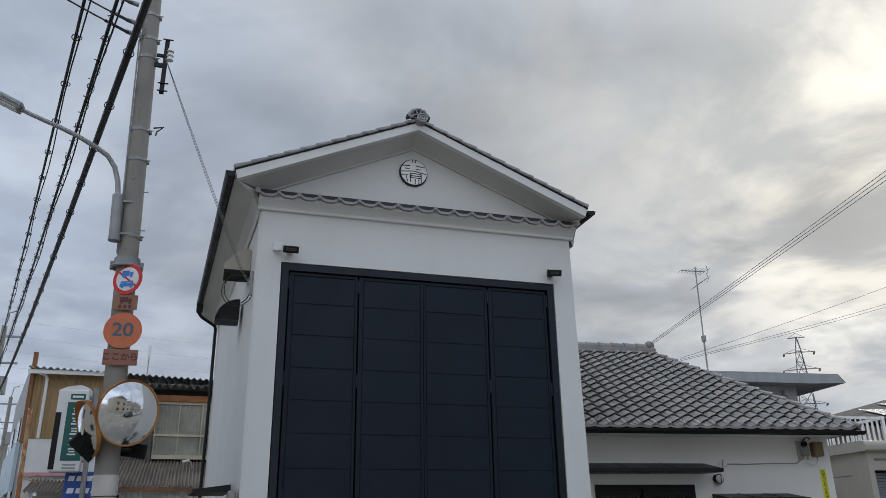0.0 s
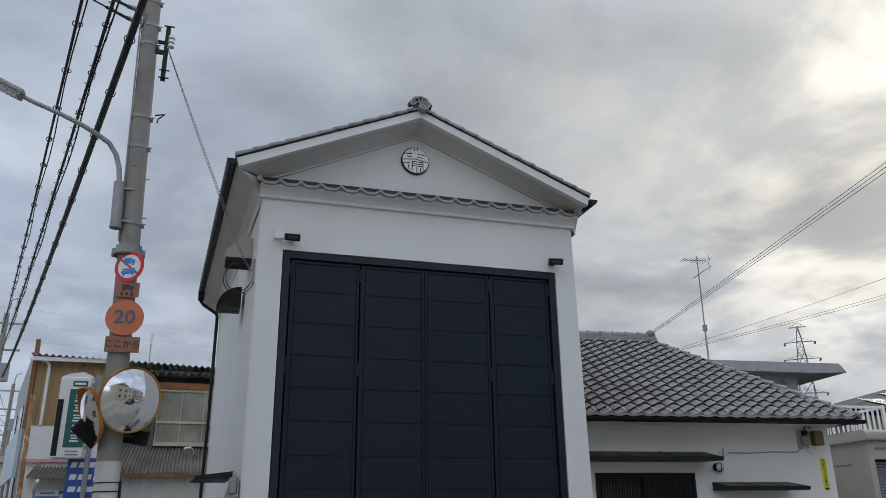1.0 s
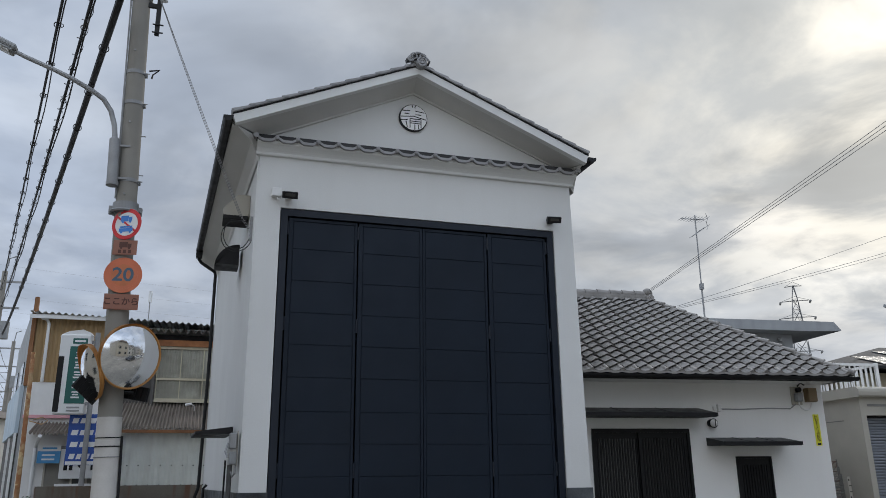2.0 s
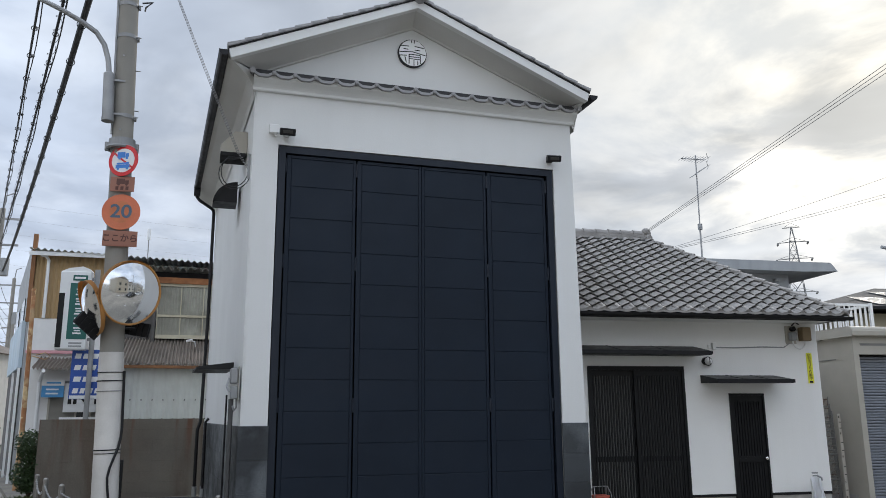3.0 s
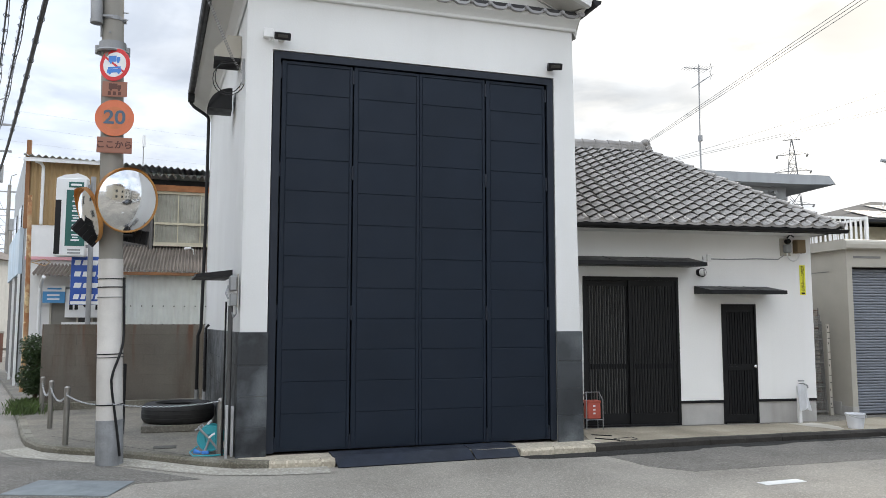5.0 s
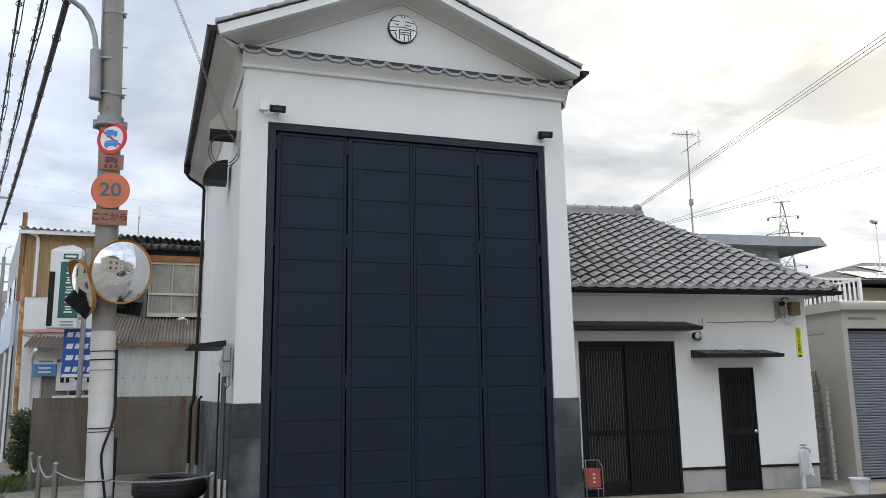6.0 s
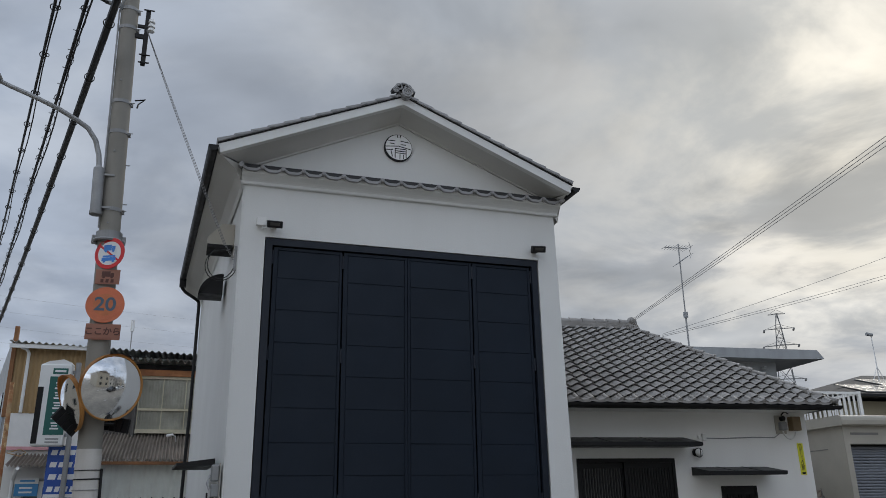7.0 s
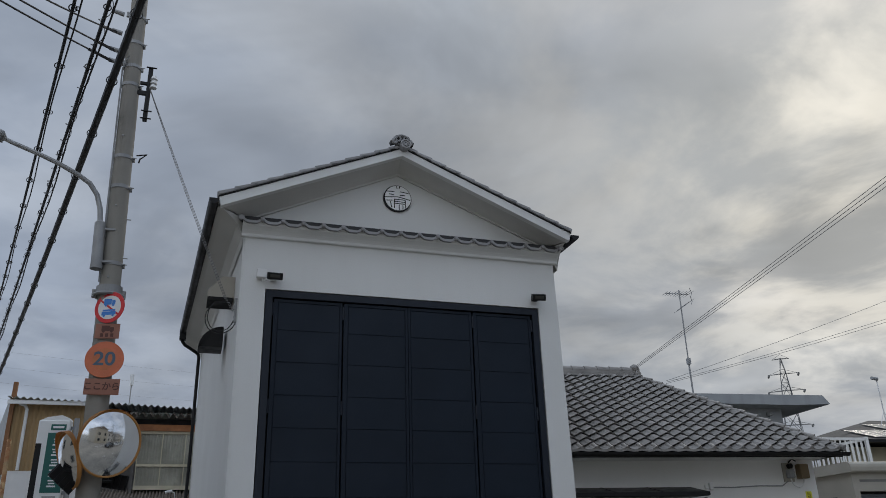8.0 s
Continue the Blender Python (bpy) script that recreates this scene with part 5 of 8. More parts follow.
    bm = bmesh.new()
    tube(bm, [(-0.16, -0.08, 0), (0.16, -0.08, 0.004), (0.18, 0.08, 0.01), (-0.12, 0.09, 0.006), (-0.16, -0.06, 0)], 0.004, 6)
    part("wire", bm, BLACK_METAL, wf)
    # wire racks leaned up beside the house, behind a white perforated strip
    for i in range(3):
        rk = thing("wire_rack", "dull wire rack leaned in the gap beside the house", "rack", group="racks beside the house", at=on_house(4.50 + 0.05 * i, 0.80 + 0.10 * i, 0.0), turn=t - 4)
        bm = bmesh.new()
        H = 1.62 + 0.12 * i
        for x in (0.0, 0.30):
            tube(bm, [(x, 0, 0), (x, 0.06, H)], 0.011, 6)
        part("frame", bm, RACK, rk)
        for k in range(12):
            z = 0.06 + (H - 0.1) * k / 11
            bm = bmesh.new()
            tube(bm, [(0, 0.06 * z / H - 0.004, z), (0.30, 0.06 * z / H - 0.004, z)], 0.006 if k % 3 else 0.013, 5)
            part("bar", bm, RUSTY_WIRE if i == 2 else RACK, rk)
        for k in range(13):
            bm = bmesh.new()
            x = 0.022 * (k + 1)
            tube(bm, [(x, 0.004, 0.03), (x, 0.064, H - 0.03)], 0.004, 5)
            part("bar", bm, RUSTY_WIRE if i == 2 else RACK, rk)
    sp = thing("shelf_upright", "white steel shelf upright with dark clips leaned by the racks", "upright", at=on_house(4.775, 0.70, 0.0), turn=t)
    bm = bmesh.new()
    prism(bm, [(-0.002, 0.0), (0.085, 0.0), (0.072, 1.57), (-0.012, 1.57)], -0.012, 0.0, "y")
    prism(bm, [(-0.002, 0.0), (0.010, 0.0), (0.0, 1.57), (-0.012, 1.57)], -0.05, -0.012, "y")
    part("strip", bm, CREAM, sp)
    for z in (1.50, 1.22, 0.84, 0.42, 0.18):
        part("clip", boxes(((0.008, -0.035, z), (0.036, -0.013, z + 0.035)), bevel=0.004), BLACK_METAL, sp)
    for z in (0.12, 0.30, 0.55, 0.68, 0.95, 1.08, 1.32, 1.42):
        part("slot", boxes(((0.020, -0.0145, z), (0.078, -0.0125, z + 0.012))), GAP, sp)


make_house_fittings()


# ---- right of the house: garage, flat-roofed building, railing, far house ----
def make_right():
    t = HOUSE_TURN
    g = thing("garage", "cream garage with a grey-blue roller shutter", "garage", at=on_house(0, 0, 0), turn=t)
    bm = bmesh.new()
    prism(bm, [(5.06, 0.0), (5.165, 0.0), (5.165, 2.57), (9.2, 2.57), (9.2, 0.0), (9.6, 0.0), (9.6, 2.88), (5.06, 2.88)], 0.45, 0.7, "y")
    part("front_wall", bm, CREAM, g)
    bm = bmesh.new()
    vs = box(bm, (5.06, 0.7, 0), (5.165, 6.0, 2.88))
    part("side_wall", bm, CREAM, g)
    bm = bmesh.new()
    prof = [(0.36, 2.875), (0.34, 2.895), (0.335, 2.96), (0.345, 3.005), (0.375, 3.035), (0.43, 3.05), (6.2, 3.05), (6.2, 2.875)]
    prism(bm, prof, 4.985, 9.7, "x")
    part("roof_edge", bm, CREAM, g, "rounded cream roof edge")
    part("plinth", boxes(((5.05, 0.44, 0), (5.17, 0.72, 0.16))), PLINTH, g)
    part("side_plinth", boxes(((5.045, 0.72, 0), (5.058, 6.0, 0.22))), PLINTH, g)
    part("wall_seam", boxes(((5.054, 0.9, 2.50), (5.0585, 6.0, 2.515))), RACK, g)
    part("header_vent", boxes(((5.20, 0.443, 2.72), (5.75, 0.4485, 2.76))), RACK, g, "shallow slot over the shutter")
    s = part("roller_shutter", boxes(((5.165, 0.60, 0.0), (9.2, 0.62, 2.57))), GAP, g, "grey-blue roller shutter, closed")
    part("guide_rail", boxes(((5.17, 0.52, 0), (5.205, 0.6, 2.565)), bevel=0.004), SHUTTER, s)
    z = 0.02
    while z < 2.51:
        bm = bmesh.new()
        prism(bm, [(0.60, z), (0.583, z + 0.006), (0.577, z + 0.022), (0.583, z + 0.040), (0.60, z + 0.046)], 5.205, 9.2, "x")
        part("slat", bm, SHUTTER, s)
        z += 0.0475
    r = thing("roof_railing", "white metal railing on the garage roof", "railing", at=on_house(0, 0, 0), turn=t)
    y, a, b, zb, zt = 2.6, 4.9, 7.36, 3.05, 3.76
    for z in (zb + 0.06, zt):
        bm = bmesh.new()
        box(bm, (a, y - 0.025, z - 0.025), (b, y + 0.025, z + 0.025))
        box(bm, (b - 0.05, y, z - 0.025), (b, y + 3.0, z + 0.025))
        part("rail", bm, WHITE_PAINT, r)
    k = 0
    x = a
    while x < b:
        part("baluster", boxes(((x, y - 0.012, zb + 0.06), (x + 0.024, y + 0.012, zt))), WHITE_PAINT, r)
        x += 0.12
    for x in (a, b - 0.06):
        part("post", boxes(((x, y - 0.03, zb), (x + 0.06, y + 0.03, zt + 0.04))), WHITE_PAINT, r)
    y2 = y
    while y2 < y + 3.0:
        part("baluster", boxes(((b - 0.037, y2, zb + 0.06), (b - 0.013, y2 + 0.024, zt))), WHITE_PAINT, r)
        y2 += 0.14
    part("post", boxes(((b - 0.06, y + 2.94, zb), (b, y + 3.0, zt + 0.04))), WHITE_PAINT, r)
    # flat-roofed building behind
    PALE_GREY = surface("pale_grey_render", (0.33, 0.345, 0.36), 0.75, vary=0.06, stain=0.2, streak=True, bump=0.06)
    f = thing("flat_roof_building", "grey building with a jutting flat roof slab", "building", at=on_house(0, 0, 0), turn=t)
    part("wall", boxes(((5.0, 9.5, 0), (10.45, 16, 5.72))), PALE_GREY, f)
    bm = bmesh.new()
    prism(bm, [(4.0, 5.74), (10.55, 5.70), (11.72, 5.74), (11.50, 6.0), (4.0, 6.0)], 8.9, 16.5, "y")
    part("roof_slab", bm, PALE_GREY, f, "grey slab with a tapered edge")
    part("band", boxes(((5.0, 9.47, 4.72), (10.46, 9.5, 4.78))), SLAB, f)
    part("fitting", boxes(((9.9, 9.3, 5.45), (10.0, 9.45, 5.55)), bevel=0.01), GREY_PAINT, f)
    # far house with panels on its roof
    h = thing("far_house", "cream house with dark roof and pale solar panels", "house", at=on_house(0, 0, 0), turn=t)
    WALLC = surface("far_house_wall", (0.5, 0.45, 0.33), 0.8, vary=0.06, bump=0.05)
    part("wall", boxes(((12.1, 9.0, 0), (19.5, 16, 4.5))), WALLC, h)
    bm = bmesh.new()
    p = [(11.3, 8.2, 4.60), (20.4, 8.2, 4.60), (20.4, 16.8, 4.60), (11.3, 16.8, 4.60), (15.9, 12.4, 5.88), (17.2, 12.4, 5.88)]
    q = [bm.verts.new(x) for x in p]
    for fa in ((0, 1, 5, 4), (1, 2, 5), (2, 3, 4, 5), (3, 0, 4), (3, 2, 1, 0)):
        bm.faces.new([q[i] for i in fa])
    rf = part("roof", bm, KAWARA_DARK, h)
    part("gutter", boxes(((11.25, 8.1, 4.52), (20.4, 8.2, 4.60))), BLACK_METAL, h)
    nrm = (Vector(p[1]) - Vector(p[0])).cross(Vector(p[4]) - Vector(p[0])).normalized()
    for i in range(3):
        for j in range(2):
            bm = bmesh.new()
            a = Vector((12.6 + 1.35 * i + 1.9 * j, 8.45 + 1.4 * j, 0))
            b2 = a + Vector((1.25, 0, 0))
            vs = []
            for c in (a, b2, b2 + Vector((0, 1.35, 0)), a + Vector((0, 1.35, 0))):
                c.z = 4.60 + (c.y - 8.2) * 1.28 / 4.2 + 0.025
                vs.append(bm.verts.new(c))
            fc = bm.faces.new(vs)
            ex = bmesh.ops.extrude_face_region(bm, geom=[fc])
            bmesh.ops.translate(bm, vec=(0, 0, 0.015), verts=[v for v in ex["geom"] if isinstance(v, bmesh.types.BMVert)])
            part("solar_panel", bm, surface("solar_panel_glass", (0.06, 0.065, 0.075), 0.12, vary=0.1, bump=0, spec=1.0) if i + j == 0 else bpy.data.materials["solar_panel_glass"], rf, "pale reflecting solar panel")
    m = thing("roof_mast", "thin mast with a small lamp on the far roof", "mast", at=on_house(15.37, 11.0, 0), turn=t)
    bm = bmesh.new()
    tube(bm, [(0, 0, 5.3), (0.01, 0, 7.03)], 0.02, 6)
    for s in (-0.25, 0.25):
        tube(bm, [(0, 0, 5.95), (s, 0, 5.42)], 0.012, 5)
    part("pole", bm, WHITE_PAINT, m)
    bm = bmesh.new()
    rod(bm, (-0.17, 0, 7.06), (0.05, 0, 7.03), 0.06, n=10)
    part("lamp", bm, GREY_PAINT, m)
    # aerial
    a = thing("tv_aerial", "thin television aerial on the flat roof", "aerial", at=on_house(7.42, 9.2, 0), turn=t)
    bm = bmesh.new()
    tube(bm, [(0.03, 0, 6.0), (0.03, 0, 7.1)], 0.026, 6)
    tube(bm, [(0.03, 0, 7.0), (0.06, 0, 9.25)], 0.02, 6)
    box(bm, (-0.02, -0.06, 6.92), (0.08, 0.04, 7.1))
    part("mast", bm, DULL_STEEL, a)
    for zc, l0, l1, n in ((9.12, -0.42, 0.36, 9), (8.72, -0.10, 0.34, 6)):
        bm = bmesh.new()
        dz = 0.0 if zc > 9 else 0.15
        tube(bm, [(l0, 0, zc - dz), (l1, 0, zc + dz)], 0.014, 5)
        for k in range(n):
            f = k / (n - 1)
            x, z = l0 + (l1 - l0) * f, zc - dz + 2 * dz * f
            L2 = 0.18 + 0.14 * f
            tube(bm, [(x, -L2, z), (x, L2, z)], 0.006, 4)
        tube(bm, [(l1 - 0.05, -0.2, zc + dz + 0.14), (l1 + 0.06, -0.1, zc + dz)], 0.008, 4)
        tube(bm, [(l1 - 0.05, -0.2, zc + dz - 0.14), (l1 + 0.06, -0.1, zc + dz)], 0.008, 4)
        part("yagi", bm, DULL_STEEL, a)


make_right()


def make_pylon():
    GREYP = surface("pylon_steel", (0.17, 0.175, 0.18), 0.6, metal=0.3, vary=0.1, bump=0)
    p = thing("transmission_tower", "distant steel lattice transmission tower", "tower", at=(179.3, 190.2, -1.6), turn=-38)
    levels = [(0, 6.5), (16, 4.6), (28, 3.3), (38, 2.4), (44, 1.9), (49, 1.5), (53.5, 1.1), (57, 0.8), (61.5, 0.15)]
    r = 0.10
    for sx, sy in ((1, 1), (1, -1), (-1, 1), (-1, -1)):
        bm = bmesh.new()
        for (z0, w0), (z1, w1) in zip(levels, levels[1:]):
            rod(bm, (sx * w0, sy * w0, z0), (sx * w1, sy * w1, z1), r, n=5)
        part("leg", bm, GREYP, p)
    bm = bmesh.new()
    for (z0, w0), (z1, w1) in zip(levels, levels[1:]):
        for k in range(4):
            c = [(1, 1), (1, -1), (-1, -1), (-1, 1)]
            a, b = c[k], c[(k + 1) % 4]
            rod(bm, (a[0] * w0, a[1] * w0, z0), (b[0] * w1, b[1] * w1, z1), r * 0.7, n=4)
            rod(bm, (b[0] * w0, b[1] * w0, z0), (a[0] * w1, a[1] * w1, z1), r * 0.6, n=4)
            rod(bm, (a[0] * w1, a[1] * w1, z1), (b[0] * w1, b[1] * w1, z1), r * 0.7, n=4)
    tagged(part("lattice", bm, GREYP, p), kind="stuff")
    for z, L2 in ((56.6, 4.4), (51.2, 5.2), (45.8, 5.4), (40.4, 5.6), (61.4, 2.6)):
        for s in (-1, 1):
            bm = bmesh.new()
            for q in (0.7, -0.7):
                rod(bm, (0, q, z), (s * L2, 0, z - 0.2), r * 0.8, n=5)
            rod(bm, (0, 0, z + 1.4), (s * L2, 0, z - 0.2), r * 0.6, n=5)
            arm = part("cross_arm", bm, GREYP, p)
            if z < 60:
                bm = bmesh.new()
                rod(bm, (s * L2, -1.5, z - 0.6), (s * L2, 1.5, z - 0.6), 0.32, n=6)
                part("insulator", bm, GREYP, arm)


make_pylon()


def make_wires():
    def run(name, label, a, b, sag, r, n=24):
        w = thing(name, label, "wire")
        bm = bmesh.new()
        a, b = Vector(a), Vector(b)
        tube(bm, [a.lerp(b, k / n) - Vector((0, 0, sag * 4 * (k / n) * (1 - k / n))) for k in range(n + 1)], r, 6)
        part("strand", bm, WIRE, w)
    for k in range(3):
        run("overhead_wire", "grey service wire crossing the sky", (7.858, 3.518 + 0.02 * k, 5.10 + 0.022 * k), (7.29 + 0.045 * k - 0.57 * 0.45, -3.0 - 6.5 * 0.45, 5.66 + 0.075 * k + (0.56 + 0.053 * k) * 0.45), 0.015, 0.0042, 40)
    for k, (z0, z1) in enumerate(((20.3, 29.5), (20.15, 27.5), (20.0, 27.1))):
        run("power_line", "distant power line over the roofs", (51.1, 66.0, z0), (76.7 - 0.3 * k + 25.5, 54.0, z1 + (z1 - z0)), 0.6, 0.022, 40)


make_wires()
make_house_roof(low_house)


# ---- utility pole at the street corner, with everything it carries ----
ORANGE_RED = surface("faded_orange_sign", (0.62, 0.16, 0.07), 0.5, vary=0.1, scale=6, stain=0.2, stain_tone=(0.5, 0.22, 0.1), bump=0.02)
OCHRE = surface("faded_sign_centre", (0.56, 0.17, 0.065), 0.55, vary=0.15, scale=8, bump=0.02)
SIGN_RED = surface("sign_red", (0.62, 0.03, 0.035), 0.45, vary=0.05, bump=0)
SIGN_BLUE = surface("sign_blue", (0.05, 0.22, 0.62), 0.45, vary=0.05, bump=0)
NUM_BLUE = surface("faded_numeral_blue", (0.06, 0.11, 0.17), 0.5, vary=0.1, bump=0)
SIGN_WHITE = surface("sign_white", (0.75, 0.76, 0.76), 0.5, vary=0.04, bump=0)
FADED = surface("faded_brown_plate", (0.31, 0.135, 0.09), 0.55, vary=0.08, stain=0.2, bump=0.02)
DARK_RED = surface("dark_red_ink", (0.10, 0.035, 0.025), 0.6, vary=0.1, bump=0)
MIRROR_ORANGE = surface("mirror_orange_rim", (0.45, 0.20, 0.045), 0.55, vary=0.15, stain=0.3, stain_tone=(0.35, 0.2, 0.08), bump=0.04)
MIRROR = surface("convex_mirror", (0.86, 0.87, 0.88), 0.04, metal=1.0, vary=0.02, bump=0, stain=0.12, stain_tone=(0.6, 0.6, 0.58))
MIRROR.node_tree.nodes["Principled BSDF"].inputs["Roughness"].default_value = 0.03


SLEEVE = surface("pole_sleeve", (0.33, 0.34, 0.35), 0.55, vary=0.3, scale=5, stain=0.85, stain_tone=(0.13, 0.135, 0.14), streak=True, bump=0.08)


def pole_at(z):
    f = (z + 0.1) / 11.6
    return Vector((-1.447 - 0.325 * f, 0.573 - 0.10 * f, z))


def pole_r(z):
    return 0.146 - 0.0036 * z


def make_pole():
    p = thing("utility_pole", "tall grey concrete utility pole with wrapped base", "pole")
    bm = bmesh.new()
    rod(bm, pole_at(-0.1), pole_at(11.5), pole_r(0), pole_r(11.5), 28)
    part("shaft", bm, CONCRETE, p, smooth=True)
    bm = bmesh.new()
    rod(bm, pole_at(0.42), pole_at(2.36), pole_r(0) + 0.005, pole_r(2.6) + 0.005, 28)
    wrap = part("wrap", bm, WRAP, p, "pale sheet wrapped round the base", smooth=True)
    bm = bmesh.new()
    rod(bm, pole_at(-0.1), pole_at(0.44), pole_r(0) + 0.012, pole_r(0) + 0.009, 28)
    part("base_sleeve", bm, SLEEVE, p, "worn grey sleeve round the foot", smooth=True)
    for z, rr, mt in ((2.02, 0.008, BLACK_METAL), (2.12, 0.006, BLACK_METAL), (1.22, 0.007, BLACK_METAL), (1.18, 0.005, BLACK_METAL), (0.62, 0.008, BLACK_METAL), (1.9, 0.005, DULL_STEEL)):
        bm = bmesh.new()
        ring(bm, pole_at(z), pole_at(z + 1) - pole_at(z), pole_r(z) + 0.009, rr, 28, 6)
        part("strap", bm, mt, p, smooth=True)
    # steel bands
    for z in (4.93, 5.35, 6.45, 6.9, 8.05, 8.35, 8.75, 9.2, 9.7):
        bm = bmesh.new()
        rod(bm, pole_at(z - 0.025), pole_at(z + 0.025), pole_r(z) + 0.008, pole_r(z) + 0.008, 28)
        c = pole_at(z)
        box(bm, (c.x + pole_r(z), c.y - 0.04, z - 0.03), (c.x + pole_r(z) + 0.03, c.y + 0.02, z + 0.022), 0.004)
        rod(bm, (c.x + pole_r(z) - 0.02, c.y - 0.06, z), (c.x + pole_r(z) + 0.055, c.y - 0.06, z), 0.007, n=6)
        part("band", bm, DULL_STEEL, p)
    # collar of stubby brackets above the signs
    c = pole_at(4.98)
    bm = bmesh.new()
    rod(bm, pole_at(4.93), pole_at(5.05), pole_r(5) + 0.035, pole_r(5) + 0.03, 28)
    ring(bm, pole_at(4.93), (0, 0, 1), pole_r(5) + 0.045, 0.02, 28, 6)
    part("collar", bm, DULL_STEEL, p, "rusty steel collar")
    for a in (0.0, math.pi):
        q = c + Vector((math.cos(a), math.sin(a), 0)) * (pole_r(5) + 0.045)
        part("lug", boxes(((q.x - 0.028, q.y - 0.028, q.z - 0.08), (q.x + 0.028, q.y + 0.028, q.z + 0.03)), bevel=0.006), DULL_STEEL, p)
    # climbing bolts
    for k, z in enumerate((2.85, 5.15, 6.15, 7.2)):
        q = pole_at(z)
        bm = bmesh.new()
        rod(bm, q + Vector((-0.02, -pole_r(z) + 0.01, 0)), q + Vector((-0.02, -pole_r(z) - 0.015, 0)), 0.012, n=8)
        part("bolt", bm, DULL_STEEL, p)
    for z, s in ((4.15, -1), (5.45, 1), (6.0, 1)):
        q = pole_at(z)
        bm = bmesh.new()
        rod(bm, q + Vector((s * 0.09, -0.02, 0)), q + Vector((s * 0.18, -0.03, 0)), 0.008, n=6)
        part("peg", bm, DULL_STEEL, p)
    # hook on the right at half height
    q = pole_at(6.95) + Vector((0.17, -0.05, 0))
    bm = bmesh.new()
    tube(bm, [q, q + Vector((0.13, -0.02, 0.02)), q + Vector((0.05, -0.02, -0.06)), q + Vector((0.04, -0.02, -0.12))], 0.011, 6)
    part("hook", bm, BLACK_METAL, p)
    # black cable down the base
    bm = bmesh.new()
    pts = []
    for k in range(20):
        z = 2.14 - 2.12 * k / 19
        f = k / 19
        a = radians(-14 if f < 0.3 else -14 - 66 * (0.5 - 0.5 * math.cos(math.pi * (f - 0.3) / 0.3)) if f < 0.6 else -80 + 38 * (f - 0.6) / 0.4)
        q = pole_at(z)
        pts.append(q + Vector((math.cos(a), math.sin(a), 0)) * (pole_r(z) + 0.022))
    tube(bm, pts, 0.016, 6)
    part("ground_cable", bm, CABLE, p, "black cable strapped to the pole", smooth=True)
    bm = bmesh.new()
    pts = [pole_at(z) + Vector((-0.128, -0.06, 0)) for z in (5.1, 6.0, 7.0, 8.0, 8.3)] + [pole_at(8.45) + Vector((-0.05, -0.17, 0))]
    tube(bm, pts, 0.012, 6)
    part("riser_cable", bm, GREY_PAINT, p, smooth=True)
    # rack of insulators on the right
    q = pole_at(7.95) + Vector((0.24, -0.05, 0))
    bm = bmesh.new()
    box(bm, (q.x - 0.03, q.y - 0.025, q.z - 0.45), (q.x + 0.03, q.y + 0.025, q.z + 0.42), 0.005)
    box(bm, (q.x - 0.14, q.y - 0.02, q.z - 0.03), (q.x, q.y + 0.02, q.z + 0.03))
    box(bm, (q.x - 0.12, q.y - 0.02, q.z + 0.14), (q.x, q.y + 0.02, q.z + 0.18))
    for z in (-0.42, -0.3, 0.42):
        rod(bm, (q.x - 0.06, q.y - 0.03, q.z + z), (q.x + 0.08, q.y - 0.03, q.z + z), 0.012, n=6)
    part("insulator_rack", bm, BLACK_METAL, p, "dark steel insulator rack")
    bm = bmesh.new()
    for z in (0.02, 0.09, 0.16):
        rod(bm, (q.x + 0.06, q.y - 0.05, q.z + 0.05 + z), (q.x + 0.06, q.y - 0.05, q.z + 0.10 + z), 0.05, 0.035, 12)
    part("insulator", bm, SIGN_WHITE, p, "pale porcelain insulator", smooth=True)
    for z in (8.37, 8.56, 8.87, 9.2):
        q2 = pole_at(z) + Vector((-0.18, -0.08, 0))
        bm = bmesh.new()
        rod(bm, q2, q2 + Vector((-0.14, -0.02, 0.02)), 0.035, 0.03, 10)
        rod(bm, q2 + Vector((0.05, 0, -0.03)), q2 + Vector((0.05, 0, 0.05)), 0.02, n=8)
        part("insulator", bm, DULL_STEEL, p, smooth=True)
    # street lamp: control gear, curved arm, head
    lamp = thing("street_lamp", "grey street lamp on a curved arm fixed to the pole", "lamp")
    g0, g1 = Vector((-1.770, 0.40, 5.263)), Vector((-1.798, 0.40, 5.875))
    bm = bmesh.new()
    rod(bm, g0, g1, 0.07, 0.066, 18)
    rod(bm, g0 + Vector((0, 0, -0.02)), g0 + Vector((0, 0, 0.03)), 0.075, n=18)
    rod(bm, g1, g1 + Vector((0, 0, 0.03)), 0.066, 0.04, 18)
    part("gear_tube", bm, DULL_STEEL, lamp, smooth=True)
    for z in (5.35, 5.8):
        part("clamp", boxes(((-1.76, 0.385, z - 0.014), (-1.60, 0.415, z + 0.014)), bevel=0.004), DULL_STEEL, lamp)
    bm = bmesh.new()
    pts = [(-1.798, 0.40, 5.88), (-1.823, 0.40, 6.074), (-1.883, 0.40, 6.27), (-1.99, 0.40, 6.428), (-2.14, 0.40, 6.53), (-2.382, 0.40, 6.661), (-2.632, 0.40, 6.768), (-2.985, 0.40, 6.899), (-3.12, 0.40, 6.96)]
    tube(bm, pts, [0.034, 0.034, 0.034, 0.033, 0.032, 0.031, 0.03, 0.029, 0.028], 10)
    part("arm", bm, DULL_STEEL, lamp, smooth=True)
    bm = bmesh.new()
    box(bm, (-0.5, -0.10, -0.035), (0.0, 0.10, 0.045), 0.025)
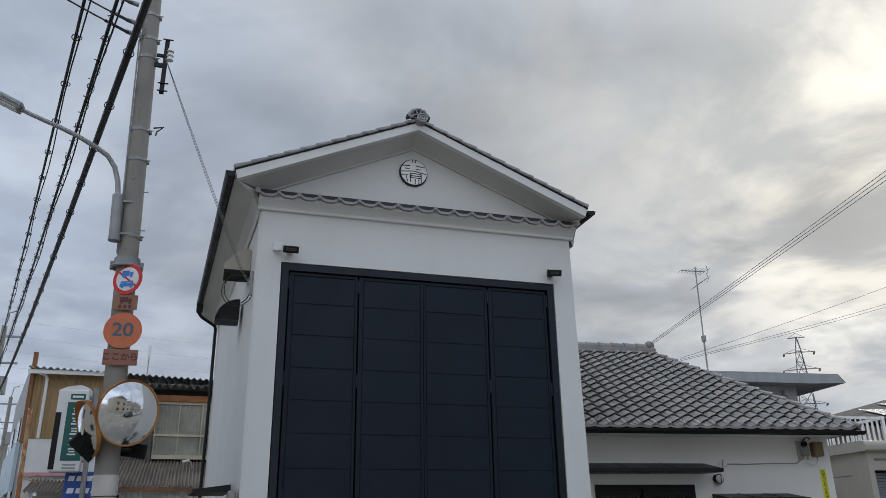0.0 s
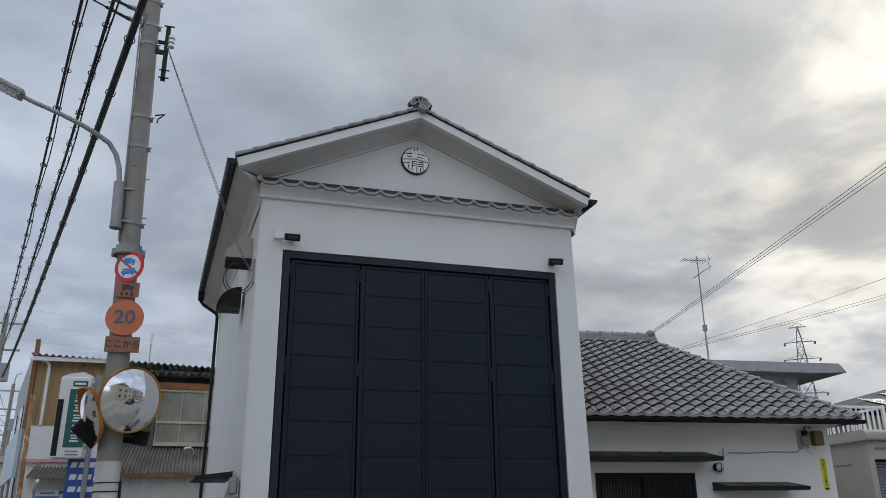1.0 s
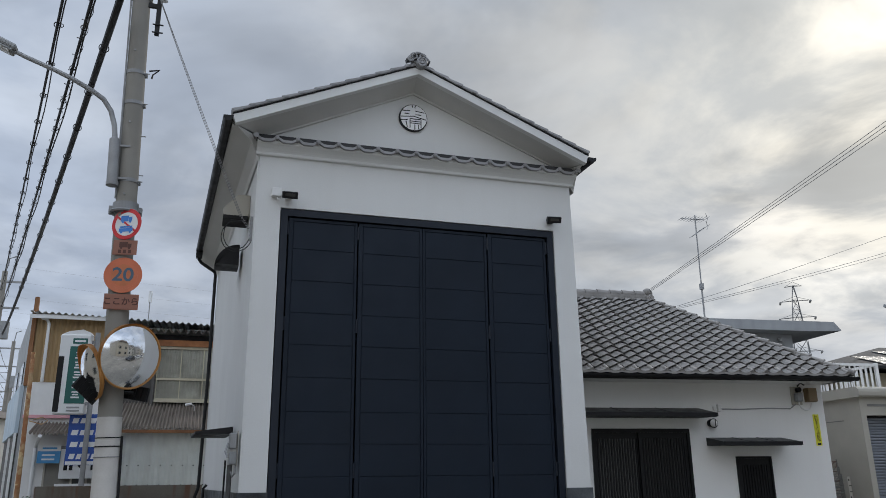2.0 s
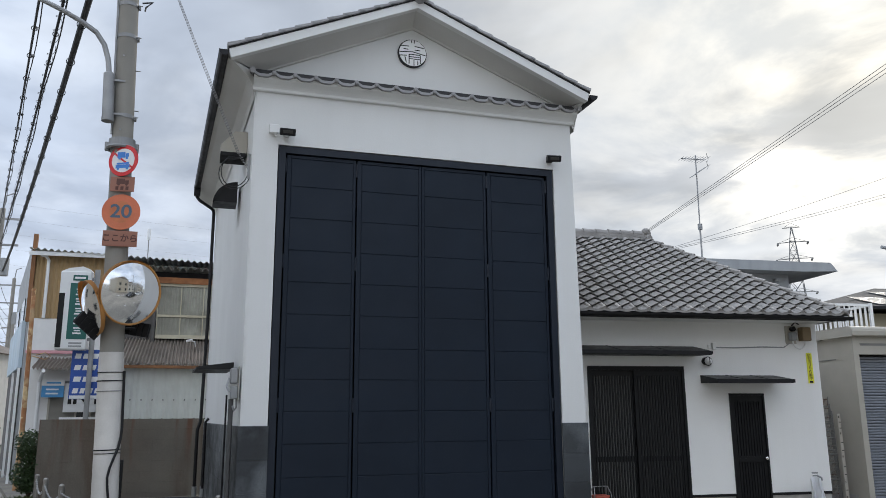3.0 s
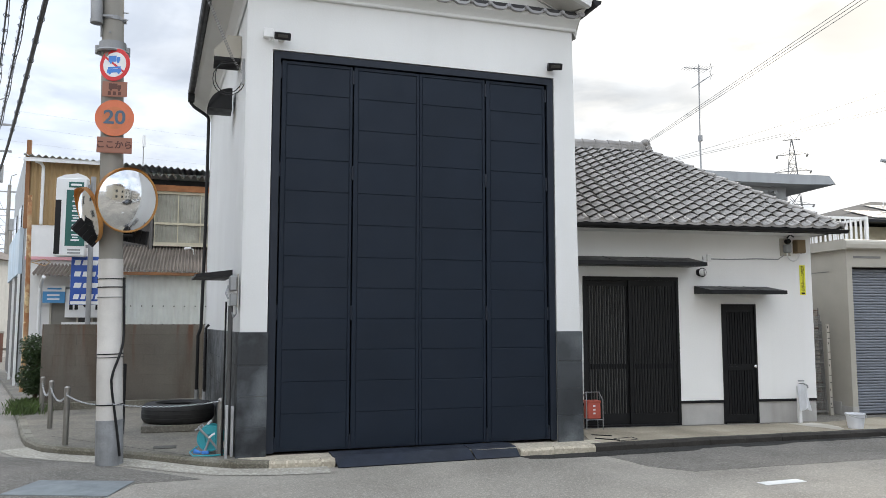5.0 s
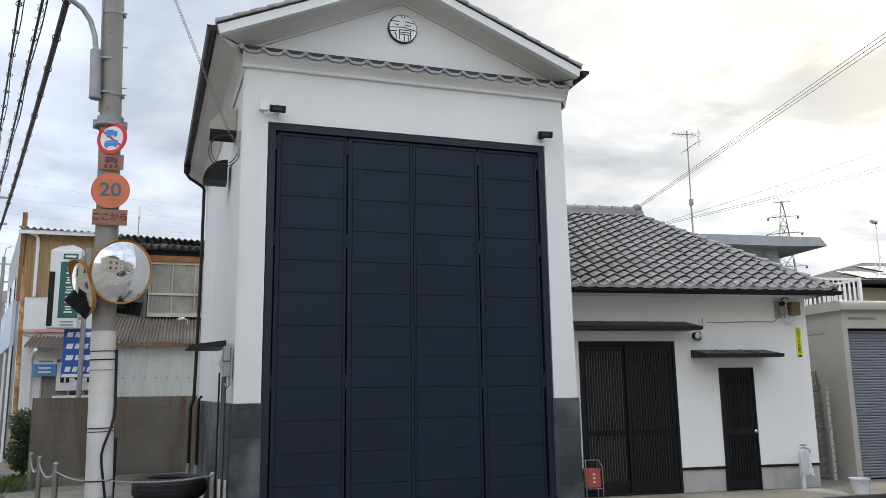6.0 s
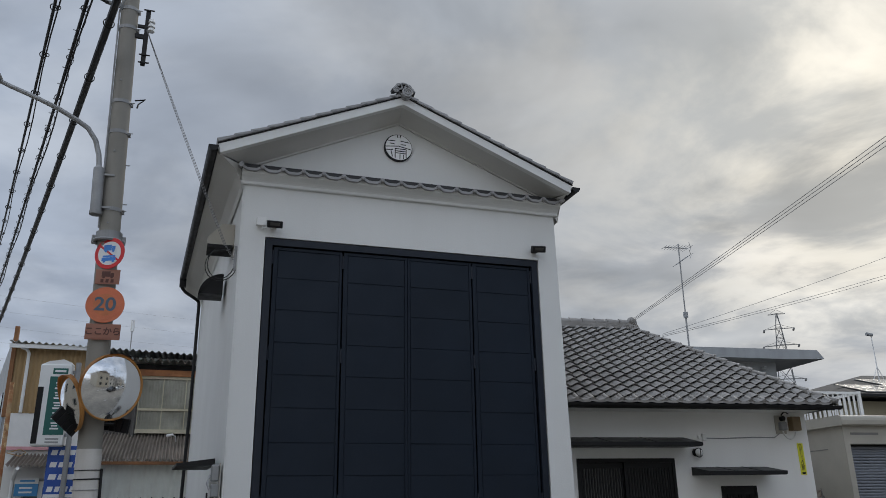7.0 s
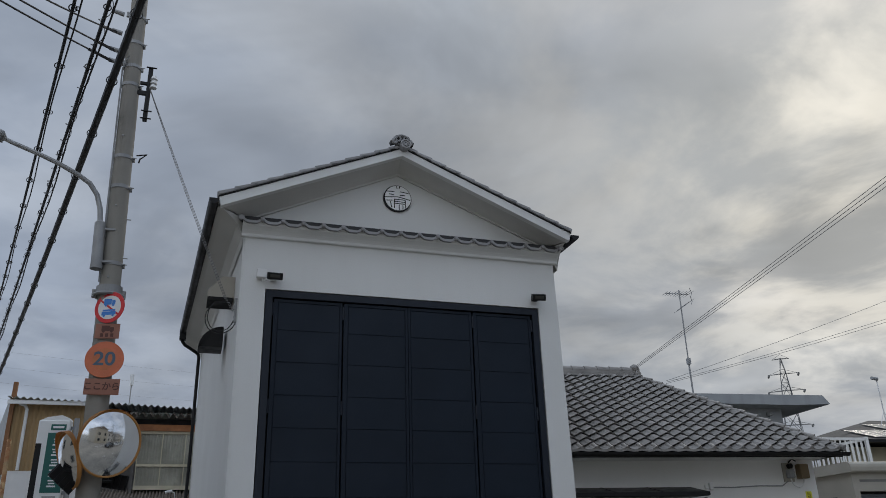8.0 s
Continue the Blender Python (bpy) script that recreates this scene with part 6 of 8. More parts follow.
    box(bm, (-0.46, -0.09, -0.065), (-0.02, 0.09, -0.035), 0.01)
    hd = part("lamp_head", bm, GREY_PAINT, lamp)
    hd.matrix_basis = pose(-3.08, 0.40, 6.965, 0, 24, 0)
    part("lens", boxes(((-0.42, -0.075, -0.072), (-0.06, 0.075, -0.064))), SIGN_WHITE, hd, "dull white lens")
    return p


make_pole()
SIGN_X = -1.52


def plate_m(z, out=0.02, yaw=0.0):
    q = pole_at(z)
    return Matrix.Translation((SIGN_X - 0.03 * (z - 4.0), q.y - pole_r(z) - out, z)) @ pose(0, 0, 0, 0, 0, yaw)


def round_sign(name, label, z, r, rim, face, rim_mat, yaw):
    s = thing(name, label, "sign")
    m = plate_m(z, 0.035, yaw)
    bm = bmesh.new()
    disc(bm, (0, 0, 0), (0, -1, 0), r, 0.006, 48)
    ring(bm, (0, 0, 0), (0, 1, 0), r, 0.006, 48, 6)
    o = part("plate", bm, rim_mat, s, smooth=True)
    o.matrix_basis = m
    bm = bmesh.new()
    disc(bm, (0, -0.0045, 0), (0, -1, 0), r - rim, 0.004, 48)
    f = part("face", bm, face, s, smooth=True)
    f.matrix_basis = m
    bm = bmesh.new()
    box(bm, (-0.03, 0.003, -0.12), (0.03, 0.03, 0.12))
    b = part("back_bracket", bm, DULL_STEEL, s)
    b.matrix_basis = m
    return s, m


def put(s, name, bm, mat, m, label=""):
    o = part(name, bm, mat, s, label)
    o.matrix_basis = m
    return o


def make_signs():
    s, m = round_sign("truck_ban_sign", "round no-trucks sign with red rim and blue vehicles", 4.735, 0.198, 0.044, SIGN_WHITE, SIGN_RED, -28)
    bm = bmesh.new()
    box(bm, (-0.012, -0.001, -0.165), (0.012, 0.001, 0.165), 0, pose(0, -0.0073, 0, 0, -52, 0))
    put(s, "bar", bm, SIGN_RED, m)
    bm = bmesh.new()
    for lo, hi in (((-0.08, -0.010, 0.035), (0.025, -0.0085, 0.11)), ((0.03, -0.010, 0.04), (0.075, -0.0085, 0.09))):
        box(bm, lo, hi)
    for x in (-0.05, 0.05):
        disc(bm, (x, -0.0092, 0.03), (0, -1, 0), 0.017, 0.0015, 14)
    put(s, "pictogram", bm, SIGN_BLUE, m)
    bm = bmesh.new()
    box(bm, (-0.095, -0.010, -0.10), (0.095, -0.0085, -0.055))
    box(bm, (-0.085, -0.010, -0.05), (0.085, -0.0085, -0.028))
    for x in (-0.06, 0.06):
        disc(bm, (x, -0.0092, -0.105), (0, -1, 0), 0.017, 0.0015, 14)
    put(s, "pictogram", bm, SIGN_BLUE, m)
    # plate with a truck and markings below it
    s = thing("supplementary_plate", "faded brown plate with a dark truck shape", "sign")
    m = plate_m(4.43, 0.03, -10)
    put(s, "plate", boxes(((-0.145, -0.004, -0.095), (0.145, 0.004, 0.095)), bevel=0.003), FADED, m)
    bm = bmesh.new()
    for lo, hi in (((-0.07, -0.007, 0.0), (0.03, -0.005, 0.07)), ((0.032, -0.007, 0.0), (0.075, -0.005, 0.05))):
        box(bm, lo, hi)
    for x in (-0.045, 0.05):
        disc(bm, (x, -0.006, -0.005), (0, -1, 0), 0.016, 0.002, 12)
    put(s, "pictogram", bm, DARK_RED, m)
    for x in (-0.06, 0.0, 0.06):
        put(s, "marking", boxes(((x - 0.018, -0.007, -0.075), (x + 0.018, -0.005, -0.03))), DARK_RED, m)
    s, m = round_sign("speed_limit_sign", "round speed limit sign faded to orange", 4.072, 0.220, 0.045, ORANGE_RED, ORANGE_RED, -6)
    bm = bmesh.new()
    disc(bm, (0, -0.0075, 0), (0, -1, 0), 0.138, 0.002, 40)
    put(s, "worn_centre", bm, OCHRE, m)
    o = lettering("numerals", "20", 0.235, m @ pose(0, -0.011, 0, 90, 0, 0), NUM_BLUE, s, 0.001, 1.1, 0.004)
    s = thing("start_plate", "faded brown plate with four characters", "sign")
    m = plate_m(3.737, 0.03, -4)
    put(s, "plate", boxes(((-0.2, -0.004, -0.098), (0.2, 0.004, 0.098)), bevel=0.003), FADED, m)
    bm = bmesh.new()
    prism(bm, [(-0.185, -0.083), (0.185, -0.083), (0.185, 0.083), (-0.185, 0.083)], -0.006, -0.004, "y")
    put(s, "border", bm, FADED, m)
    lettering("characters", "ここから", 0.104, m @ pose(0, -0.009, 0, 90, 0, 0), DARK_RED, s, 0.001, 1.0, 0.0025)


make_signs()


def make_mirror(name_at, normal, R, lean_a):
    mi = thing("traffic_mirror", "round convex traffic mirror with orange rim", "mirror", group="mirrors on the pole")
    n = Vector(normal).normalized()
    base = Matrix.Translation(name_at) @ n.to_track_quat("Z", "Y").to_matrix().to_4x4()
    bm = bmesh.new()
    sph = R * 2.3
    rows = []
    seg, rings = 40, 9
    c0 = None
    for k in range(rings + 1):
        rr = R * k / rings
        z = math.sqrt(sph * sph - rr * rr) - math.sqrt(sph * sph - R * R)
        if k == 0:
            rows.append([bm.verts.new((0, 0, z))])
        else:
            rows.append([bm.verts.new((rr * math.cos(i * math.tau / seg), rr * math.sin(i * math.tau / seg), z)) for i in range(seg)])
    for i in range(seg):
        bm.faces.new((rows[0][0], rows[1][i], rows[1][(i + 1) % seg]))
    for a, b in zip(rows[1:], rows[2:]):
        for i in range(seg):
            bm.faces.new((a[i], b[i], b[(i + 1) % seg], a[(i + 1) % seg]))
    o = part("mirror_face", bm, MIRROR, mi, "real convex mirror", smooth=True)
    o.matrix_basis = base
    bm = bmesh.new()
    ring(bm, (0, 0, 0.0), (0, 0, 1), R + 0.008, 0.012, 40, 8)
    prof = [(R + 0.016, 0.0), (R + 0.004, -0.04), (R * 0.75, -0.08), (R * 0.3, -0.10)]
    prev = None
    for rr, z in prof:
        cur = [bm.verts.new((rr * math.cos(i * math.tau / 32), rr * math.sin(i * math.tau / 32), z)) for i in range(32)]
        if prev:
            for i in range(32):
                bm.faces.new((prev[i], prev[(i + 1) % 32], cur[(i + 1) % 32], cur[i]))
        prev = cur
    bm.faces.new(prev)
    o = part("rim", bm, MIRROR_ORANGE, mi, "orange rim and back shell", smooth=True)
    o.matrix_basis = base
    # a curved visor over the upper edge
    bm = bmesh.new()
    va = []
    for z, grow in ((-0.035, 0.018), (0.025, 0.020), (0.062, 0.023)):
        va.append([bm.verts.new(((R + grow) * math.cos(a), (R + grow) * math.sin(a), z - 0.055 * abs(q / 14 - 0.5) * 2 * (z > 0))) for q, a in [(q, radians(90 + lean_a + 78 * (q / 7 - 1))) for q in range(15)]])
    for a, b in zip(va, va[1:]):
        for q in range(14):
            bm.faces.new((a[q], a[q + 1], b[q + 1], b[q]))
    bmesh.ops.solidify(bm, geom=list(bm.faces), thickness=0.004)
    o = part("visor", bm, MIRROR_ORANGE, mi, "faded orange visor", smooth=True)
    o.matrix_basis = base
    back = Vector(name_at) - n * 0.1
    q = pole_at(name_at[2])
    bm = bmesh.new()
    tube(bm, [back, back - n * 0.06, q], 0.024, 8)
    part("arm", bm, MIRROR_ORANGE, mi)
    return mi


make_mirror((-1.325, 0.24, 3.05), (0.54, -0.82, -0.17), 0.372, 38)
make_mirror((-1.765, 0.38, 2.87), (-0.90, -0.38, -0.28), 0.32, 12)


def make_mirror_plates():
    for at, turn, tilt in (((-1.78, 0.36, 2.66), 30, 38), ((-1.26, 0.62, 2.66), -20, 10)):
        p = thing("notice_board", "black notice plate below the mirrors seen from behind", "sign", group="plates below the mirrors")
        m = Matrix.Translation(at) @ pose(0, 0, 0, 0, tilt, turn)
        bm = boxes(((-0.17, -0.012, -0.085), (0.17, 0.012, 0.085)), bevel=0.005)
        put(p, "board", bm, BLACK_METAL, m)
        bm = bmesh.new()
        for k in range(5):
            box(bm, (-0.16 + 0.075 * k, -0.03, -0.085), (-0.14 + 0.075 * k, -0.012, 0.085))
        put(p, "rib", bm, BLACK_METAL, m)
        bm = bmesh.new()
        tube(bm, [at, pole_at(at[2])], 0.02, 6)
        part("arm", bm, BLACK_METAL, p)


make_mirror_plates()


# ---- overhead cables ----
def line_pts(a, b, sag, n):
    a, b = Vector(a), Vector(b)
    return [a.lerp(b, k / n) - Vector((0, 0, sag * 4 * (k / n) * (1 - k / n))) for k in range(n + 1)]


def make_cables():
    # three bundles along the side street
    specs = [((-1.535, -1.5, 7.595), (-10.456, 35.2, 9.053), 0.048, "thick"), ((-1.861, -1.5, 7.526), (-10.693, 35.2, 10.51), 0.022, "spiral"), ((-2.202, -1.5, 7.453), (-10.838, 35.2, 11.40), 0.019, "ringed")]
    for near, far, r, style in specs:
        near, far = Vector(near), Vector(far)
        start = near + (near - far) * 0.55
        c = thing("cable_bundle", "black overhead cable bundle strung along the side street", "cable", group="cables over the side street")
        bm = bmesh.new()
        n = 60
        # a gentle hanging curve through the near and far points
        L0 = (start - near).length
        L1 = (near - far).length
        sm = []
        for k in range(n + 1):
            s = -L0 + (L0 + L1) * k / n
            f = s / L1
            p = near + (far - near) * f
            p.z += 2.0 * (f * f - f) if f > 0 else -2.0 * f
            sm.append(p)
        tube(bm, sm, r, 8)
        if style != "thick":
            side = Vector((0.05, 0, -0.03))
            tube(bm, [p + side * (1 + 0.4 * math.sin(i)) for i, p in enumerate(sm)], r * 0.5, 6)
        part("cable", bm, CABLE, c, smooth=True)
        def at(s):
            f = s / L1
            p = near + (far - near) * f
            p.z += 2.0 * (f * f - f) if f > 0 else -2.0 * f
            return p
        t = (far - near).normalized()
        if style == "spiral":
            bm = bmesh.new()
            pts = []
            a = t.orthogonal().normalized()
            b = t.cross(a)
            k = 0
            s = -4.0
            while s < 26:
                ph = s / 0.55 * math.tau
                pts.append(at(s) + (a * math.cos(ph) + b * math.sin(ph)) * 0.055 + Vector((0, 0, -0.02)))
                s += 0.045
            tube(bm, pts, 0.0045, 4)
            part("spiral_hanger", bm, CABLE, c, "loose spiral hanger wire")
        step, s = (1.5 if style == "thick" else 1.35), -1.8
        while s < 22:
            bm = bmesh.new()
            ring(bm, at(s), t, r + 0.018 if style != "ringed" else 0.042, 0.007, 14, 6)
            if style == "ringed":
                ring(bm, at(s) + Vector((0.05, 0, 0)), t + Vector((0.3, 0, 0)), 0.025, 0.006, 12, 5)
            part("hanger_ring", bm, CABLE, c)
            s += step
    # thinner wires arriving from the upper left
    for k, (z, lx, lz) in enumerate(((8.87, -2.432, 7.807), (8.56, -2.705, 7.745), (8.37, -2.911, 7.698))):
        c = thing("line_wire", "black insulated line wire tied to the pole", "wire", group="wires tied to the pole")
        q = Vector((-1.96, 0.40, z))
        bm = bmesh.new()
        pts = line_pts(q, (lx * 1.32 - q.x * 0.32, -2.1, lz * 1.32 - q.z * 0.32), 0.02, 16)
        tube(bm, pts, 0.012, 6)
        part("wire", bm, CABLE, c)
        bm = bmesh.new()
        tube(bm, pts[:4], 0.022, 6)
        part("sleeve", bm, CABLE, c)
    # service drop to the storehouse
    for off in (0.0, 0.025, 0.05):
        c = thing("service_drop", "thin grey service wire from pole to storehouse", "wire", group="service wires to the storehouse")
        bm = bmesh.new()
        q = Vector((-1.395 - off * 0.6, 0.36, 7.96 + off))
        tube(bm, line_pts(q, (-0.115 - off, 0.42, 4.92 + off), 0.02 + 0.5 * off, 18), 0.0036, 5)
        part("wire", bm, WIRE, c)
    # drooping thin lines behind
    for k in range(5):
        c = thing("distant_line", "distant power line across the pale sky", "wire", group="distant lines")
        bm = bmesh.new()
        z = 33 + k * 3.1
        tube(bm, line_pts((-90, 150, z + 2), (10, 170, z - 3), 1.2, 12), 0.012, 4)
        part("wire", bm, WIRE, c)


make_cables()


# ---- the corner lot ----
def make_corner():
    bw = thing("block_wall", "stained grey concrete boundary wall", "wall", kind="structure")
    z = 0.0
    k = 0
    while z < 1.44:
        x = -3.25 - (0.0 if k % 2 else 0.2)
        h = 0.195
        while x < -0.34:
            a, b = max(x, -3.25), min(x + 0.4, -0.33)
            if b - a > 0.03:
                bm = boxes(((a + 0.0008, 6.65 + random.uniform(0, 0.002), z + 0.0008), (b - 0.0008, 6.79, z + h - 0.0008)), bevel=0.0012)
                part("block", bm, BLOCK, bw)
            x += 0.4
        z += h
        k += 1
    part("mortar", boxes(((-3.245, 6.662, 0.0), (-0.335, 6.78, 1.36))), BLOCK, bw)
    part("coping", boxes(((-3.25, 6.651, 1.366), (-0.33, 6.79, 1.46)), bevel=0.008), BLOCK, bw, "worn concrete coping")
    lk = thing("low_kerb", "low concrete border before the boundary wall", "kerb", kind="structure")
    bm = bmesh.new()
    prism(bm, [(-3.42, 6.25), (-3.3, 6.15), (-0.33, 6.38), (-0.33, 6.50), (-3.25, 6.28), (-3.25, 6.65), (-3.42, 6.65)], 0.0, 0.13, "z")
    part("border", bm, KERBSTONE, lk)
    # bollards and chain
    spots = [((-3.05, 5.75), 0.62), ((-2.57, 3.55), 0.70), ((-2.09, 1.69), 0.74), ((-0.19, 0.27), 0.665)]
    tops = []
    for (x, y), hgt in spots:
        b = thing("bollard", "round steel bollard on the forecourt", "bollard", group="bollards round the corner", at=(x, y, 0))
        bm = bmesh.new()
        rod(bm, (0, 0, 0), (0, 0, hgt), 0.038, n=16)
        rod(bm, (0, 0, hgt), (0, 0, hgt + 0.02), 0.038, 0.02, 16)
        part("post", bm, BOLLARD, b, smooth=True)
        bm = bmesh.new()
        ring(bm, (0, -0.04, hgt - 0.08), (1, 0, 0), 0.02, 0.005, 12, 5)
        part("eyelet", bm, STEEL, b)
        tops.append(Vector((x, y - 0.04, hgt - (0.015 if x > -1 else 0.09))))
    mid = pole_at(0.64) + Vector((0.0, -0.17, 0))
    for a, b, sag in ((tops[0], tops[1], 0.16), (tops[1], tops[2], 0.13), (tops[2], mid, 0.05), (mid, tops[3], 0.05)):
        c = thing("chain", "thin pale chain strung between the bollards", "chain", group="chains between bollards")
        pts = line_pts(a, b, sag, 40)
        bm = bmesh.new()
        for i in range(40):
            t = pts[i + 1] - pts[i]
            m = Matrix.Translation((pts[i] + pts[i + 1]) / 2) @ t.to_track_quat("X", "Z").to_matrix().to_4x4() @ pose(0, 0, 0, 90 * (i % 2), 0, 0) @ Matrix.Diagonal((1.35, 0.7, 1, 1))
            s0 = len(bm.verts)
            ring(bm, (0, 0, 0), (0, 0, 1), max(0.010, t.length * 0.40), 0.0035, 8, 4)
            bm.verts.ensure_lookup_table()
            bmesh.ops.transform(bm, matrix=m, verts=bm.verts[s0:])
        tagged(part("links", bm, STEEL, c), kind="stuff")
    # truck tyre on a slab
    sl = thing("concrete_plate", "flat concrete plate under the tyre", "plate")
    part("plate", boxes(((-1.22, 2.55, 0), (-0.25, 3.4, 0.10)), bevel=0.01), APRON, sl)
    ty = thing("scrap_wheel", "old black truck tyre lying on its side", "tyre", at=(-0.72, 3.05, 0.10))
    prof = [(0.30, 0.03), (0.33, 0.0), (0.46, 0.0), (0.50, 0.02), (0.525, 0.06), (0.53, 0.14), (0.525, 0.22), (0.50, 0.26), (0.46, 0.285), (0.33, 0.285), (0.30, 0.25), (0.32, 0.22), (0.42, 0.20), (0.46, 0.14), (0.42, 0.08), (0.32, 0.06)]
    bm = bmesh.new()
    n = 48
    rows = [[bm.verts.new((r * math.cos(k * math.tau / n), r * math.sin(k * math.tau / n), z)) for r, z in prof] for k in range(n)]
    for k in range(n):
        for j in range(len(prof)):
            bm.faces.new((rows[k][j], rows[(k + 1) % n][j], rows[(k + 1) % n][(j + 1) % len(prof)], rows[k][(j + 1) % len(prof)]))
    part("carcass", bm, RUBBER, ty, smooth=True)
    bm = bmesh.new()
    for z in (0.085, 0.145, 0.205):
        ring(bm, (0, 0, z), (0, 0, 1), 0.527, 0.006, 48, 5)
    part("tread_rib", bm, RUBBER, ty, smooth=True)
    # hose reel
    TEAL = surface("teal_plastic", (0.03, 0.33, 0.38), 0.4, vary=0.08, bump=0.02)
    h = thing("hose_reel", "teal garden hose reel with white frame", "hose reel", at=(-0.29, 0.42, 0), turn=-8)
    for y in (-0.11, 0.11):
        bm = bmesh.new()
        disc(bm, (0, y, 0.20), (0, 1, 0), 0.150, 0.012, 28)
        ring(bm, (0, y - 0.006, 0.20), (0, 1, 0), 0.145, 0.010, 28, 6)
        ring(bm, (0, y - 0.006, 0.20), (0, 1, 0), 0.06, 0.010, 20, 6)
        part("drum_flange", bm, TEAL, h, smooth=True)
        bm = bmesh.new()
        tube(bm, [(-0.17, y * 1.3, 0.30), (-0.13, y * 1.3, 0.33), (0.0, y * 1.3, 0.20), (0.13, y * 1.3, 0.03), (0.15, y * 1.3, 0.0), (-0.02, y * 1.3, 0.0), (-0.06, y * 1.3, 0.03), (0.0, y * 1.3, 0.20)], 0.014, 8)
        part("side_frame", bm, GREY_PAINT, h, smooth=True)
    bm = bmesh.new()
    for k in range(9):
        for j, R in enumerate((0.075, 0.098)):
            ring(bm, (0, -0.088 + 0.022 * k, 0.22), (0, 1, 0), R, 0.011, 20, 6)
    part("hose_coil", bm, TEAL, h, smooth=True)
    bm = bmesh.new()
    tube(bm, [(-0.02, 0.14, 0.38), (-0.02, -0.14, 0.38)], 0.014, 8)
    tube(bm, [(0, -0.14, 0.22), (0, -0.19, 0.22), (0.06, -0.2, 0.27), (0.06, -0.25, 0.27)], 0.012, 8)
    part("handle", bm, SIGN_WHITE, h, smooth=True)
    bm = bmesh.new()
    tube(bm, [(0.08, -0.05, 0.14), (0.16, -0.1, 0.04), (0.2, -0.12, 0.012), (0.05, -0.22, 0.012), (-0.18, -0.2, 0.012), (-0.24, -0.05, 0.03), (-0.16, 0.02, 0.09)], 0.011, 6)
    part("loose_hose", bm, TEAL, h, smooth=True)
    bm = bmesh.new()
    box(bm, (-0.09, -0.17, 0.02), (0.0, -0.13, 0.06), 0.008)
    rod(bm, (-0.1, -0.15, 0.04), (-0.18, -0.15, 0.06), 0.018, 0.028, 10)
    part("nozzle", bm, SIGN_BLUE, h)
    # galvanised posts by the meter
    for x, y, hgt in ((-0.13, 0.02, 0.62), (-0.06, 0.10, 0.60)):
        g = thing("guard_post", "short galvanised guard post beside the corner", "post", group="guard posts", at=(x, y, 0))
        part("post", boxes(((-0.018, -0.018, 0), (0.018, 0.018, hgt)), bevel=0.004), STEEL, g)
    # dark upright pipe beside the pole
    g = thing("dark_post", "dark metal post behind the utility pole", "post", at=(-1.475, 2.6, 0))
    part("post", boxes(((-0.03, -0.03, 0), (0.03, 0.03, 1.0)), bevel=0.004), BLACK_METAL, g)


make_corner()


# ---- the neighbour behind the boundary wall ----
def corrugated(bm, a, b, up, pitch, depth, n_per=4, out=(0, -1, 0)):
    """A wavy metal sheet between a and b (its foot), reaching up by the vector up."""
    a, b, up, out = Vector(a), Vector(b), Vector(up), Vector(out)
    n = max(2, int((b - a).length / pitch * n_per))
    lo, hi = [], []
    for i in range(n + 1):
        w = depth * math.sin(i / n_per * math.tau)
        lo.append(bm.verts.new(a.lerp(b, i / n) + out * w))
        hi.append(bm.verts.new(a.lerp(b, i / n) + up + out * w))
    for i in range(n):
        bm.faces.new((lo[i], lo[i + 1], hi[i + 1], hi[i]))


TAN_SHEET = surface("tan_corrugated_sheet", (0.36, 0.245, 0.12), 0.6, vary=0.08, scale=1.0, stain=0.3, stain_tone=(0.22, 0.15, 0.08), streak=True, bump=0.04)
RUST = surface("rusty_paint", (0.58, 0.40, 0.22), 0.75, vary=0.4, scale=5, stain=0.85, stain_tone=(0.32, 0.11, 0.035), bump=0.15, speck=0.4, speck_scale=9, edge=(0.44, 0.56))
RUST_BEAM = surface("rusted_beam", (0.36, 0.15, 0.06), 0.8, vary=0.35, scale=4, stain=0.6, stain_tone=(0.14, 0.05, 0.02), bump=0.15)
OLD_ROOF = surface("weathered_roof_sheet", (0.21, 0.175, 0.145), 0.8, vary=0.2, scale=1.2, stain=0.5, stain_tone=(0.07, 0.055, 0.045), streak=False, bump=0.15)
PALE_SHEET = surface("pale_corrugated_sheet", (0.60, 0.63, 0.60), 0.6, vary=0.07, stain=0.35, stain_tone=(0.32, 0.31, 0.29), streak=True, bump=0.05)
POLYCARB = surface("dirty_translucent_sheet", (0.34, 0.335, 0.28), 0.35, vary=0.3, scale=1.8, stain=0.9, stain_tone=(0.12, 0.115, 0.09), streak=False, bump=0.03)
TIMBER = surface("brown_timber", (0.24, 0.11, 0.045), 0.75, vary=0.2, scale=3, stain=0.4, bump=0.15)
BAY_FRAME = surface("yellowed_bay_frame", (0.52, 0.48, 0.36), 0.7, vary=0.15, stain=0.5, stain_tone=(0.28, 0.22, 0.13), bump=0.08)
GREEN = surface("sign_green", (0.008, 0.105, 0.09), 0.45, vary=0.04, bump=0)
DEEP_BLUE = surface("deep_blue_sign", (0.02, 0.08, 0.36), 0.45, vary=0.06, bump=0)
SKY_BLUE = surface("bright_blue_sign", (0.06, 0.27, 0.55), 0.45, vary=0.06, bump=0)
PINK = surface("pink_stripe", (0.65, 0.33, 0.36), 0.6, vary=0.06, bump=0)
GLASS_DARK = glass_material("dark_window_glass", (0.03, 0.035, 0.04), 0.08)
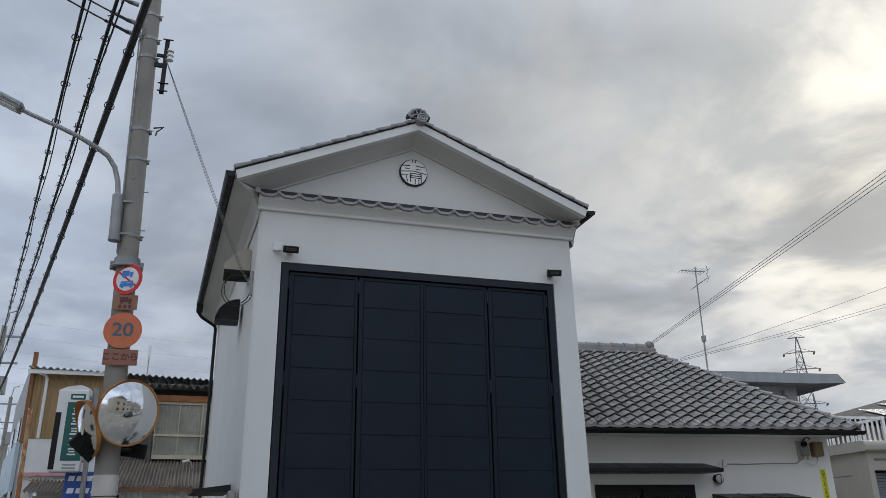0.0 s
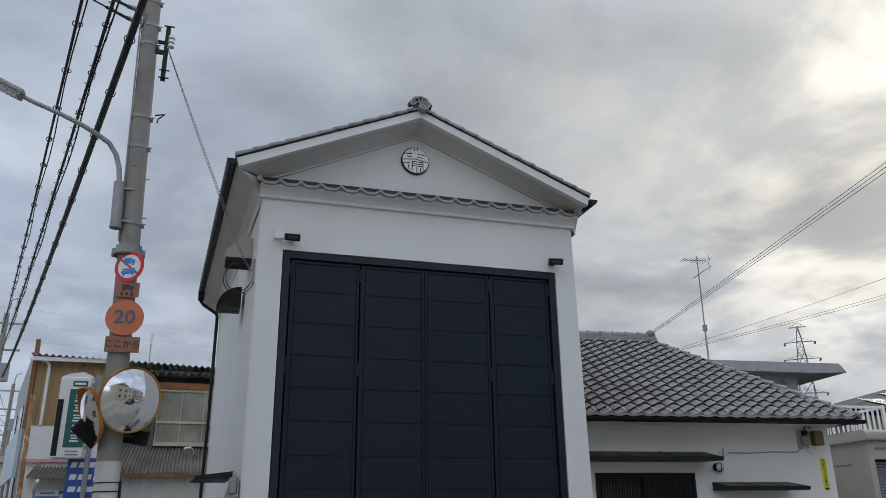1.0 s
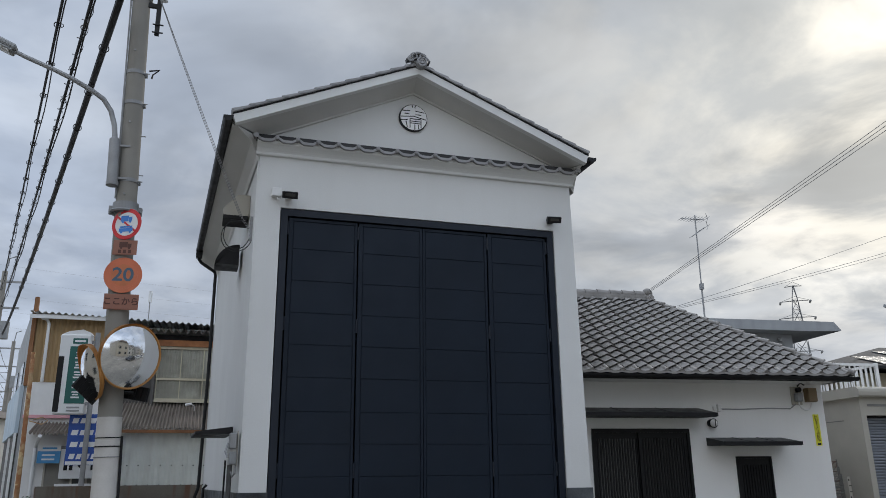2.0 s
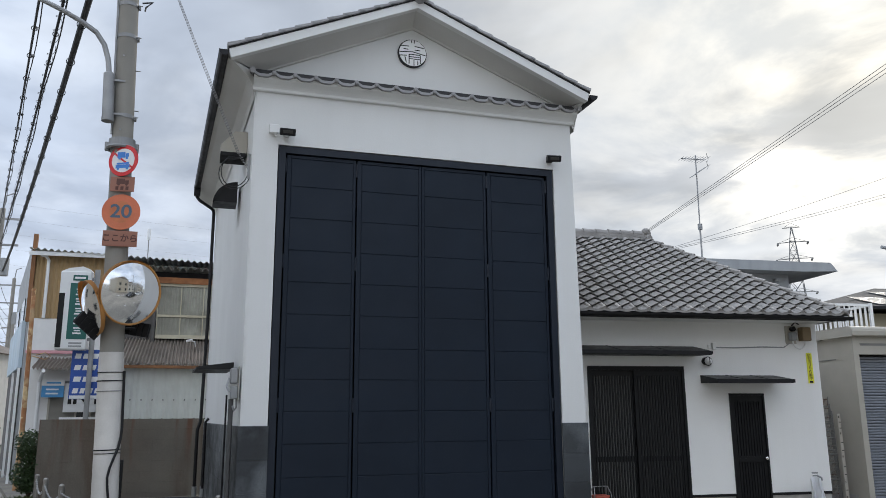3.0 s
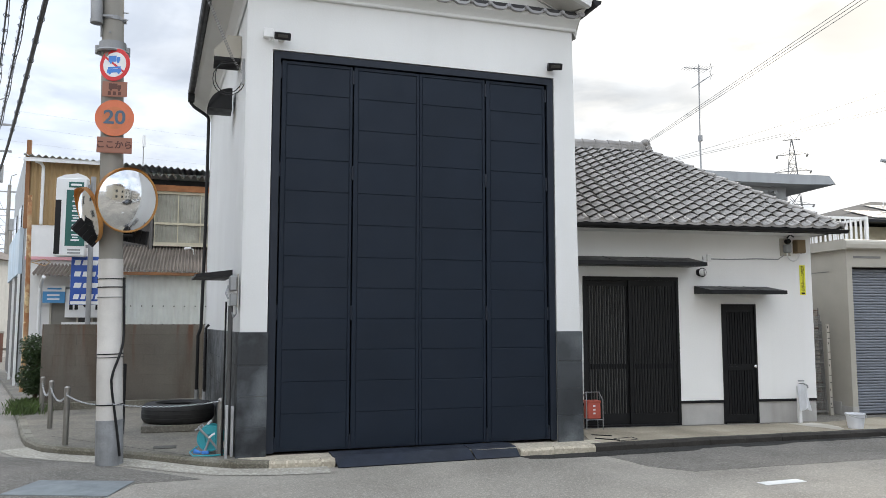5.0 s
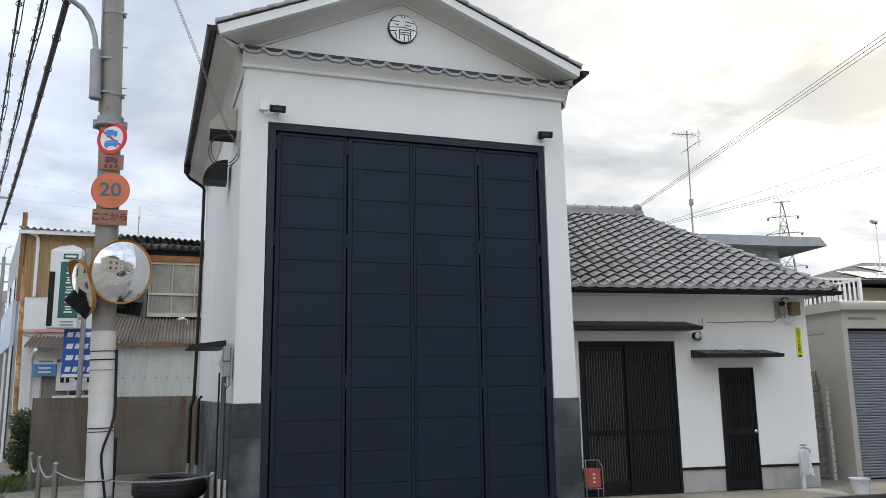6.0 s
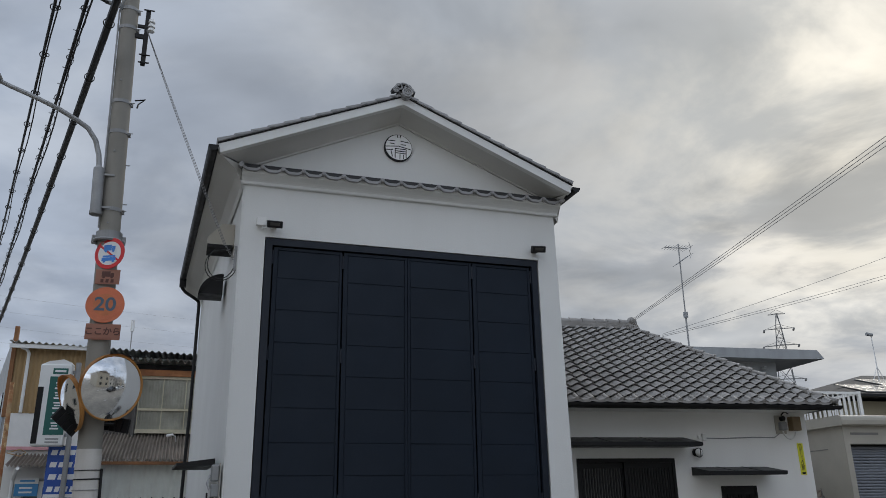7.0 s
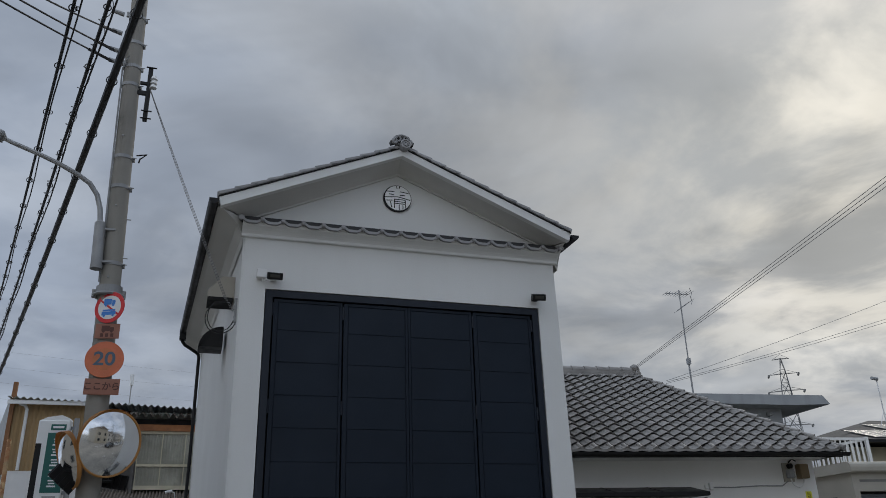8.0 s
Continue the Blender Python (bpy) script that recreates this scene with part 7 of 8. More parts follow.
SHOP_DIM = surface("dim_shop_front", (0.25, 0.24, 0.215), 0.7, vary=0.2, scale=1.5, stain=0.5, stain_tone=(0.12, 0.115, 0.10), bump=0.05)
SHADOW_GREY = surface("shadow_grey_wall", (0.09, 0.085, 0.08), 0.8, vary=0.2, bump=0.1)
# street side of the workshop: weathered, its grey base also holds the side's shade
SHADED_SIDE = surface("weathered_shaded_side", (0.36, 0.375, 0.385), 0.75, vary=0.12, stain=0.4, stain_tone=(0.24, 0.24, 0.235), streak=True, bump=0.08)
BOARD_BLUE = surface("faded_blue_board", (0.42, 0.52, 0.60), 0.6, vary=0.15, scale=1.2, stain=0.4, stain_tone=(0.55, 0.58, 0.6), bump=0.03)
FY = 12.5


def make_neighbour():
    h = thing("workshop_building", "old two-storey workshop clad in tan and white sheet", "building")
    part("wall", boxes(((-4.66, FY + 0.05, 0), (2.0, FY + 9, 5.62))), WHITE_PAINT, h)
    # tan upper cladding
    bm = bmesh.new()
    corrugated(bm, (-4.68, FY, 4.10), (-2.75, FY, 4.10), (0, 0, 1.72), 0.115, 0.018)
    part("upper_cladding", bm, TAN_SHEET, h, "tan corrugated cladding")
    # white lower front with a pink stripe
    part("front_panel", boxes(((-4.70, FY - 0.03, 3.28), (-2.75, FY + 0.04, 4.09))), WHITE_PAINT, h, "white painted front panel")
    part("stripe", boxes(((-4.70, FY - 0.045, 3.20), (-2.75, FY + 0.04, 3.278))), PINK, h)
    part("corner_post", boxes(((-4.78, FY - 0.06, 4.0), (-4.68, FY + 0.06, 6.3))), TIMBER, h)
    # downpipe with a swan neck
    bm = bmesh.new()
    tube(bm, [(-4.55, FY - 0.12, 5.74), (-4.42, FY - 0.12, 5.70), (-4.36, FY - 0.12, 5.6), (-4.36, FY - 0.10, 4.1)], 0.04, 8)
    part("downpipe", bm, SIGN_WHITE, h, "white downpipe", smooth=True)
    # main roof of corrugated sheet, its edge wavy
    bm = bmesh.new()
    corrugated(bm, (-4.8, FY - 0.35, 5.86), (1.0, FY - 0.35, 5.64), (0, 6, 0.45), 0.16, 0.03, 6, (0, 0, 1))
    part("roof_sheet", bm, PALE_SHEET, h, "pale corrugated roof sheet")
    part("roof_fascia", boxes(((-4.8, FY - 0.3, 5.70), (-2.6, FY - 0.26, 5.80))), SIGN_WHITE, h)
    # lower dark eave over the window bay
    bm = bmesh.new()
    corrugated(bm, (-2.2, FY - 0.75, 5.42), (1.0, FY - 0.75, 5.40), (0, 1.2, 0.26), 0.19, 0.055, 6, (0, 0, 1))
    bmesh.ops.solidify(bm, geom=list(bm.faces), thickness=0.01)
    part("bay_roof", bm, OLD_ROOF, h, "dark brown corrugated eave")
    part("bay_shadow", boxes(((-2.2, FY - 0.4, 5.24), (1.0, FY + 0.04, 5.38))), GAP, h)
    part("bay_beam", boxes(((-1.75, FY - 0.52, 5.06), (0.6, FY - 0.42, 5.22))), RUST_BEAM, h, "rusted brown beam")
    # post and wall beside the bay: dark grey stands for the shadow here
    part("bay_post", boxes(((-1.72, FY - 0.5, 3.5), (-1.64, FY - 0.4, 5.06))), SHADOW_GREY, h)
    part("bay_wall", boxes(((-2.75, FY - 0.2, 3.3), (-1.7, FY + 0.04, 5.3))), SHADOW_GREY, h)
    part("rafter_shadow", boxes(((-1.6, FY - 0.1, 3.4), (0.9, FY + 0.04, 5.06))), GAP, h)
    w = part("window_bay", boxes(((-1.62, FY - 0.47, 3.60), (0.6, FY - 0.42, 3.70)), ((-1.62, FY - 0.47, 4.99), (0.6, FY - 0.42, 5.06)), ((-1.62, FY - 0.465, 4.17), (0.6, FY - 0.435, 4.23))), BAY_FRAME, h, "framed bay of dirty translucent sheets")
    for x in (-1.6, -1.02, -0.45, 0.1):
        for lo, hi in ((3.66, 4.35), (4.34, 5.02)):
            bm = bmesh.new()
            corrugated(bm, (x - 0.005, FY - 0.425, lo), (x + 0.58, FY - 0.425, lo), (0, 0, hi - lo), 0.07, 0.006)
            part("pane", bm, POLYCARB, w, "dirty translucent sheet")
        part("mullion", boxes(((x - 0.012, FY - 0.46, 3.62), (x + 0.012, FY - 0.43, 5.06))), BAY_FRAME, w)
    # lean-to: roof and pale front sheet
    bm = bmesh.new()
    corrugated(bm, (-2.5, 9.8, 2.80), (0.6, 9.8, 2.78), (0, 2.65, 0.86), 0.08, 0.036, 6, (0, 0, 1))
    part("lean_to_roof", bm, OLD_ROOF, h, "weathered grey corrugated lean-to roof")
    part("lean_to_edge", boxes(((-2.5, 9.78, 2.70), (0.6, 9.84, 2.77))), TIMBER, h, "brown timber edge")
    bm = bmesh.new()
    corrugated(bm, (-2.3, 10.0, 0.0), (0.6, 10.0, 0.0), (0, 0, 2.72), 0.12, 0.012)
    part("lean_to_wall", bm, PALE_SHEET, h, "pale corrugated wall sheet")
    for z in (1.55, 1.98):
        x = -2.2
        while x < 0.5:
            bm = bmesh.new()
            rod(bm, (x, 9.99, z), (x, 9.965, z), 0.016, n=6)
            part("fixing", bm, BLACK_METAL, h)
            x += 0.24
    # small canopy and shop front on the left
    bm = bmesh.new()
    corrugated(bm, (-4.35, 11.4, 2.76), (-2.45, 11.4, 2.72), (0, 1.1, 0.34), 0.085, 0.03, 6, (0, 0, 1))
    part("shop_canopy", bm, OLD_ROOF, h, "grey corrugated canopy over the shop front")
    part("shop_wall", boxes(((-4.55, 11.9, 0), (-2.3, 12.0, 2.85))), WHITE_PAINT, h)
    part("shop_recess", boxes(((-3.98, 11.885, 0.0), (-2.35, 11.899, 2.44))), SHOP_DIM, h, "dim grey shop front under a white lintel")
    for x in (-3.98, -3.36, -3.02):
        part("shop_mullion", boxes(((x, 11.85, 0.0), (x + 0.045, 11.884, 2.44)), bevel=0.004), CREAM, h)
    part("shop_rail", boxes(((-3.98, 11.855, 2.44), (-2.35, 11.90, 2.49)), bevel=0.004), GREY_PAINT, h)
    part("shop_door", boxes(((-3.31, 11.86, 0.1), (-3.03, 11.884, 2.3))), GLASS_DARK, h, "dark glass shop door")
    bm = bmesh.new()
    tube(bm, [(-4.05, 11.3, 2.70), (-4.12, 11.5, 2.62), (-4.2, 11.8, 2.45), (-4.2, 11.82, 0.0)], 0.045, 8)
    part("downpipe", bm, SIGN_WHITE, h, "white downpipe", smooth=True)
    lb = part("letter_board", boxes(((-3.62, 11.78, 1.72), (-2.4, 11.85, 2.42))), SIGN_WHITE, h, "white board with dark capitals")
    lettering("capitals", "INTO", 0.50, pose(-2.93, 11.77, 2.08, 90, 0, 0), BLACK_METAL, lb, 0.004, 1.0, 0.016)
    part("low_screen", boxes(((-3.6, 11.2, 0.3), (-2.2, 11.26, 1.60))), SIGN_WHITE, h, "low white screen")
    s = part("shop_sign", boxes(((-4.12, 11.7, 2.08), (-3.62, 11.74, 2.36))), SKY_BLUE, h, "bright blue sign with pale bars")
    part("sign_header", boxes(((-4.12, 11.7, 2.362), (-3.62, 11.74, 2.50))), SIGN_WHITE, s)
    for k in range(2):
        part("bar", boxes(((-4.02, 11.69, 2.15 + 0.1 * k), (-3.74, 11.70, 2.19 + 0.1 * k))), SIGN_WHITE, s)
    part("bar", boxes(((-4.02, 11.69, 2.41), (-3.70, 11.70, 2.45))), SKY_BLUE, s)
    # side along the street
    bm = bmesh.new()
    vs = box(bm, (-4.74, FY + 0.06, 0.0), (-4.68, FY + 6.0, 6.3))
    for v in vs:
        v.co.x += -0.245 * (v.co.y - FY)
        if v.co.z > 5 and v.co.y > FY + 3:
            v.co.z -= 0.6
    part("street_wall", bm, SHADED_SIDE, h)
    for k in range(2):
        y = FY + 1.5 + 2.4 * k
        bm = bmesh.new()
        for v in box(bm, (-4.765, y, 3.7), (-4.735, y + 1.2, 4.8)):
            v.co.x -= 0.245 * (v.co.y - FY)
        part("street_window", bm, GLASS_DARK, h)
    # pale blue side board over the dark ground floor, with white posts
    def slanted(lo, hi):
        bm = bmesh.new()
        for v in box(bm, lo, hi):
            v.co.x -= 0.245 * (v.co.y - FY)
        return bm
    part("side_board", slanted((-4.84, FY + 0.2, 2.85), (-4.75, FY + 5.9, 4.05)), BOARD_BLUE, h, "pale blue faded board")
    # a flat dark sheet stands for the shade inside the open ground floor
    part("side_opening", slanted((-4.78, FY + 0.3, 0.1), (-4.742, FY + 5.9, 2.84)), SHADOW_GREY, h, "dark open ground floor")
    for q in (0.15, 2.6):
        part("side_post", slanted((-4.84, FY + q, 0.0), (-4.782, FY + q + 0.10, 2.84)), SIGN_WHITE, h)
    # lightning-rod like lamp on the roof
    a = thing("roof_lamp", "small lamp on a thin roof mast", "lamp", at=(-1.97, FY, 0))
    bm = bmesh.new()
    tube(bm, [(0, 0, 5.7), (0, 0, 6.35)], 0.015, 6)
    part("mast", bm, DULL_STEEL, a)
    bm = bmesh.new()
    rod(bm, (0, 0, 6.32), (0, 0, 6.62), 0.05, n=10)
    part("lamp", bm, SIGN_WHITE, a)
    # small camera on the lean-to roof
    c = thing("security_camera", "small white camera on the lean-to roof", "camera", at=(-0.95, 11.6, 3.4))
    bm = bmesh.new()
    rod(bm, (0.12, 0, 0.10), (0.28, -0.04, 0.13), 0.034, n=10)
    part("body", bm, SIGN_WHITE, c, smooth=True)
    bm = bmesh.new()
    tube(bm, [(0.25, 0, 0.12), (0.34, 0, 0.09), (0.36, 0.06, -0.05)], 0.012, 6)
    part("bracket", bm, SIGN_WHITE, c)


make_neighbour()


def make_green_sign():
    s = thing("pylon_sign", "white box sign with green panel on a steel post", "sign", at=(-3.16, 9.0, 0), turn=-4)
    s.matrix_basis = s.matrix_basis @ Matrix.Translation((0, 0, -0.464)) @ Matrix.Diagonal((1, 1, 1.12, 1))
    bm = boxes(((-0.32, -0.12, 3.12), (0.30, 0.22, 4.66)), bevel=0.02)
    part("box", bm, SIGN_WHITE, s)
    bm = bmesh.new()
    prism(bm, [(-0.30, 4.66), (-0.16, 4.72), (0.12, 4.76), (0.28, 4.70), (0.30, 4.66)], -0.1, 0.2, "y")
    part("cap", bm, SIGN_WHITE, s)
    g = part("panel", boxes(((-0.10, -0.128, 3.32), (0.30, -0.121, 4.42)), bevel=0.001), GREEN, s, "green panel with white bars")
    # unreadable marks as plain bars
    for k in range(5):
        z = 4.25 - k * 0.19
        for lo, hi in (((0.02, -0.133, z - 0.07), (0.19, -0.129, z - 0.04)), ((0.045, -0.133, z - 0.015), (0.165 + 0.02 * (k % 2), -0.129, z + 0.01)), ((0.03, -0.133, z + 0.035), (0.18, -0.129, z + 0.06))):
            part("bar", boxes((lo, hi)), SIGN_WHITE, g)
    lg = part("header", boxes(((-0.06, -0.128, 4.47), (0.24, -0.121, 4.58))), GREEN, s)
    part("bar", boxes(((-0.02, -0.133, 4.505), (0.20, -0.129, 4.545))), SIGN_WHITE, lg)
    for k in range(2):
        part("bar", boxes(((-0.04, -0.128, 3.17 + 0.06 * k), (0.22, -0.121, 3.20 + 0.06 * k))), GREY_PAINT, s)
    part("side_panel", boxes(((-0.315, -0.128, 3.16), (-0.20, -0.121, 4.22))), BLACK_METAL, s, "dark side panel")
    bm = bmesh.new()
    tube(bm, [(0.40, 0.05, 0.414), (0.40, 0.05, 4.72)], 0.055, 12)
    box(bm, (0.28, 0.02, 4.50), (0.42, 0.08, 4.56))
    box(bm, (0.28, 0.02, 3.30), (0.42, 0.08, 3.36))
    part("post", bm, DULL_STEEL, s, smooth=True)
    b = thing("blue_signboard", "blue signboard with rows of white bars", "sign", at=(-2.75, 9.1, 0), turn=-3)
    part("board", boxes(((-0.40, 0, 1.98), (0.34, 0.06, 3.05)), bevel=0.004), DEEP_BLUE, b)
    widths = random.Random(5)
    for r in range(4):
        x = -0.34
        z = 2.92 - r * 0.25
        while x < 0.24:
            w = widths.uniform(0.07, 0.15)
            bm = bmesh.new()
            prism(bm, [(x, z - 0.065), (x + w, z - 0.065), (x + w + 0.025, z + 0.045), (x + 0.025, z + 0.045)], -0.004, 0.0, "y")
            part("bar", bm, SIGN_WHITE, b)
            x += w + 0.045
    part("foot_strip", boxes(((-0.385, -0.004, 1.99), (0.325, 0.0, 2.06))), SIGN_WHITE, b, "white strip along the foot")
    part("edge_bracket", boxes(((0.35, 0.0, 0.0), (0.39, 0.06, 3.2))), TIMBER, b, "rusty brown upright")
    # rusty post on the corner
    r = thing("rusty_post", "tall rusty orange steel post", "post", at=(-4.22, 10.6, 0))
    bm = bmesh.new()
    tube(bm, [(-0.055, 0, 0), (-0.03, 0, 1.2), (-0.05, 0, 2.8), (-0.085, 0, 4.58)], [0.062, 0.055, 0.05, 0.048], 10)
    part("shaft", bm, RUST, r, smooth=True)
    bm = bmesh.new()
    tube(bm, [(0.02, 0, 3.0), (0.3, -0.05, 2.92), (0.42, -0.05, 3.0), (0.3, -0.05, 3.08), (0.1, 0, 3.02)], 0.012, 6)
    part("bracket", bm, RUST, r)


make_green_sign()


# ---- planting ----
LEAF = surface("hedge_leaf", (0.045, 0.085, 0.025), 0.55, vary=0.35, scale=6, bump=0, island=0.45)
GRASS = surface("grass_blade", (0.075, 0.12, 0.03), 0.6, vary=0.3, scale=5, bump=0, island=0.4)
TWIG = surface("hedge_twig", (0.08, 0.055, 0.035), 0.85, vary=0.2, bump=0.1)


def make_bush(at, size, leaves, seed):
    rng = random.Random(seed)
    b = thing("bush", "dense dark green shrub at the wall end", "bush", at=at)
    bm = bmesh.new()
    for k in range(14):
        a = rng.uniform(0, math.tau)
        tip = Vector((math.cos(a) * size[0] * 0.7 * rng.random(), math.sin(a) * size[1] * 0.7 * rng.random(), size[2] * rng.uniform(0.5, 0.95)))
        tube(bm, [(0, 0, 0), tip * 0.5 + Vector((rng.uniform(-.05, .05), 0, 0)), tip], [0.02, 0.012, 0.005], 5)
    part("twigs", bm, TWIG, b)
    verts, faces = [], []
    lumps = [(Vector((rng.uniform(-1, 1) * size[0] * 0.55, rng.uniform(-1, 1) * size[1] * 0.5, size[2] * rng.uniform(0.25, 0.85))), rng.uniform(0.14, 0.26)) for _ in range(20)]
    for k in range(leaves):
        c, R = rng.choice(lumps)
        d = Vector((rng.gauss(0, 1), rng.gauss(0, 1), rng.gauss(0, 1))).normalized()
        p = c + d * R * rng.uniform(0.6, 1.08)
        if p.z < 0.02:
            continue
        q = Euler((rng.uniform(-1, 1), rng.uniform(-1, 1), rng.uniform(0, 6.3))).to_matrix()
        s = rng.uniform(0.022, 0.042)
        i = len(verts)
        for v in ((-s, 0, 0), (0, -s * 0.5, 0.006), (s, 0, 0), (0, s * 0.5, 0.006)):
            verts.append(p + q @ Vector(v))
        faces.append((i, i + 1, i + 2, i + 3))
    me = bpy.data.meshes.new("leaves")
    me.from_pydata(verts, [], faces)
    me.materials.append(LEAF)
    o = new("leaves", me)
    o.parent = b
    tagged(o, kind="stuff")


make_bush((-3.38, 7.0, 0), (0.15, 0.5, 1.42), 5200, 4)


def make_grass():
    rng = random.Random(9)
    verts, faces = [], []
    for k in range(1500):
        f = rng.random()
        p = Vector((-3.30 - 0.18 * f, 5.6 + 1.6 * f, 0.0)) + Vector((rng.gauss(0, 0.13), rng.gauss(0, 0.15), 0))
        h, a = rng.uniform(0.05, 0.2), rng.uniform(0, math.tau)
        lean_ = Vector((math.cos(a), math.sin(a), 0)) * h * rng.uniform(0.2, 0.7)
        w = Vector((-math.sin(a), math.cos(a), 0)) * 0.006
        i = len(verts)
        verts += [p - w, p + w, p + w * 0.6 + lean_ * 0.4 + Vector((0, 0, h * 0.7)), p + lean_ + Vector((0, 0, h))]
        faces.append((i, i + 1, i + 2, i + 3))
    me = bpy.data.meshes.new("grass")
    me.from_pydata(verts, [], faces)
    me.materials.append(GRASS)
    tagged(new("grass", me), "ragged green weeds along the kerb", "grass", kind="stuff")


make_grass()


# ---- down the side street, and across the road behind ----
def make_far_street():
    rng = random.Random(3)
    WALLS = [surface("street_house_wall", c, 0.8, vary=0.06, stain=0.2, streak=True, bump=0.05) for c in ((0.55, 0.54, 0.5), (0.42, 0.40, 0.36), (0.48, 0.44, 0.36))]
    def block(at, w, d, hgt, k, windows, turn=0.0, ridge=1.2):
        h = thing("street_house", "plain two-storey house with a dark roof", "house", group="houses along the street", at=at, turn=turn)
        part("wall", boxes(((-w / 2, 0, 0), (w / 2, d, hgt))), WALLS[k % 3], h)
        bm = bmesh.new()
        prism(bm, [(-w / 2 - 0.4, hgt), (w / 2 + 0.4, hgt), (0, hgt + ridge)], -0.4, d + 0.4, "y")
        part("roof", bm, OLD_ROOF, h)
        for x, z in windows:
            wn = part("window", boxes(((x - 0.62, -0.06, z - 0.05), (x + 0.62, 0.02, z + 1.15))), DULL_STEEL, h)
            part("pane", boxes(((x - 0.56, -0.07, z), (x + 0.56, -0.061, z + 1.1))), GLASS_DARK, wn)
    block((-15.8, 40, 0), 6, 9, 5.4, 0, ((-1, 1), (1, 3.4)), -12)
    block((-19.5, 62, 0), 8, 9, 6.2, 1, ((1.5, 3.4), (1.5, 1)), -12)
    block((-10.6, 58, 0), 5, 8, 5.0, 2, ((0, 3), (0, 1)), -12)
    # the far side of the road, which the mirrors show
    for k, x in enumerate((-18, -9.5, 9.5, 18, 27, 36, 46)):
        block((x, -12.4 - 1.2 * (k % 2), -0.08), 7.2, 8, 5.4 + 0.5 * (k % 3), k, ((-1.8, 0.9), (1.8, 0.9), (-1.8, 3.4), (1.8, 3.4)), 180)
    # the near side beyond the garage
    for k, x in enumerate((30, 39, 50)):
        block((x, 2.2 + 0.6 * (k % 2), -0.08), 7.6, 8, 5.6 + 0.5 * (k % 3), k + 1, ((-1.8, 0.9), (1.8, 0.9), (-1.8, 3.4), (1.8, 3.4)), 0)
    for x in (14.0, 31.0, 52.0):
        p = thing("roadside_pole", "concrete utility pole along the main road", "pole", group="poles along the main road", at=(x, -9.6, -0.1))
        bm = bmesh.new()
        rod(bm, (0, 0, 0), (0, 0, 9.5), 0.17, 0.12, 14)
        part("shaft", bm, CONCRETE, p, smooth=True)
        part("cross_arm", boxes(((-0.05, -0.8, 8.6), (0.05, 0.8, 8.7))), DULL_STEEL, p)
    for x in (11.5, 16.5, 21.5, 27.5, 33.5, 40.0, 48.0):
        ln = thing("road_marking", "worn white lane dash on the asphalt", "road marking", group="lane dashes", kind="structure", at=(x, -2.6, 0))
        part("dash", boxes(((-1.2, -0.075, -0.0895), (1.2, 0.075, -0.085))), LINE_PAINT, ln)
    ln = thing("road_marking", "long white line along the far road edge", "road marking", kind="structure")
    part("edge_line", boxes(((4.0, -8.3, -0.0895), (60.0, -8.15, -0.085))), LINE_PAINT, ln)
    # unseen row added across the side street to shade the storehouse's side wall
    for k, y in enumerate((-9.0, -0.5)):
        block((-9.0, y + 4, -0.08), 8.0, 8, 6.4, k, ((-2, 0.9), (2, 0.9), (-2, 3.6), (2, 3.6)), 90)
    for x, y, hgt in ((-14.6, 58, 12.4), (-10.75, 35.2, 12.5), (-17.2, 72, 10.5)):
        p = thing("far_utility_pole", "distant concrete utility pole with fittings", "pole", group="poles down the street", at=(x, y, -0.1))
        bm = bmesh.new()
        rod(bm, (0, 0, 0), (0, 0, hgt), 0.17, 0.13, 14)
        part("shaft", bm, CONCRETE, p, smooth=True)
        for z in (hgt - 0.6, hgt - 2.0):
            part("cross_arm", boxes(((-0.9, -0.05, z), (0.9, 0.05, z + 0.1))), DULL_STEEL, p)
        bm = bmesh.new()
        rod(bm, (0.35, -0.1, hgt - 3.6), (0.35, -0.1, hgt - 2.7), 0.25, n=12)
        part("transformer", bm, GREY_PAINT, p, smooth=True)
        bm = bmesh.new()
        tube(bm, [(0, 0, hgt - 0.2), (0.1, 0, hgt + 0.7), (0.45, 0, hgt + 0.85)], 0.04, 6)
        part("lamp_arm", bm, GREY_PAINT, p)
    # wires between the poles, a low wall and a hedge beside them
    for k in range(7):
        w = thing("street_wire", "thin dark wire strung along the side street", "wire", group="wires along the side street")
        bm = bmesh.new()
        z = 3.6 + 0.5 * k
        tube(bm, line_pts((-14.6, 58, 1.5 * z), (-10.75 - 0.2 * (k % 3), 35.2, z + 2.6), 0.35, 12), 0.014, 5)
        tube(bm, line_pts((-14.6, 58, 1.5 * z), (-21.5, 55.0 - 0.3 * k, 1.5 * z + 0.4 * math.sin(k)), 0.3, 10), 0.014, 5)
        part("strand", bm, CABLE, w)
    lw = thing("garden_wall", "low dark red brick wall beside the street", "wall", at=(-9.2, 26, -0.09), turn=-12)
    part("body", boxes(((-2.2, 0, 0), (1.3, 0.25, 1.25))), surface("dark_red_brick", (0.12, 0.05, 0.035), 0.85, vary=0.3, scale=3, stain=0.4, bump=0.3), lw)
    part("coping", boxes(((-2.22, -0.03, 1.25), (1.32, 0.28, 1.33)), bevel=0.01), CONCRETE, lw)


make_far_street()


# ---- cars on the main road, seen in the mirror ----
HEADLIGHT = glass_material("headlight_glass", (0.55, 0.57, 0.6), 0.1)


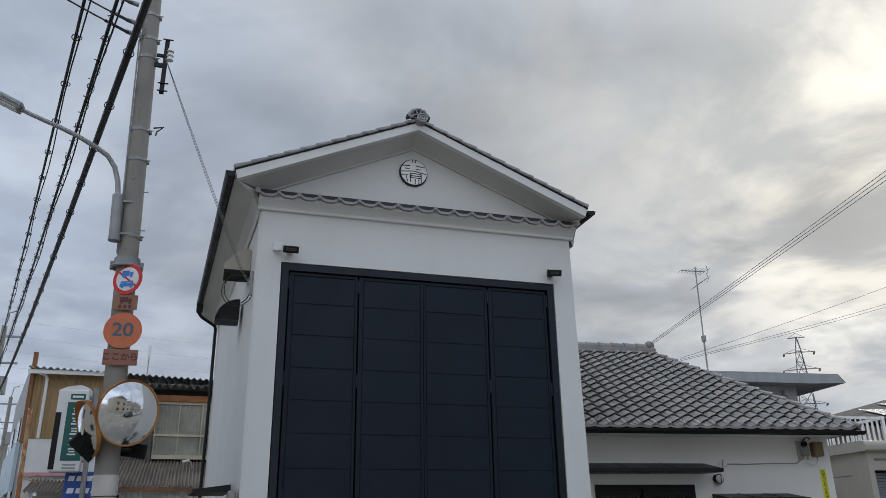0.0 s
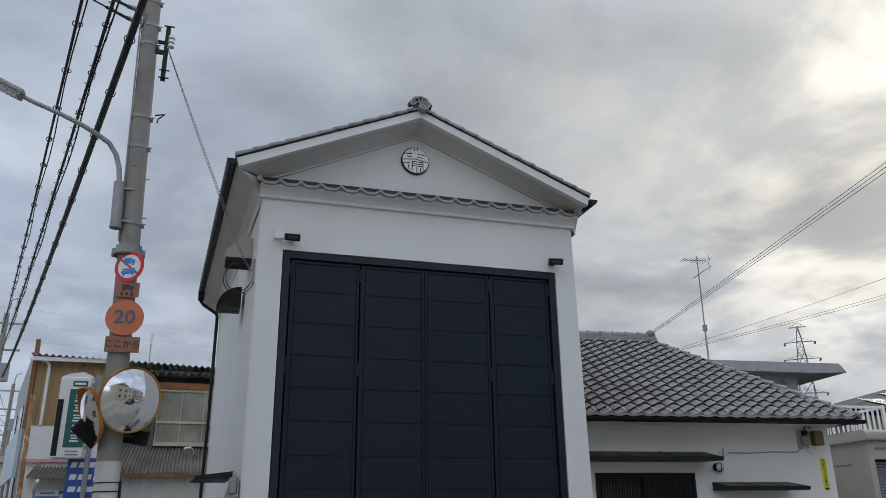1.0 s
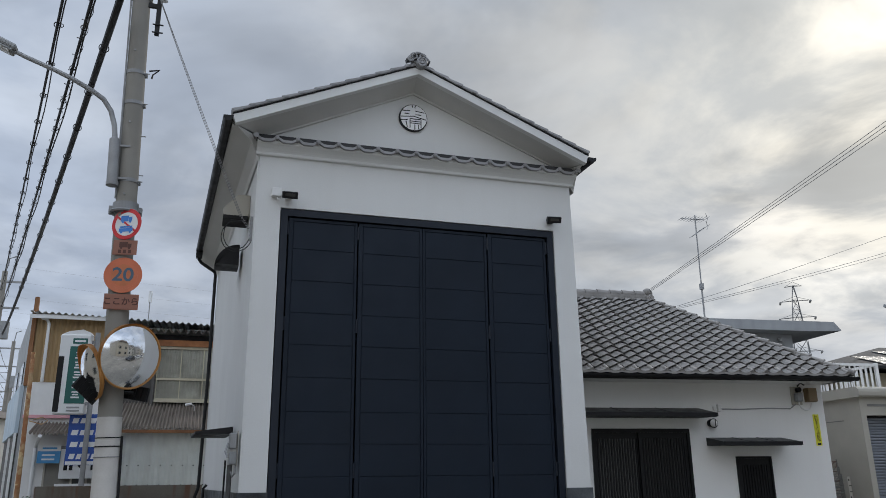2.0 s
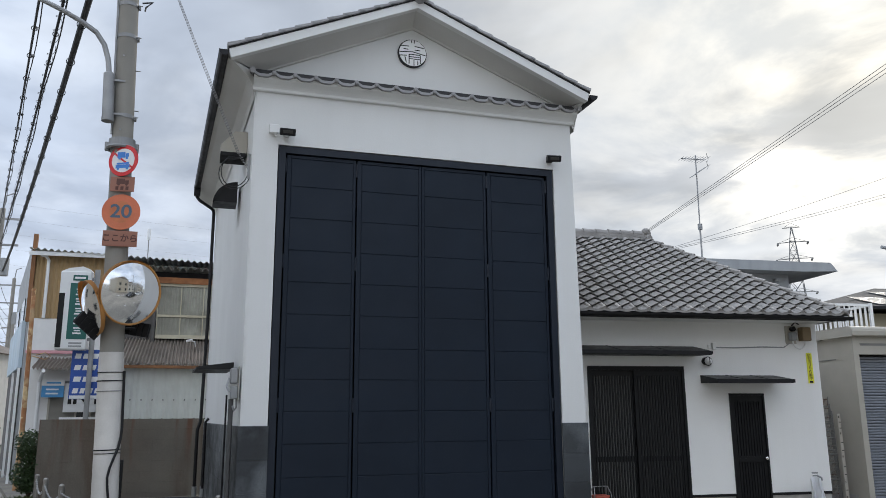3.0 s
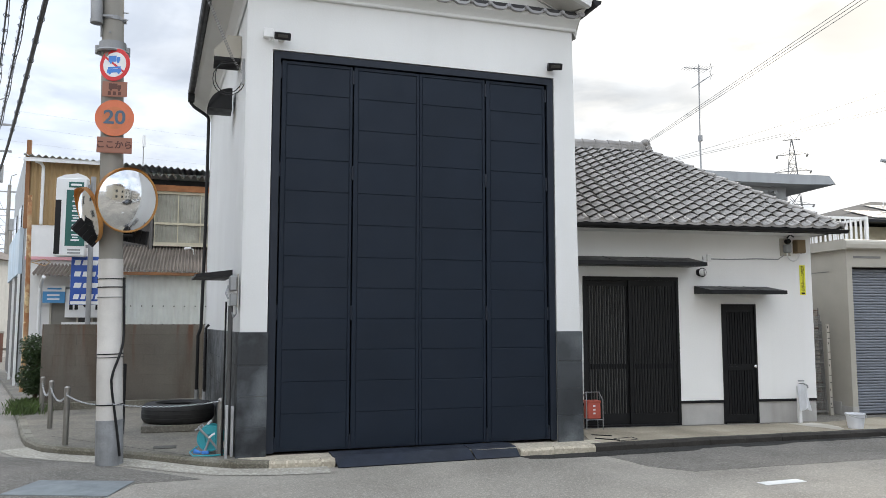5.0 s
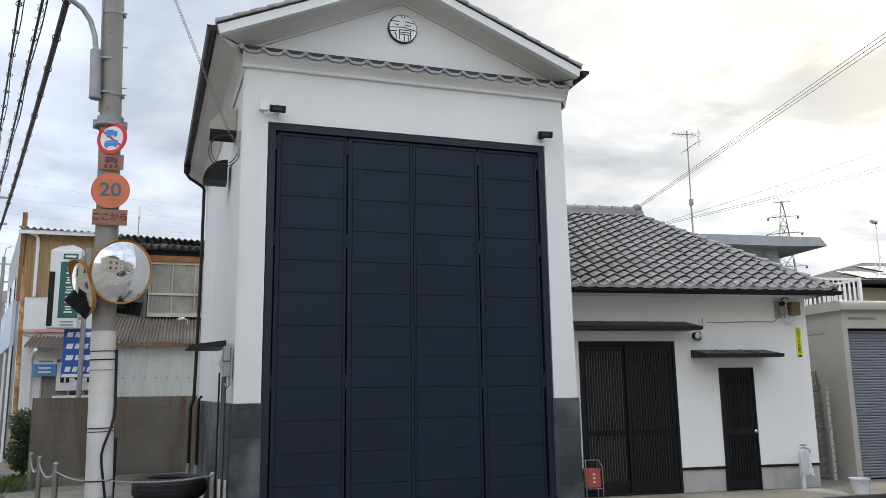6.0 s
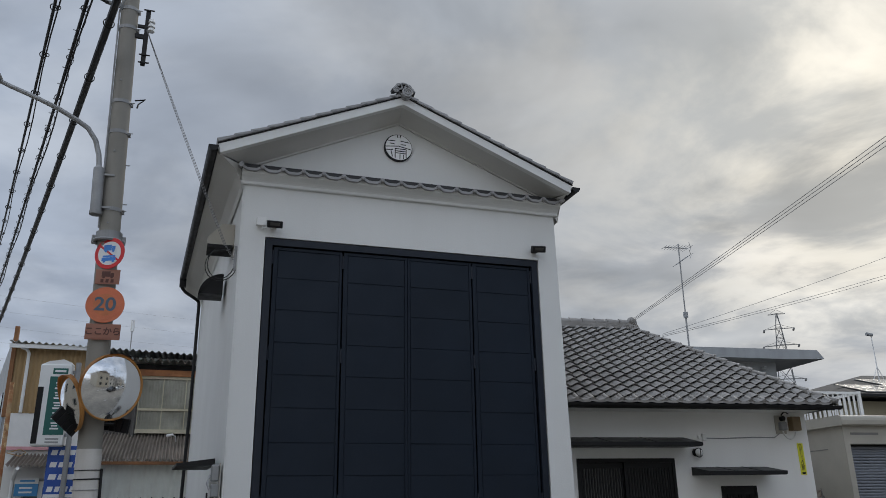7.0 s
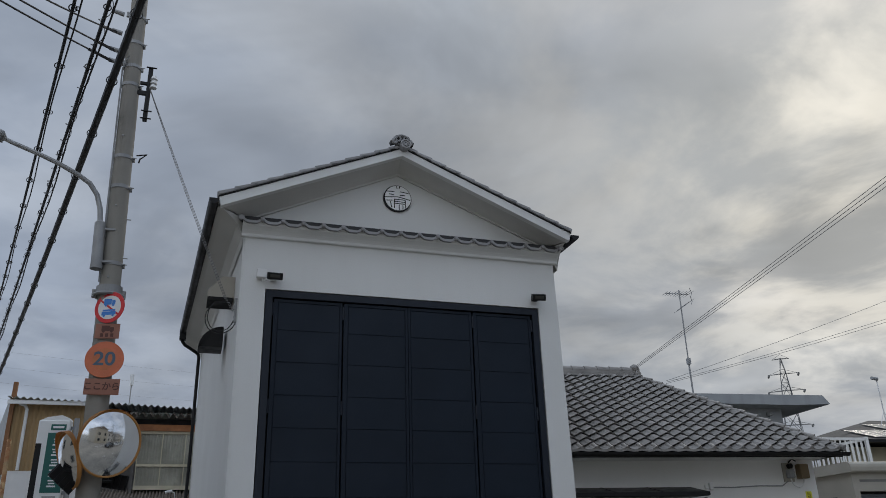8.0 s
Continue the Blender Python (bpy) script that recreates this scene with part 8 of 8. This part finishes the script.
def make_car(at, turn, paint, label):
    c = thing("car", label, "car", group="cars on the main road", at=at, turn=turn)
    bm = bmesh.new()
    prism(bm, [(-1.95, 0.30), (1.95, 0.30), (2.0, 0.50), (1.95, 0.74), (1.15, 0.90), (-1.55, 0.95), (-1.98, 0.86), (-2.02, 0.5)], -0.80, 0.80, "y")
    bmesh.ops.bevel(bm, geom=list(bm.edges), offset=0.06, segments=2, affect="EDGES")
    part("body", bm, paint, c, smooth=True)
    bm = bmesh.new()
    vs = prism(bm, [(1.10, 0.88), (0.42, 1.42), (-1.25, 1.46), (-1.72, 0.93)], -0.72, 0.72, "y")
    for v in vs:
        if v.co.z > 1.2:
            v.co.y *= 0.84
    bmesh.ops.bevel(bm, geom=list(bm.edges), offset=0.04, segments=2, affect="EDGES")
    cab = part("cabin", bm, GLASS_DARK, c, "dark glazed cabin", smooth=True)
    part("roof_panel", boxes(((-1.22, -0.58, 1.445), (0.40, 0.58, 1.485)), bevel=0.015), paint, cab)
    for x in (-1.25, 1.25):
        for y in (-0.74, 0.74):
            bm = bmesh.new()
            rod(bm, (x, y - 0.09, 0.31), (x, y + 0.09, 0.31), 0.31, n=24)
            wh = part("wheel", bm, RUBBER, c, smooth=True)
            bm = bmesh.new()
            e = 0.092 if y > 0 else -0.092
            rod(bm, (x, y + e - 0.006, 0.31), (x, y + e + 0.006, 0.31), 0.19, n=20)
            part("rim", bm, STEEL, wh, smooth=True)
    for y in (-0.58, 0.58):
        part("headlight", boxes(((1.90, y - 0.17, 0.58), (1.995, y + 0.17, 0.72)), bevel=0.02), HEADLIGHT, c, "clear headlight")
    part("grille", boxes(((1.96, -0.36, 0.44), (2.012, 0.36, 0.60)), bevel=0.01), BLACK_METAL, c)


CAR_GREY = surface("dark_car_paint", (0.03, 0.034, 0.042), 0.25, vary=0.05, bump=0, spec=0.7)
CAR_WHITE = surface("white_car_paint", (0.7, 0.7, 0.69), 0.3, vary=0.03, bump=0, spec=0.7)
make_car((8.4, -6.3, -0.09), 180, CAR_GREY, "dark grey hatchback on the main road")
make_car((14.5, -6.3, -0.09), 180, CAR_WHITE, "white car on the main road")
make_car((22.0, -6.3, -0.09), 180, CAR_WHITE, "white car on the main road")
